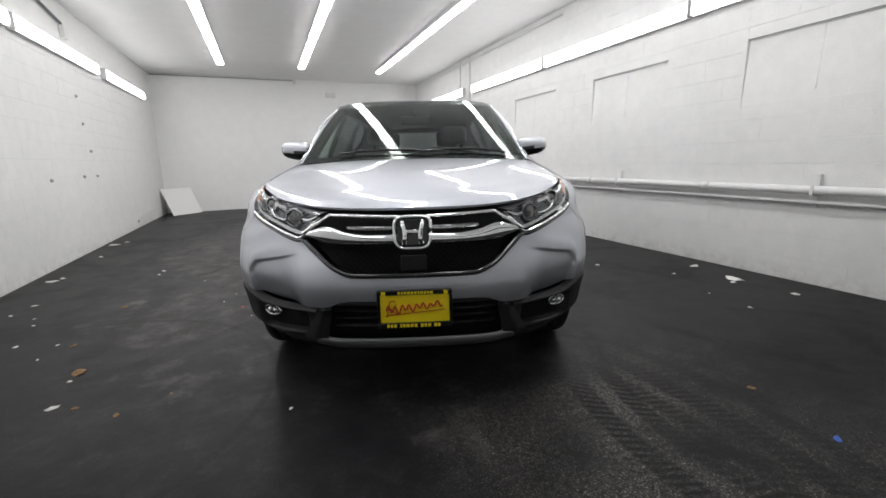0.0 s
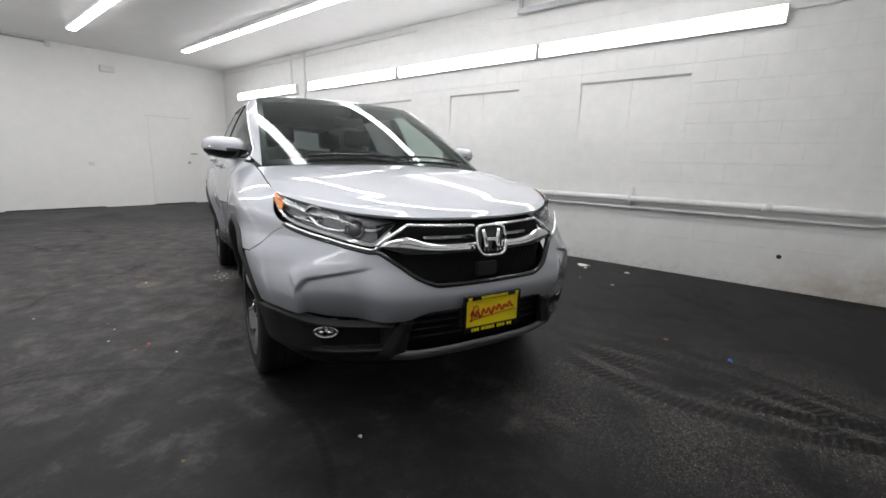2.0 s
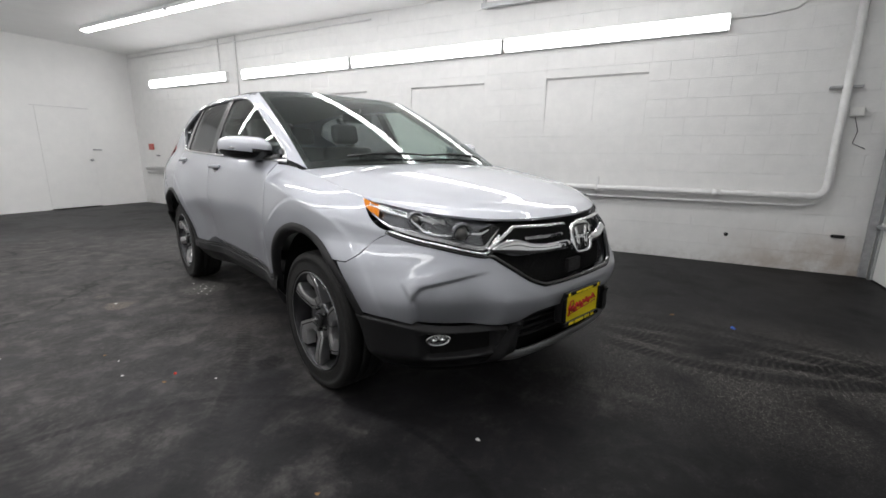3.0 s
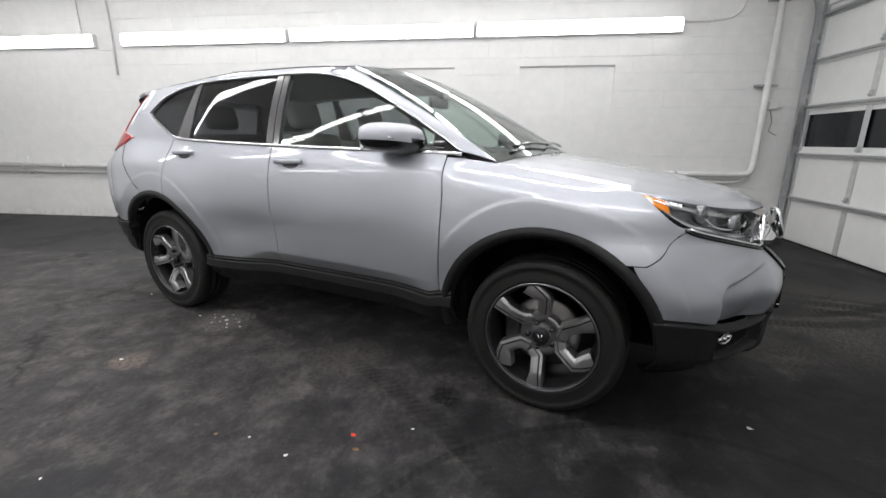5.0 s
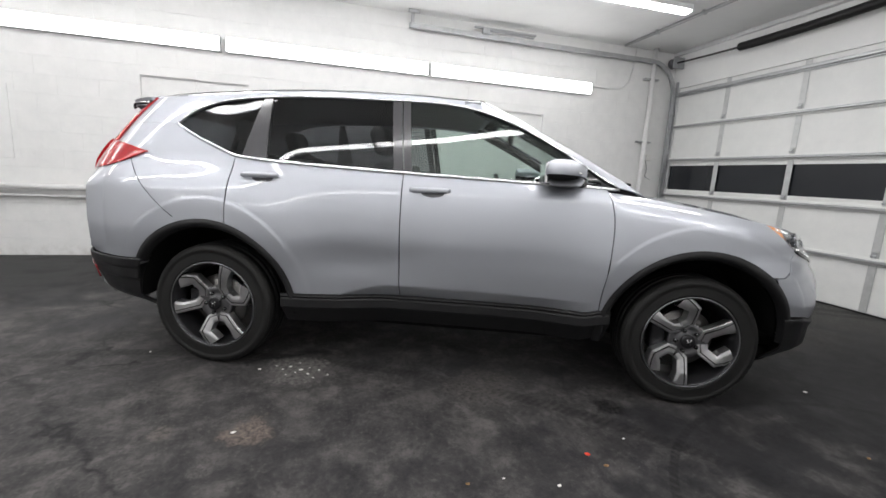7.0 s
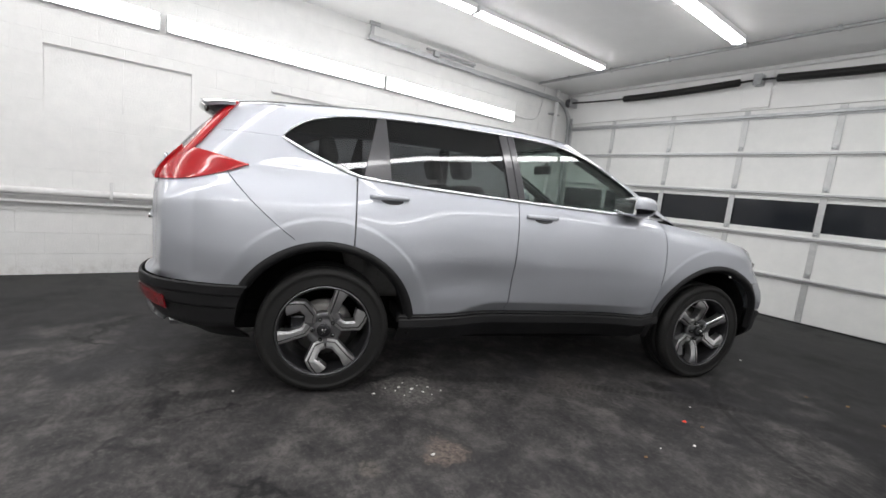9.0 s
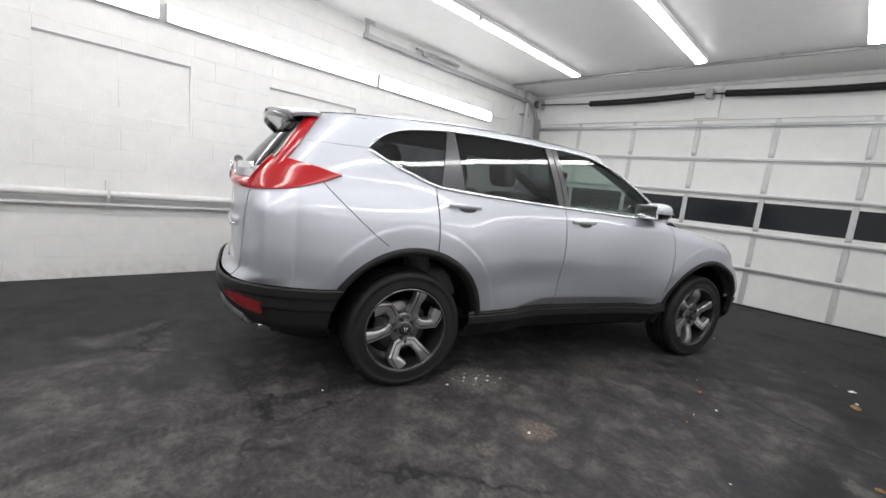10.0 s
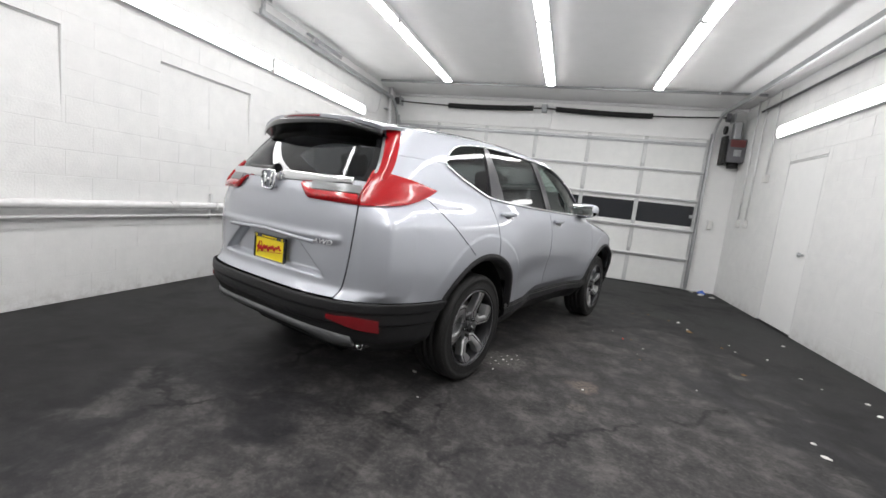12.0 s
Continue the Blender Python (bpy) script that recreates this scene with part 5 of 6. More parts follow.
hood_mid = soft(curve((2.20, 0.914), (2.17, 0.926), (2.12, 0.940), (2.0, 0.970), (1.8, 1.017), (1.5, 1.072), (1.3, 1.102), (1.08, 1.128)), 1.08, 2.2, 0.06)


hood_lip = soft(curve((0.0, 0.921), (0.2, 0.922), (0.40, 0.927), (0.52, 0.938), (0.65, 0.957), (0.80, 1.004)), 0.0, 0.80, 0.04)


def hood_pt(s, k):
    y_f = 0.80 * k
    c = min(0.99, y_f / half_w(0.95))
    xf = NOSE + (2.165 - NOSE) * (1 - c**2.1) ** (1 / 2.1) - 0.14 * k**4
    xr = 1.125 - 0.065 * k**2
    x = lerp(xf, xr, s)
    y = lerp(y_f, (fender_in(x) - 0.009) * k, smooth01(s / 0.2))
    def level(xx):
        ze = fender_top(xx) - 0.002
        return hood_mid(xx) - (hood_mid(xx) - ze) * k**2.3
    z = level(x) + (hood_lip(y_f) - level(xf)) * max(0.0, 1 - s / 0.14) ** 2
    fade = smooth01(s / 0.35)
    crease = 0.0012 * math.exp(-(((k - 0.76 + 0.10 * (1 - s)) / 0.075) ** 2)) * fade
    valley = -0.001 * math.exp(-(((k - 0.42) / 0.2) ** 2)) * fade
    lip = -0.010 * (1 - smooth01(s / 0.05))
    return Vector((x, y, z + crease + valley + lip))


sheet("bonnet", whole(hood_pt, 70, 96), M_PAINT, car, "", 0.012)
# black strips laid in the bonnet gap put its shade into colour
for fl in (1, -1):
    gap = [Vector((x, fender_in(x) - 0.004, fender_top(x) - 0.013)) for x in [lerp(0.93, 1.70, k / 24) for k in range(25)]]
    part("shut_gap", ribbon(gap, 0.008, 0.022, fl, 4, lambda p: Vector((0, 1, 0))), M_UNDER, car, "", True)
part("cowl", whole(lambda s, k: Vector((lerp(1.17, 1.07, s) - 0.20 * k * k, 0.79 * k, 1.112 - 0.006 * k)), 2, 20), M_CLAD, car, "black plastic cowl")
for fl in (1, -1):
    pts = []
    for k in range(12):
        yy = lerp(0.62, 0.05, k / 11) if fl > 0 else lerp(0.10, -0.50, k / 11)
        p = screen(0.055 + 0.02 * math.sin(math.pi * k / 11), min(1, abs(yy) / 0.735))
        pts.append((p.x + 0.012, yy, p.z + 0.016))
    part("wiper", tube(pts, 0.008, 6), M_GLOSSBLACK, car, "black wiper")


# ---- front end ----
bump_top = curve((0, 0.628), (16, 0.630), (20.5, 0.655), (25, 0.715), (30.4, 0.785), (38, 0.818), (45, 0.850), (47.5, 0.868), (51.5, 0.846), (57, 0.774), (61, 0.741))
low_edge = curve((0, 0.528), (17, 0.526), (20, 0.520), (25.5, 0.487), (40, 0.489), (46, 0.496), (51, 0.515), (58, 0.538), (70, 0.545))


def crease_push(q, z):
    """Each corner is dished below a fold, with a crisp edge towards the wheel."""
    e = smooth01((q - 29) / 10) * (1 - smooth01((q - 49.3) / 1.0))
    zc = 0.715 - 0.0036 * (q - 33) - 0.0022 * max(0.0, q - 45.5) ** 2
    depth = 0.013 * smooth01((zc - z) / 0.012) + 0.042 * max(0.0, min(1.0, (zc - z) / 0.20)) - 0.006 * math.exp(-(((z - zc - 0.03) / 0.03) ** 2))
    return -depth * e


def bumper(u, v):
    q = lerp(0, 64, u)
    z = lerp(low_edge(q), bump_top(q), v)
    xa = XF + math.sqrt(max(0, (ARCH_IN + 0.02) ** 2 - (z - ZW) ** 2))
    qm = q_of(xa, z)
    q = min(qm, 64.0) * u
    z = lerp(low_edge(q), bump_top(q), v)
    return nose_pt(q, z, crease_push(q, z))


fb = new("front_bumper")
fb.parent = car
for flip in (1, -1):
    sheet("bumper_skin", grid(bumper, 170, 70, flip, lambda c: Vector((1, c.y, 0))), M_PAINT, fb, "", 0.003)

    # black lower corner with its fog lamp pocket
    def low_corner(u, v):
        z = lerp(0.265, 0.535, v)
        q0 = 27.5
        xa = XF + math.sqrt(max(0.0004, (ARCH_IN + 0.01) ** 2 - (z - ZW) ** 2))
        q = lerp(q0, min(70, q_of(xa, z)), u)
        z = lerp(0.265, low_edge(q) - 0.003, v)
        pocket = smooth01((q - 29.5) / 2.5) * smooth01((49 - q) / 3) * smooth01((z - 0.345 - 0.0012 * (46 - q)) / 0.014) * smooth01((0.468 - z) / 0.014)
        rim = 0.012 * smooth01((low_edge(q) - z) / 0.02)
        under = -0.05 * (1 - smooth01((z - 0.25) / 0.12)) - 0.030 * smooth01((z - low_edge(q) + 0.016) / 0.010)
        return nose_pt(q, z, rim - 0.045 * pocket + under)
    sheet("lower_corner", grid(low_corner, 60, 40, flip, lambda c: Vector((1, c.y, 0))), M_CLAD, fb, "black plastic bumper corner", 0.008)
    # blacker sheet over the pocket's floor: the shade of the recess as colour
    def pocket_floor(u, v):
        q = lerp(31.5, 47.5, u)
        return nose_pt(q, lerp(0.352 + 0.0012 * (46 - q), 0.462, v), -0.029)
    part("pocket_shade", grid(pocket_floor, 16, 6, flip, lambda c: Vector((1, c.y, 0))), M_UNDER, fb, "black sheet shading the lamp pocket", True)
    p = nose_pt(44.5, 0.430, -0.024)
    fog = new("fog_lamp")
    fog.parent = fb
    fm = Matrix.Translation((p.x, p.y * flip, p.z)) @ Matrix.Rotation(flip * radians(28), 4, "Z") @ Matrix.Rotation(radians(-90), 4, "Z")
    b = bmesh.new()
    add_lathe(b, [(0.042, 0.0), (0.044, 0.014), (0.038, 0.019), (0.035, 0.012)], 24, fm @ Matrix.Diagonal((1.25, 1, 0.62, 1)), False, False)
    part("bezel", b, M_CHROME, fog, "chrome ring", True)
    b = bmesh.new()
    add_lathe(b, [(0.001, -0.004), (0.02, -0.002), (0.035, 0.010)], 20, fm @ Matrix.Diagonal((1.25, 1, 0.62, 1)))
    part("reflector", b, M_CLEARLENS, fog, "", True)
    b = bmesh.new()
    for s in (-0.017, 0.017):
        bb = bmesh.new()
        bmesh.ops.create_uvsphere(bb, u_segments=12, v_segments=8, radius=0.013)
        for f in bb.faces:
            f.smooth = True
        absorb(b, bb, fm @ Matrix.Translation((s, 0.012, 0)))
    part("bulb", b, M_CHROME, fog, "", True)
    b = bmesh.new()
    add_lathe(b, [(0.001, 0.021), (0.025, 0.019), (0.037, 0.014)], 20, fm @ Matrix.Diagonal((1.25, 1, 0.62, 1)))
    part("lens", b, M_LENSGLASS, fog, "clear lens", True)

    # angled fin beside the lower intake
    def fang(u, v):
        qm = lerp(24.5, 30.5, v)
        wq = lerp(2.2, 5.5, v)
        return nose_pt(qm + wq * (u - 0.5) * 1.6, lerp(0.482, 0.275, v), 0.014 + 0.010 * (1 - abs(2 * u - 1)) - 0.05 * smooth01((v - 0.75) / 0.25))
    sheet("bumper_fang", grid(fang, 10, 14, flip, lambda c: Vector((1, c.y, 0))), M_CLAD, fb, "black plastic fang beside the intake", 0.03)

    # headlamp
    hl = new("headlamp")
    hl.parent = car
    hl_top = curve((24.0, 0.893), (28, 0.906), (38, 0.937), (48, 0.969), (54, 0.990), (60, 1.008))
    hl_low = curve((24.0, 0.886), (27, 0.838), (30.0, 0.792), (34, 0.805), (38, 0.824), (45, 0.856), (48.5, 0.876), (54, 0.935), (60, 1.003))
    def lamp(push, a=0.0, bq=1.0, lo=0.0, hi=1.0, mm=0):
        def f(u, v):
            q = lerp(24.2, 59.6, lerp(a, bq, u))
            z = lerp(hl_low(q) + 0.002, hl_top(q) - 0.004, lerp(lo, hi, v))
            return front_pt((90 - q) / 90, z, push)
        return f
    outw = lambda c: Vector((1, c.y, 0))
    part("housing", grid(lamp(-0.055), 40, 10, flip, outw), M_LAMPDARK, hl, "dark grey lamp housing", True)
    lens = sheet("lens", grid(lamp(0.001), 44, 10, flip, outw), M_LENSGLASS, hl, "clear lamp lens", 0.003)
    lens.visible_shadow = False
    for (a, bq, lo, hi, mt, nm, lb, psh) in ((0.02, 0.84, 0.02, 0.15, M_CLEARLENS, "light_strip", "silver daytime light strip", -0.012),):
        sheet(nm, grid(lamp(psh, a, bq, lo, hi), 40, 3, flip, outw), mt, hl, lb, 0.015)
    strip = [nose_pt(q, hl_low(q) - 0.006, 0.004) for q in [lerp(25.5, 49, k / 24) for k in range(25)]]
    part("lower_trim", ribbon(strip, 0.012, 0.014, flip, 5), M_CHROME, hl, "bright lower trim", True)
    low2 = [nose_pt(q, hl_low(q) - 0.019, 0.002) for q in [lerp(25.8, 50, k / 24) for k in range(25)]]
    part("lower_gap", ribbon(low2, 0.014, 0.012, flip, 4), M_GLOSSBLACK, hl, "", True)
    for k in range(7):
        q0 = 48.6 + 0.55 * k
        pts = [front_pt((90 - q0) / 90, lerp(hl_low(q0), hl_top(q0), f), -0.020) for f in (0.55, 0.7, 0.9)]
        part("reflector_rib", ribbon(pts, 0.007, 0.006, flip, 4, lambda p: Vector((1, 0, 0))), M_CHROME, hl, "chrome rib", True)
    sheet("eyebrow", grid(lamp(-0.026, 0.36, 0.70, 0.70, 0.86), 20, 4, flip, outw), M_CLEARLENS, hl, "silver inner bezel", 0.012)
    sheet("indicator", grid(lamp(-0.013, 0.79, 0.955, 0.10, 0.88), 14, 5, flip, outw), M_AMBER, hl, "amber side indicator", 0.008)
    for q, z, rr in ((34.0, 0.862, 0.030), (43.5, 0.915, 0.024)):
        p = nose_pt(q, z, -0.045)
        nrm = (nose_pt(q, z, 0.1) - p).normalized()
        ang = math.degrees(math.atan2(nrm.y, nrm.x)) * 0.5
        fm = Matrix.Translation((p.x, p.y * flip, p.z)) @ Matrix.Rotation(flip * radians(ang) - math.pi / 2, 4, "Z")
        b = bmesh.new()
        add_lathe(b, [(rr + 0.014, -0.005), (rr + 0.016, 0.02), (rr + 0.004, 0.026), (rr, 0.012)], 28, fm, False, False)
        part("reflector_ring", b, M_LAMPDARK, hl, "grey ring", True)
        b = bmesh.new()
        add_lathe(b, [(0.001, 0.034), (rr * 0.5, 0.030), (rr * 0.85, 0.020), (rr, 0.008)], 24, fm)
        part("projector_lens", b, M_STEEL, hl, "", True)
    hook = [(55.0, 0.60), (51, 0.66), (47, 0.70), (44.5, 0.66), (43.2, 0.45), (42.2, 0.28), (40, 0.24), (37, 0.30), (34.5, 0.46)]
    pts = [front_pt((90 - q) / 90, lerp(hl_low(q), hl_top(q), f), -0.022) for q, f in hook]
    part("light_guide", ribbon(pts, [0.011, 0.014, 0.015, 0.015, 0.013, 0.012, 0.011, 0.010, 0.008], 0.010, flip, 5), M_CHROME, hl, "bright hooked light guide", True)
    for q0, q1, lo, hi in ((27, 35, 0.50, 0.58),):
        a, bq = (q0 - 24.2) / 35.4, (q1 - 24.2) / 35.4
        sheet("reflector_fin", grid(lamp(-0.035, a, bq, lo, hi), 12, 2, flip, outw), M_CHROME, hl, "chrome reflector fin", 0.02)

# grille: dark recess with a honeycomb, bright wings and a badge
gr = new("grille")
gr.parent = car
g_low = curve((0, 0.636), (16, 0.638), (20.5, 0.662), (25, 0.72), (29, 0.775))
g_top = curve((0, 0.918), (12, 0.914), (24, 0.892), (29, 0.872))


def back(push, qa=0, qb=29, lo=0.0, hi=1.0):
    def f(u, v):
        q = lerp(qa, qb, u)
        return nose_pt(q, lerp(lerp(g_low(q), g_top(q), lo), lerp(g_low(q), g_top(q), hi), v), push)
    return f


outx = lambda c: Vector((1, 0, 0))
for flip in (1, -1):
    part("grille_back", grid(back(-0.05), 24, 10, flip, outx), M_UNDER, gr, "black recess", True)
    # gloss black rim along the lower edge
    rim = [nose_pt(q, g_low(q) + 0.004, -0.004) for q in [29.5 * k / 26 for k in range(27)]]
    part("grille_rim", ribbon(rim, 0.022, 0.03, flip, 5), M_GLOSSBLACK, gr, "gloss black rim", True)
    # upper thin chrome bar, running from the badge out over the lamp
    b1 = [nose_pt(q, 0.874 + 0.010 * (q / 21) - 0.0112 * max(0, q - 21.5), 0.008) for q in [lerp(3.4, 29.2, k / 40) for k in range(41)]]
    part("chrome_bar", ribbon(b1, 0.016, 0.02, flip, 6), M_CHROME, gr, "chrome bar", True)
    # broad chrome wing below it, thick inside and sweeping up along the lamp
    wing_mid = curve((3.2, 0.784), (12, 0.783), (18, 0.788), (23, 0.799), (28.3, 0.802))
    wing_w = curve((3.2, 0.046), (12, 0.046), (17, 0.054), (22.5, 0.080), (26, 0.052), (28.3, 0.022))
    qs = [lerp(3.2, 28.3, k / 26) for k in range(27)]
    b2 = [nose_pt(q, wing_mid(q), -0.008) for q in qs]
    part("chrome_wing", ribbon(b2, [wing_w(q) for q in qs], 0.040, flip, 8), M_CHROME, gr, "broad chrome wing", True)
    mid = [nose_pt(q, 0.826, -0.022) for q in [lerp(3.2, 18.0, k / 14) for k in range(15)]]
    part("grille_slat", ribbon(mid, 0.022, 0.014, flip, 5), M_DARKCHROME, gr, "dark chrome slat", True)
# honeycomb bars in the lower half
b = bmesh.new()
for row in range(9):
    z = 0.648 + row * 0.0125
    off = 0.5 * (row % 2)
    for k in range(-12, 13):
        y = (k + off) * 0.027
        q = math.degrees(math.atan2(abs(y) / half_w(z), 1.0))
        if z > g_low(abs(q)) + 0.004 and abs(y) > 0.0 and abs(y) < 0.36:
            x = nose_pt(q, z, -0.042).x
            for (dy, dz) in ((0.0135, 0.0), (0.0068, 0.0125)):
                add_tube(b, [(x, y, z), (x, y + dy, z + dz)], 0.0022, 4, False)
ob = part("grille_mesh", b, M_UNDER, gr, "black honeycomb mesh")
tagged(ob, kind="stuff")
part("radar_cover", box(2.215, 2.235, -0.055, 0.055, 0.650, 0.715, 0.006, 2), M_CLAD, gr, "dark grey sensor cover")


def badge(parent, cx, cz, w, h, sx, lean=0.0):
    """A chrome rounded frame with two leaning bars and a bridge, on a dark ground."""
    bd = new("badge")
    bd.parent = parent
    def P(y, z, o=0.0):
        return (cx + sx * o - lean * (z), y, cz + z)
    ring = []
    for k in range(33):
        t = 2 * math.pi * k / 32
        e = lambda c: math.copysign(abs(c) ** 0.5, c)
        yy, zz = e(math.cos(t)) * w / 2, e(math.sin(t)) * h / 2
        yy *= 1 + 0.12 * zz / h
        ring.append(Vector(P(yy, zz, 0.01)))
    part("frame", ribbon(ring, w * 0.10, 0.02, 1, 5, lambda p: Vector((0, p.y, p.z - cz)) + Vector((0, 0.0001, 0))), M_CHROME, bd, "", True)
    b = bmesh.new()
    for s in (-1, 1):
        pts = [Vector(P(s * w * 0.235, -h * 0.36, 0.012)), Vector(P(s * w * 0.21, -h * 0.1, 0.012)), Vector(P(s * w * 0.23, h * 0.1, 0.012)), Vector(P(s * w * 0.29, h * 0.37, 0.012))]
        t = ribbon(pts, [w * 0.17, w * 0.14, w * 0.13, w * 0.15], 0.016, 1, 5, lambda p: Vector((0, 1, 0)))
        absorb(b, t)
    add_box(b, *sorted((cx + sx * 0.004, cx + sx * 0.016)), -w * 0.2, w * 0.2, cz - h * 0.06, cz + h * 0.09, 0.003)
    part("bars", b, M_CHROME, bd, "", True)
    part("ground", box(*sorted((cx - sx * 0.004, cx + sx * 0.004)), -w * 0.44, w * 0.44, cz - h * 0.44, cz + h * 0.44, 0.003), M_GLOSSBLACK if sx > 0 else M_PAINT, bd)


badge(gr, 2.245, 0.818, 0.150, 0.128, 1, 0.25)
# lower intake with slats, skid strip
part("intake_back", grid(lambda u, v: Vector((2.12, lerp(-0.46, 0.46, u), lerp(0.30, 0.53, v))), 2, 2, 1, outx), M_UNDER, fb, "black recess")
for z in (0.395, 0.430, 0.465, 0.500):
    sl = [nose_pt(abs(q), z, -0.035) for q in range(-24, 25, 3)]
    sl = [Vector((p.x, p.y * (1 if q >= 0 else -1), p.z)) for p, q in zip(sl, range(-24, 25, 3))]
    part("intake_slat", ribbon(sl, 0.014, 0.03, 1, 4), M_CLAD, fb, "black slat", True)


def skid(u, v):
    q = lerp(-29, 29, u)
    z = lerp(0.288, 0.345, v) + 0.018 * smooth01((abs(q) - 22) / 7)
    p = nose_pt(abs(q), z, 0.010 + 0.012 * math.sin(math.pi * v))
    return Vector((p.x, p.y * (1 if q >= 0 else -1), z))


sheet("skid_strip", grid(skid, 40, 8, 1, outx), M_SATIN, fb, "satin silver skid strip", 0.02)


def under_lip(u, v):
    q = lerp(-60, 60, u)
    p = nose_pt(abs(q), 0.30, -0.02 - 0.16 * v)
    return Vector((p.x, p.y * (1 if q >= 0 else -1), lerp(0.300, 0.215, smooth01(v * 1.6))))


sheet("under_lip", grid(under_lip, 40, 6, 1, lambda c: Vector((1, c.y, -0.5))), M_UNDER, fb, "", 0.006)


def number_plate(name, m, parent):
    """A dealer's plate in its frame: the red script and the lettering stand as plain bars."""
    pl = new(name)
    pl.parent = parent
    pl.matrix_basis = m
    b = bmesh.new()
    W_, H_ = 0.157, 0.083
    for (a, c, z0, z1) in ((-W_, W_, H_ - 0.022, H_), (-W_, W_, -H_, -H_ + 0.024), (-W_, -W_ + 0.013, -H_ + 0.0241, H_ - 0.0221), (W_ - 0.013, W_, -H_ + 0.0241, H_ - 0.0221)):
        add_box(b, -0.004, 0.014, a, c, z0, z1, 0.003)
    part("plate_frame", b, M_GLOSSBLACK, pl, "black plate frame")
    part("plate", box(-0.003, 0.006, -W_ + 0.006, W_ - 0.006, -H_ + 0.01, H_ - 0.01), M_YELLOW, pl, "yellow plate")
    r = random.Random(3)
    b = bmesh.new()
    z = 0.0
    add_tube(b, [(0.0075, -0.125 + 0.25 * t, -0.028 + 0.022 * t) for t in (0, 1)], 0.0035, 6, True, 0.4)
    pts = []
    for k in range(60):
        t = k / 59
        pts.append((0.0078, -0.12 + 0.235 * t, -0.006 + 0.026 * t + 0.013 * math.sin(t * 50) * (1.3 - 0.6 * t) + 0.006 * math.sin(t * 23)))
    add_tube(b, pts, 0.0078, 5, True, 0.4)
    add_tube(b, [(0.0078, -0.118, -0.034), (0.0078, -0.104, 0.034), (0.0078, -0.085, 0.036), (0.0078, -0.078, 0.018), (0.0078, -0.105, 0.002), (0.0078, -0.075, -0.022)], 0.005, 6, True, 0.4)
    part("script_bars", b, M_REDINK, pl, "red script, unreadable")
    b = bmesh.new()
    y = -0.118
    while y < 0.118:
        wd_ = r.uniform(0.008, 0.014)
        add_box(b, 0.0135, 0.0155, y, y + wd_, -H_ + 0.005, -H_ + 0.019)
        y += wd_ + 0.004 + (0.010 if r.random() < 0.18 else 0)
    y = -0.07
    while y < 0.08:
        wd_ = r.uniform(0.006, 0.011)
        add_box(b, 0.0135, 0.0155, y, y + wd_, H_ - 0.017, H_ - 0.006)
        y += wd_ + 0.004
    for s in (-0.13, 0.13):
        add_box(b, 0.0135, 0.0155, s - 0.009, s + 0.009, H_ - 0.019, H_ - 0.004)
    tagged(part("lettering_bars", b, M_YELLOW, pl, "yellow lettering bars"), kind="stuff")


number_plate("front_plate", Matrix.Translation((2.283, 0, 0.500)), fb)
part("plate_bracket", box(2.23, 2.279, -0.15, 0.15, 0.43, 0.575, 0.01), M_CLAD, fb, "black plate bracket")

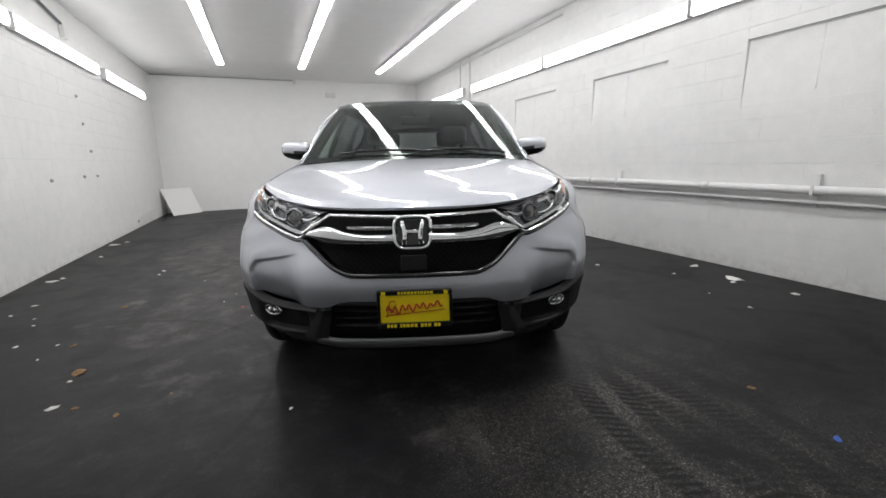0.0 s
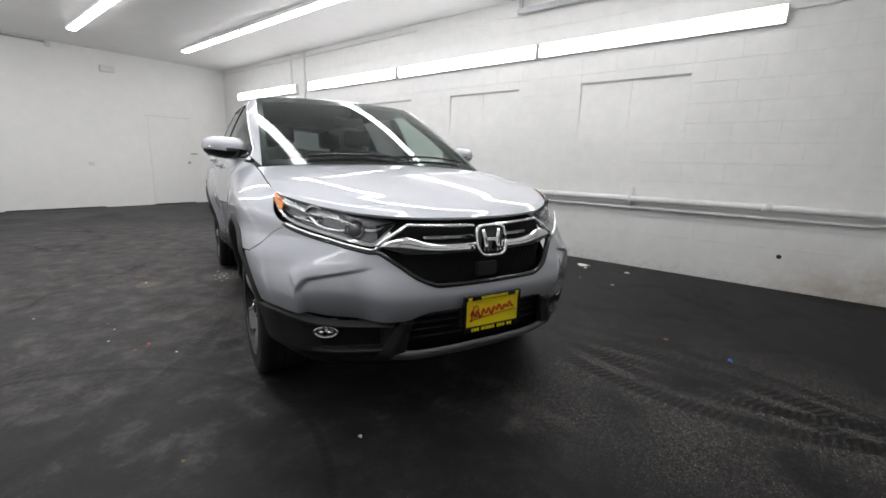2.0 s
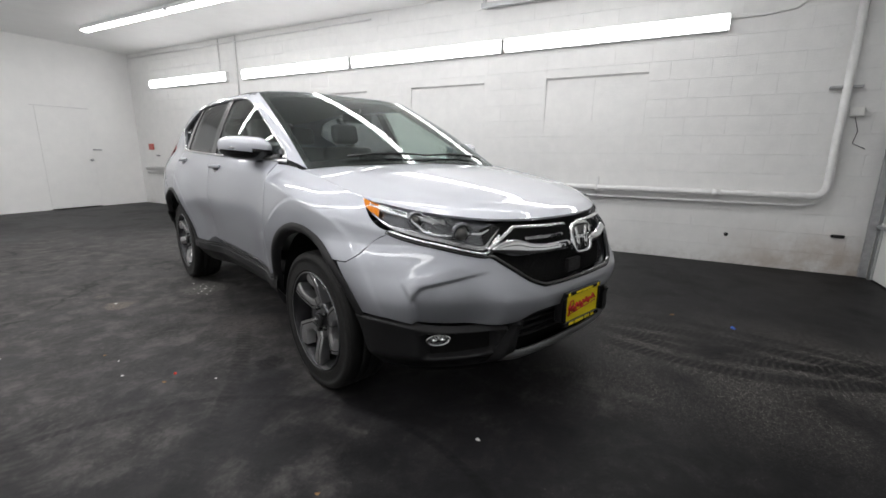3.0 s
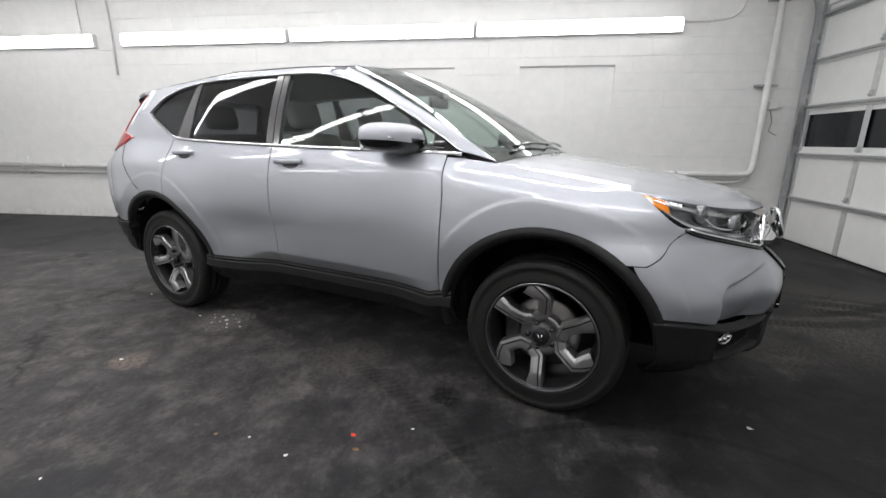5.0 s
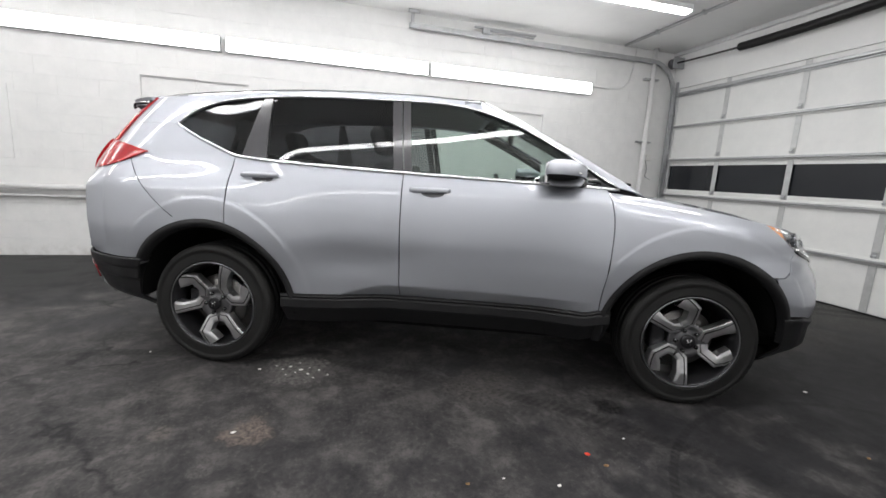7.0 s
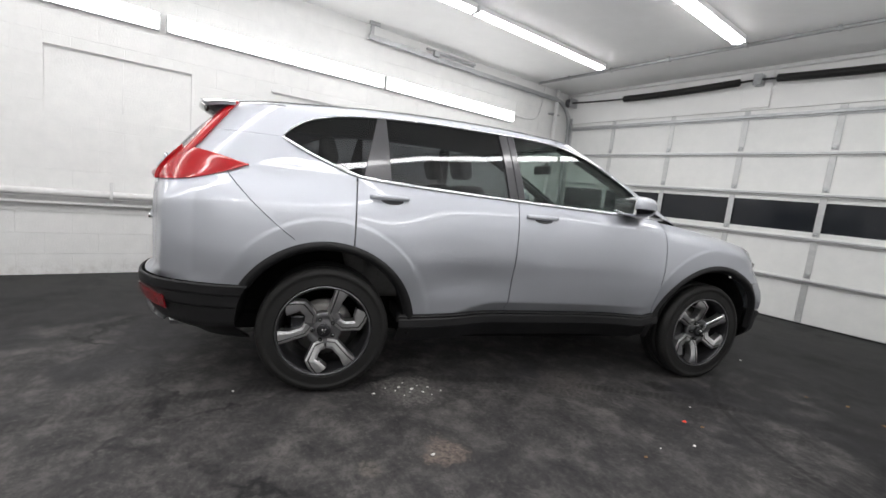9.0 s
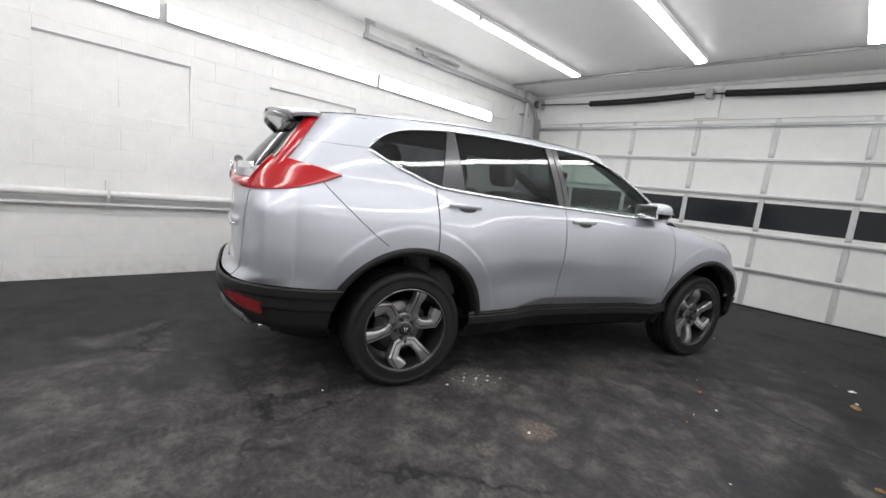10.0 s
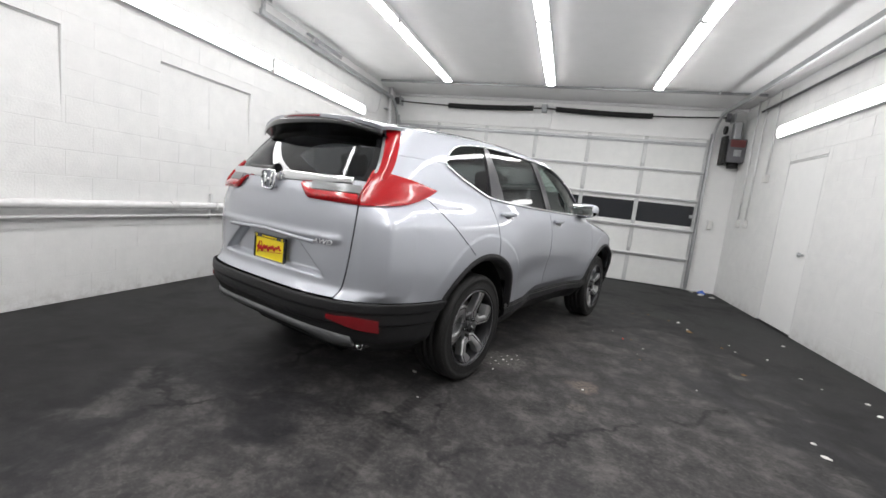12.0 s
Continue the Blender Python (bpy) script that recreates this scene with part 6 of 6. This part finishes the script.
# ---- rear end ----
rb = new("rear_bumper")
rb.parent = car
tg = new("tailgate")
tg.parent = car
outr = lambda c: Vector((-1, c.y * 0.6, 0))
for flip in (1, -1):
    def rbump(u, v):
        z = lerp(0.47, 0.604, v)
        xa = XR - math.sqrt(max(0.0004, (ARCH_IN + 0.01) ** 2 - (z - ZW) ** 2))
        q = lerp(0, q_of_tail(xa, z), u)
        return tail_pt(q, z, 0.010 + 0.008 * smooth01((v - 0.55) / 0.06) * (1 - smooth01((v - 0.96) / 0.04)) - 0.012 * (1 - smooth01(v / 0.1)))
    sheet("bumper_skin", grid(rbump, 50, 26, flip, outr), M_CLAD, rb, "black plastic bumper", 0.008)
    def rlow(u, v):
        z = lerp(0.255, 0.472, v)
        xa = XR - math.sqrt(max(0.0004, (ARCH_IN + 0.01) ** 2 - (z - ZW) ** 2))
        q = lerp(0, q_of_tail(xa, z), u)
        return tail_pt(q, z, 0.0 - 0.11 * (1 - smooth01((z - 0.24) / 0.15)))
    sheet("bumper_lower", grid(rlow, 50, 14, flip, outr), M_CLAD, rb, "black plastic lower bumper", 0.008)
    def refl(u, v):
        q = lerp(36, 53, u)
        zm = lerp(0.518, 0.474, u)
        return tail_pt(q, zm + lerp(-0.032, 0.036, v) * (0.35 + 0.65 * smooth01(u / 0.6)), 0.018)
    sheet("reflector", grid(refl, 14, 4, flip, outr), M_REDREFL, rb, "red rear reflector", 0.008)
    # corner skin between quarter and tailgate already belongs to the quarter panel; tailgate half:
    def gate(u, v):
        z = lerp(0.612, 1.215, v)
        q = lerp(0, seam_q(z) - 0.25, u)
        y = tail_pt(q, z).y
        rec = smooth01((0.27 + 1.25 * (0.885 - z) - y) / 0.022) * smooth01((z - 0.69) / 0.035) * smooth01((0.885 - z) / 0.010)
        fold = 0.010 * math.exp(-(((z - 0.905) / 0.02) ** 2)) * smooth01((0.60 - y) / 0.05)
        return tail_pt(q, z, fold - 0.045 * rec)
    sheet("tailgate_skin", grid(gate, 100, 110, flip, outr), M_PAINT, tg, "", 0.006)
    def gglass(u, v):
        z = lerp(1.222, 1.535, v)
        return tail_pt(lerp(0, seam_q(z) - 2.6, u), z, -0.006)
    gg = sheet("rear_window", grid(gglass, 24, 12, flip, outr), M_PRIVACY, tg, "dark tinted rear window", 0.004)
    gg.visible_shadow = False
    def gframe(u, v):
        z = lerp(1.216, 1.54, v)
        return tail_pt(lerp(seam_q(z) - 2.7, seam_q(z) + 1.0, u), z, -0.003)
    sheet("window_frame", grid(gframe, 6, 12, flip, outr), M_GLOSSBLACK, tg, "gloss black window frame", 0.02)
    # chrome bar across the tailgate, dipping to the badge
    cb = [tail_pt(q, 1.208 - 0.012 * smooth01((9 - q) / 6), 0.012) for q in [lerp(3.0, 40.0, k / 24) for k in range(25)]]
    part("chrome_bar", ribbon(cb, [0.058 - 0.012 * k / 24 for k in range(25)], 0.014, flip, 6), M_CHROME, tg, "chrome bar", True)
    # tail lamp: outer L on the corner, inner wedge on the tailgate
    tl = new("tail_lamp")
    tl.parent = car
    t_lo = curve((34, 1.095), (41, 1.094), (48, 1.100), (57, 1.116), (65, 1.150), (70.5, 1.184), (73.8, 1.209))
    t_hi = curve((34, 1.205), (40, 1.245), (46, 1.272), (51, 1.272), (57, 1.262), (65, 1.242), (70.5, 1.223), (73.8, 1.212))
    def outer(u, v):
        z0 = 1.15
        q = lerp(41.0, 73.7, u)
        q = lerp(q, seam_q(lerp(t_lo(q), t_hi(q), v)) + 0.5, (1 - u) ** 3)
        return tail_pt(q, lerp(t_lo(q), t_hi(q), v), 0.008 + 0.011 * math.sin(math.pi * v) ** 0.6 * (1 - u * 0.7))
    sheet("outer_lens", grid(outer, 40, 16, flip, outr), M_REDLENS, tl, "red lens", 0.012)
    def upright(u, v):
        z = lerp(1.235, 1.545, v)
        qa = seam_q(z) + 1.2 + 0.2 * v
        qb = qa + 4.8 + 3.0 * v + 1.2 * (1 - v / 0.15) ** 2 * (1 if v < 0.15 else 0)
        return tail_pt(lerp(qa, qb, u), z, 0.010 + 0.006 * math.sin(math.pi * u))
    sheet("upright_lens", grid(upright, 8, 20, flip, outr), M_REDLENS, tl, "red upright lens", 0.012)
    def up_strip(u, v):
        z = lerp(1.225, 1.543, v)
        return tail_pt(seam_q(z) + lerp(0.1, 1.15 + 0.2 * v, u), z, 0.010)
    sheet("upright_strip", grid(up_strip, 4, 16, flip, outr), M_SATIN, tl, "clear silver strip", 0.012)
    iq = curve((18.5, 1.172), (20.0, 1.135), (22.5, 1.100), (37, 1.095))
    def inner(u, v):
        q = lerp(19.0, seam_q(1.13) - 0.5, u)
        return tail_pt(q, lerp(iq(q), lerp(1.184, 1.148, smooth01(u / 0.25)), v), 0.010 + 0.014 * math.sin(math.pi * v))
    sheet("inner_lens", grid(inner, 20, 8, flip, outr), M_REDLENS, tg, "red lens", 0.012)
    def clear(u, v):
        q = lerp(23.6, seam_q(1.17) - 0.8, u)
        return tail_pt(q, lerp(1.152, 1.192, v), 0.012)
    sheet("reversing_lens", grid(clear, 14, 4, flip, outr), M_SATIN, tg, "clear silver lens", 0.01)
    ln = [tail_pt(lerp(68, 88, t), lerp(1.165, 0.86, t), 0.0015) for t in [k / 10 for k in range(11)]]
    part("shut_line", ribbon(ln, 0.004, 0.003, flip, 3, lambda p: Vector((1, 0, 0.6))), M_UNDER, car, "", True)
    # exhaust tip
    b = bmesh.new()
    add_lathe(b, [(0.026, -0.10), (0.026, 0.0), (0.028, 0.004), (0.023, 0.004), (0.021, -0.09)], 20, Matrix.Translation((-2.12, flip * 0.66, 0.345)) @ Matrix.Rotation(radians(90), 4, "Z"), False, False)
    part("exhaust_tip", b, M_CHROME, car, "chrome exhaust tip", True)


def rskid(u, v):
    t = 2 * u - 1
    q = abs(t) * 43
    z = 0.014 + lerp(0.378 - 0.030 * smooth01((abs(t) - 0.55) / 0.25) * (1 - 0.4 * smooth01((abs(t) - 0.85) / 0.15)), 0.432, v) - 0.035 * abs(t) ** 3
    p = tail_pt(q, z, 0.004 + 0.016 * math.sin(math.pi * v))
    return Vector((p.x, p.y * (1 if t >= 0 else -1), z))


sheet("skid_strip", grid(rskid, 40, 8, 1, lambda c: Vector((-1, 0, 0))), M_SATIN, rb, "satin silver skid strip", 0.02)
badge(tg, -2.290, 1.172, 0.125, 0.105, -1, 0.0)
number_plate("rear_plate", Matrix.Translation((-2.262, 0, 0.765)) @ Matrix.Rotation(math.pi, 4, "Z"), tg)
# grip moulding over the plate
gm = [tail_pt(abs(q), 0.890 - 0.018 * abs(q) / 26, 0.004) for q in range(-25, 26, 2)]
gm = [Vector((p.x, p.y * (1 if q >= 0 else -1), p.z)) for p, q in zip(gm, range(-25, 26, 2))]
part("grip_moulding", ribbon(gm, 0.022, 0.020, 1, 6), M_PAINT, tg, "", True)


# spoiler over the rear window
def spoiler(u, v):
    k = 2 * u - 1
    e = abs(k)
    x0 = -1.86 - 0.03 * (1 - e**2)
    x1 = -2.12 + 0.12 * e**2.5
    x = lerp(x0, x1, v)
    y = k * (0.595 - 0.03 * v)
    zr = roof_mid(-1.88) + 0.004 - 0.055 * e**3
    z = zr - 0.006 * v - 0.012 * v**3
    return Vector((x, y, z))


def spoiler_low(u, v):
    p = spoiler(u, lerp(0.25, 1.0, v))
    return p - Vector((0, 0, lerp(0.110, 0.030, v)))


sp = new("spoiler")
sp.parent = tg
sheet("spoiler_top", grid(spoiler, 36, 10, 1, lambda c: Vector((0, 0, 1))), M_PAINT, sp, "", 0.018)
part("spoiler_underside", grid(spoiler_low, 36, 8, 1, lambda c: Vector((0, 0, -1))), M_GLOSSBLACK, sp, "gloss black underside", True)
lipv = [spoiler(k / 36, 1.0) + Vector((0.0, 0, -0.036)) for k in range(37)]
part("spoiler_edge", ribbon(lipv, 0.036, 0.014, 1, 5), M_GLOSSBLACK, sp, "gloss black rear edge", True)
part("brake_light", ribbon([spoiler(k / 20, 0.96) + Vector((-0.012, 0, -0.012)) for k in range(7, 14)], 0.012, 0.01, 1, 4), M_REDREFL, sp, "red brake light", True)
# wiper on the rear window
part("rear_wiper", tube([tail_pt(abs(q), 1.235 + 0.0005 * abs(q), 0.03) * 1.0 if q >= 0 else Vector((tail_pt(-q, 1.238, 0.03).x, -tail_pt(-q, 1.238, 0.03).y, 1.242 - 0.0 * q)) for q in range(-2, 20, 3)], [0.028, 0.02, 0.015, 0.013, 0.012, 0.010, 0.009, 0.007], 8), M_GLOSSBLACK, tg, "black rear wiper")

# lettering on the tailgate
txt = bpy.data.curves.new("lettering", "FONT")
txt.body, txt.size, txt.extrude, txt.align_x, txt.align_y = "AWD", 0.036, 0.004, "CENTER", "CENTER"
txt.shear = 0.3
tmp = new("lettering", txt)
me = bpy.data.meshes.new_from_object(tmp.evaluated_get(bpy.context.evaluated_depsgraph_get()))
bpy.data.objects.remove(tmp)
me.materials.append(M_CHROME)
lt = new("lettering", me)
lt.parent = tg
p = tail_pt(28.6, 0.884, 0.008)
lt.matrix_basis = Matrix.Translation((p.x, -p.y, p.z)) @ Matrix.Rotation(radians(180 + 7), 4, "Z") @ Matrix.Rotation(radians(90), 4, "Z") @ Matrix.Rotation(radians(90), 4, "X") @ Matrix.Diagonal((1.5, 1, 1, 1))
tagged(lt, "chrome lettering")

# ---- wheels ----
def wheel(flip, x, phase):
    w = new("wheel")
    w.parent = car
    w.matrix_basis = Matrix.Translation((x, flip * 0.776, 0.355)) @ (Matrix.Identity(4) if flip > 0 else Matrix.Rotation(math.pi, 4, "Z"))
    ty = [(0.246, -0.108), (0.264, -0.116), (0.300, -0.119), (0.335, -0.117), (0.352, -0.108), (0.3615, -0.09), (0.3625, -0.052), (0.355, -0.050), (0.355, -0.044), (0.3632, -0.042), (0.3635, -0.004), (0.356, -0.003), (0.356, 0.003), (0.3635, 0.004), (0.3632, 0.042), (0.355, 0.044), (0.355, 0.050), (0.3625, 0.052), (0.3615, 0.09), (0.352, 0.108), (0.335, 0.117), (0.318, 0.1195), (0.316, 0.117), (0.300, 0.119), (0.262, 0.116), (0.258, 0.117), (0.253, 0.112), (0.246, 0.108)]
    b = bmesh.new()
    ty = [(0.2505 + (r_ - 0.246) * 0.890, y_) for r_, y_ in ty]
    add_lathe(b, ty, 72, None, True)
    bmesh.ops.recalc_face_normals(b, faces=b.faces)
    t = part("tyre", b, M_TYRE, w, "black tyre", True)
    lug = bmesh.new()
    for k in range(60):
        a = 2 * math.pi * k / 60
        for s in (-1, 1):
            m = Matrix.Rotation(a, 4, "Y") @ Matrix.Translation((0.3405, s * 0.096, 0))
            bb = box(-0.004, 0.004, -0.014, 0.014, -0.012, 0.012)
            absorb(lug, bb, m)
    tagged(part("tread", lug, M_TYRE, t), kind="stuff")
    r = new("rim")
    r.parent = w
    r.scale = (1.045, 1, 1.045)
    b = bmesh.new()
    add_lathe(b, [(0.241, 0.108), (0.243, 0.114), (0.238, 0.117), (0.231, 0.113), (0.226, 0.090), (0.214, 0.05), (0.208, -0.09), (0.236, -0.108)], 64, None, False, False)
    part("barrel", b, M_ALLOYDARK, r, "dark barrel", True)
    b = bmesh.new()
    add_lathe(b, [(0.2425, 0.113), (0.2405, 0.1172), (0.236, 0.1165), (0.232, 0.110)], 64, None, False, False)
    part("lip", b, M_ALLOYMID, r, "machined rim lip", True)
    # three wide openings, each between a straight and a kinked spoke; a dark groove follows their edge
    def polar(rr, dg):
        return Vector((rr * math.cos(radians(dg)), rr * math.sin(radians(dg))))

    def height(rr):
        return 0.076 + 0.032 * smooth01((rr - 0.05) / 0.15)

    straight = [(0.070, 52), (0.094, 27), (0.130, 26), (0.170, 25.5), (0.205, 25), (0.240, 24.5)]
    kinked = [(0.070, -52), (0.094, -27), (0.130, -27), (0.178, -27.5), (0.205, -36), (0.240, -46)]
    across = [(-0.0035, 0.055), (-0.003, 0.006), (0.0, 0.001), (0.0105, 0.0), (0.0115, 0.007), (0.0155, 0.007), (0.0165, 0.0), (0.036, 0.001), (0.049, 0.006), (0.0515, 0.055)]
    for k in range(6):
        a0 = phase + 120 * (k // 2)
        ks, sg = ((straight, 1), (kinked, -1))[k % 2]
        mid_ = [polar(rr, a0 + dg) for rr, dg in ks]
        b = bmesh.new()
        cols = []
        for i, p in enumerate(mid_):
            d0 = (p - mid_[max(i - 1, 0)]).normalized() if i else (mid_[1] - p).normalized()
            d1 = (mid_[min(i + 1, len(mid_) - 1)] - p).normalized() if i < len(mid_) - 1 else d0
            t_ = (d0 + d1).normalized()
            n_ = Vector((-t_.y, t_.x)) * sg / max(0.6, t_.dot(d0))
            row = []
            flare = 1 + 0.45 * smooth01((p.length - 0.165) / 0.07)
            for off, drop in across:
                e = p + n_ * (off * (flare if off > 0.017 else 1) - 0.013)
                if e.length > 0.2415:
                    e = e * (0.2415 / e.length)
                row.append(b.verts.new((e.x, height(e.length) - drop, e.y)))
            cols.append(row)
        for i in range(len(cols) - 1):
            for jx in range(len(across) - 1):
                f = b.faces.new((cols[i][jx], cols[i][jx + 1], cols[i + 1][jx + 1], cols[i + 1][jx]))
                f.material_index = 2 if jx in (3, 4, 5) else 1 if jx in (0, 8) else 0
        bmesh.ops.recalc_face_normals(b, faces=b.faces)
        part("spoke", b, [M_ALLOYFACE, M_ALLOY, M_ALLOYDARK], r, "grey machined spoke with a dark groove")
    for k in range(5):
        a = 2 * math.pi * k / 5 + 1.2
        b = bmesh.new()
        add_lathe(b, [(0.011, 0.06), (0.011, 0.086), (0.008, 0.091), (0.001, 0.092)], 8, Matrix.Translation((0.057 * math.cos(a), 0, 0.057 * math.sin(a))))
        part("wheel_nut", b, M_GLOSSBLACK, r, "black nut", True)
    b = bmesh.new()
    add_lathe(b, [(0.094, 0.03), (0.094, 0.074), (0.088, 0.080), (0.066, 0.072), (0.048, 0.070), (0.040, 0.074)], 48)
    part("hub", b, M_ALLOYMID, r, "grey dished hub", True)
    b = bmesh.new()
    add_lathe(b, [(0.036, 0.085), (0.035, 0.098), (0.030, 0.101), (0.001, 0.102)], 32)
    cap = part("centre_cap", b, M_ALLOYDARK, r, "dark centre cap", True)
    b = bmesh.new()
    for s in (-1, 1):
        add_tube(b, [(s * 0.007, 0.103, -0.014), (s * 0.005, 0.103, 0), (s * 0.009, 0.103, 0.014)], 0.003, 6)
    add_tube(b, [(-0.006, 0.103, 0), (0.006, 0.103, 0)], 0.002, 6)
    part("cap_mark", b, M_CHROME, cap)
    b = bmesh.new()
    add_lathe(b, [(0.06, 0.02), (0.158, 0.022), (0.160, 0.016), (0.160, 0.002), (0.158, -0.004), (0.06, -0.004)], 40)
    part("brake_disc", b, M_STEEL, w, "steel brake disc", True)
    b = bmesh.new()
    add_box(b, 0.10, 0.18, -0.02, 0.05, -0.07, 0.07, 0.012, 2)
    part("caliper", b, M_ALLOYDARK, w)


wheel(-1, XF, 124)
wheel(-1, XR, 81)
wheel(1, XF, 40)
wheel(1, XR, 10)

# ---- inside and underneath ----
und = new("underbody")
und.parent = car
b = bmesh.new()
add_box(b, -2.05, 2.05, -0.44, 0.44, 0.215, 0.33, 0.02)
add_box(b, -0.86, 0.86, -0.62, 0.62, 0.225, 0.36, 0.02)
part("floor_pan", b, M_UNDER, und)
for flip in (1, -1):
    def inner_side(u, v):
        x = lerp(-0.87, 0.86, u)
        return side_pt(x, lerp(0.33, 1.13, v), -0.045)
    part("inner_side", grid(inner_side, 16, 8, flip, lambda c: Vector((0, c.y, 0))), M_TRIMGREY, und, "", True)
    def inner_q(u, v):
        return rear_pt(lerp(0.15, 0.62, u), lerp(0.62, 1.20, v), -0.05)
    part("inner_quarter", grid(inner_q, 12, 6, flip), M_TRIMGREY, und, "", True)
part("bulkhead", box(0.88, 0.91, -0.74, 0.74, 0.3, 1.07), M_UNDER, und)
part("load_floor", box(-2.15, -0.9, -0.62, 0.62, 0.80, 0.83), M_TRIMGREY, und)
part("tunnel", box(-0.9, 0.88, -0.72, 0.72, 0.36, 0.42), M_TRIMGREY, und)
b = bmesh.new()
add_box(b, 0.52, 1.0, -0.72, 0.72, 0.78, 1.09, 0.05, 3)
add_box(b, 0.50, 0.72, 0.16, 0.58, 1.06, 1.135, 0.03, 3)
part("dashboard", b, M_TRIMGREY, und, "dark dashboard")
part("screen", box(0.545, 0.56, -0.12, 0.10, 1.04, 1.17, 0.006), M_GLOSSBLACK, und, "black display")
b = bmesh.new()
ring = [Vector((0.0, 0.185 * math.cos(t), 0.185 * math.sin(t))) for t in [2 * math.pi * k / 32 for k in range(33)]]
m = Matrix.Translation((0.36, 0.37, 1.02)) @ Matrix.Rotation(radians(-24), 4, "Y")
add_tube(b, [m @ p for p in ring], 0.016, 8, False)
add_tube(b, [m @ Vector((0, -0.18, 0)), m @ Vector((0.03, 0, 0)), m @ Vector((0, 0.18, 0))], 0.018, 8)
add_tube(b, [m @ Vector((0.03, 0, 0)), m @ Vector((0, 0, -0.18))], 0.02, 8)
add_tube(b, [m @ Vector((0.0, 0, 0)), m @ Vector((0.25, 0, -0.02))], 0.04, 8)
part("steering_wheel", b, M_TRIMGREY, und, "black steering wheel", True)


def seat(x, y, wid):
    s = new("seat")
    s.parent = car
    s.matrix_basis = Matrix.Translation((x, y, 0.42))
    part("cushion", box(-0.25, 0.27, -wid, wid, 0.06, 0.26, 0.06, 4), M_SEAT, s, "grey cloth cushion", True)
    b = box(-0.07, 0.07, -wid, wid, 0.0, 0.64, 0.06, 4)
    tilt = Matrix.Translation((-0.27, 0, 0.20)) @ Matrix.Rotation(radians(-17), 4, "Y")
    bmesh.ops.transform(b, matrix=tilt, verts=b.verts)
    part("backrest", b, M_SEAT, s, "grey cloth backrest", True)
    n_ = 1 if wid < 0.3 else 2
    for k in range(n_):
        yy = 0 if n_ == 1 else (k - 0.5) * 0.7
        b = box(-0.05, 0.05, -0.13 + yy, 0.13 + yy, 0.68, 0.86, 0.045, 4)
        bmesh.ops.transform(b, matrix=tilt, verts=b.verts)
        part("headrest", b, M_SEAT, s, "grey headrest", True)


seat(0.02, 0.37, 0.25)
seat(0.02, -0.37, 0.25)
seat(-0.86, 0.0, 0.62)
rv = tube([(0.40, 0.0, 1.50), (0.38, 0, 1.46)], 0.012, 6)
add_box(rv, 0.345, 0.375, -0.12, 0.12, 1.40, 1.47, 0.012, 2)
part("rear_view_mirror", rv, M_TRIMGREY, und, "black inside mirror")


# ---- blockwork, laid last ----
lay_blocks(wall_e, XW, 1, YD, YB, [(b, a, WZ0, WZ1) for a, b in WIN], 300, (-5.6, 2.6, 2.45))
lay_blocks(wall_w, XL, -1, YD, YB, [DOOR_W[:2] + DOOR_W[2:]], 300, (-5.0, 3.0, 2.4))
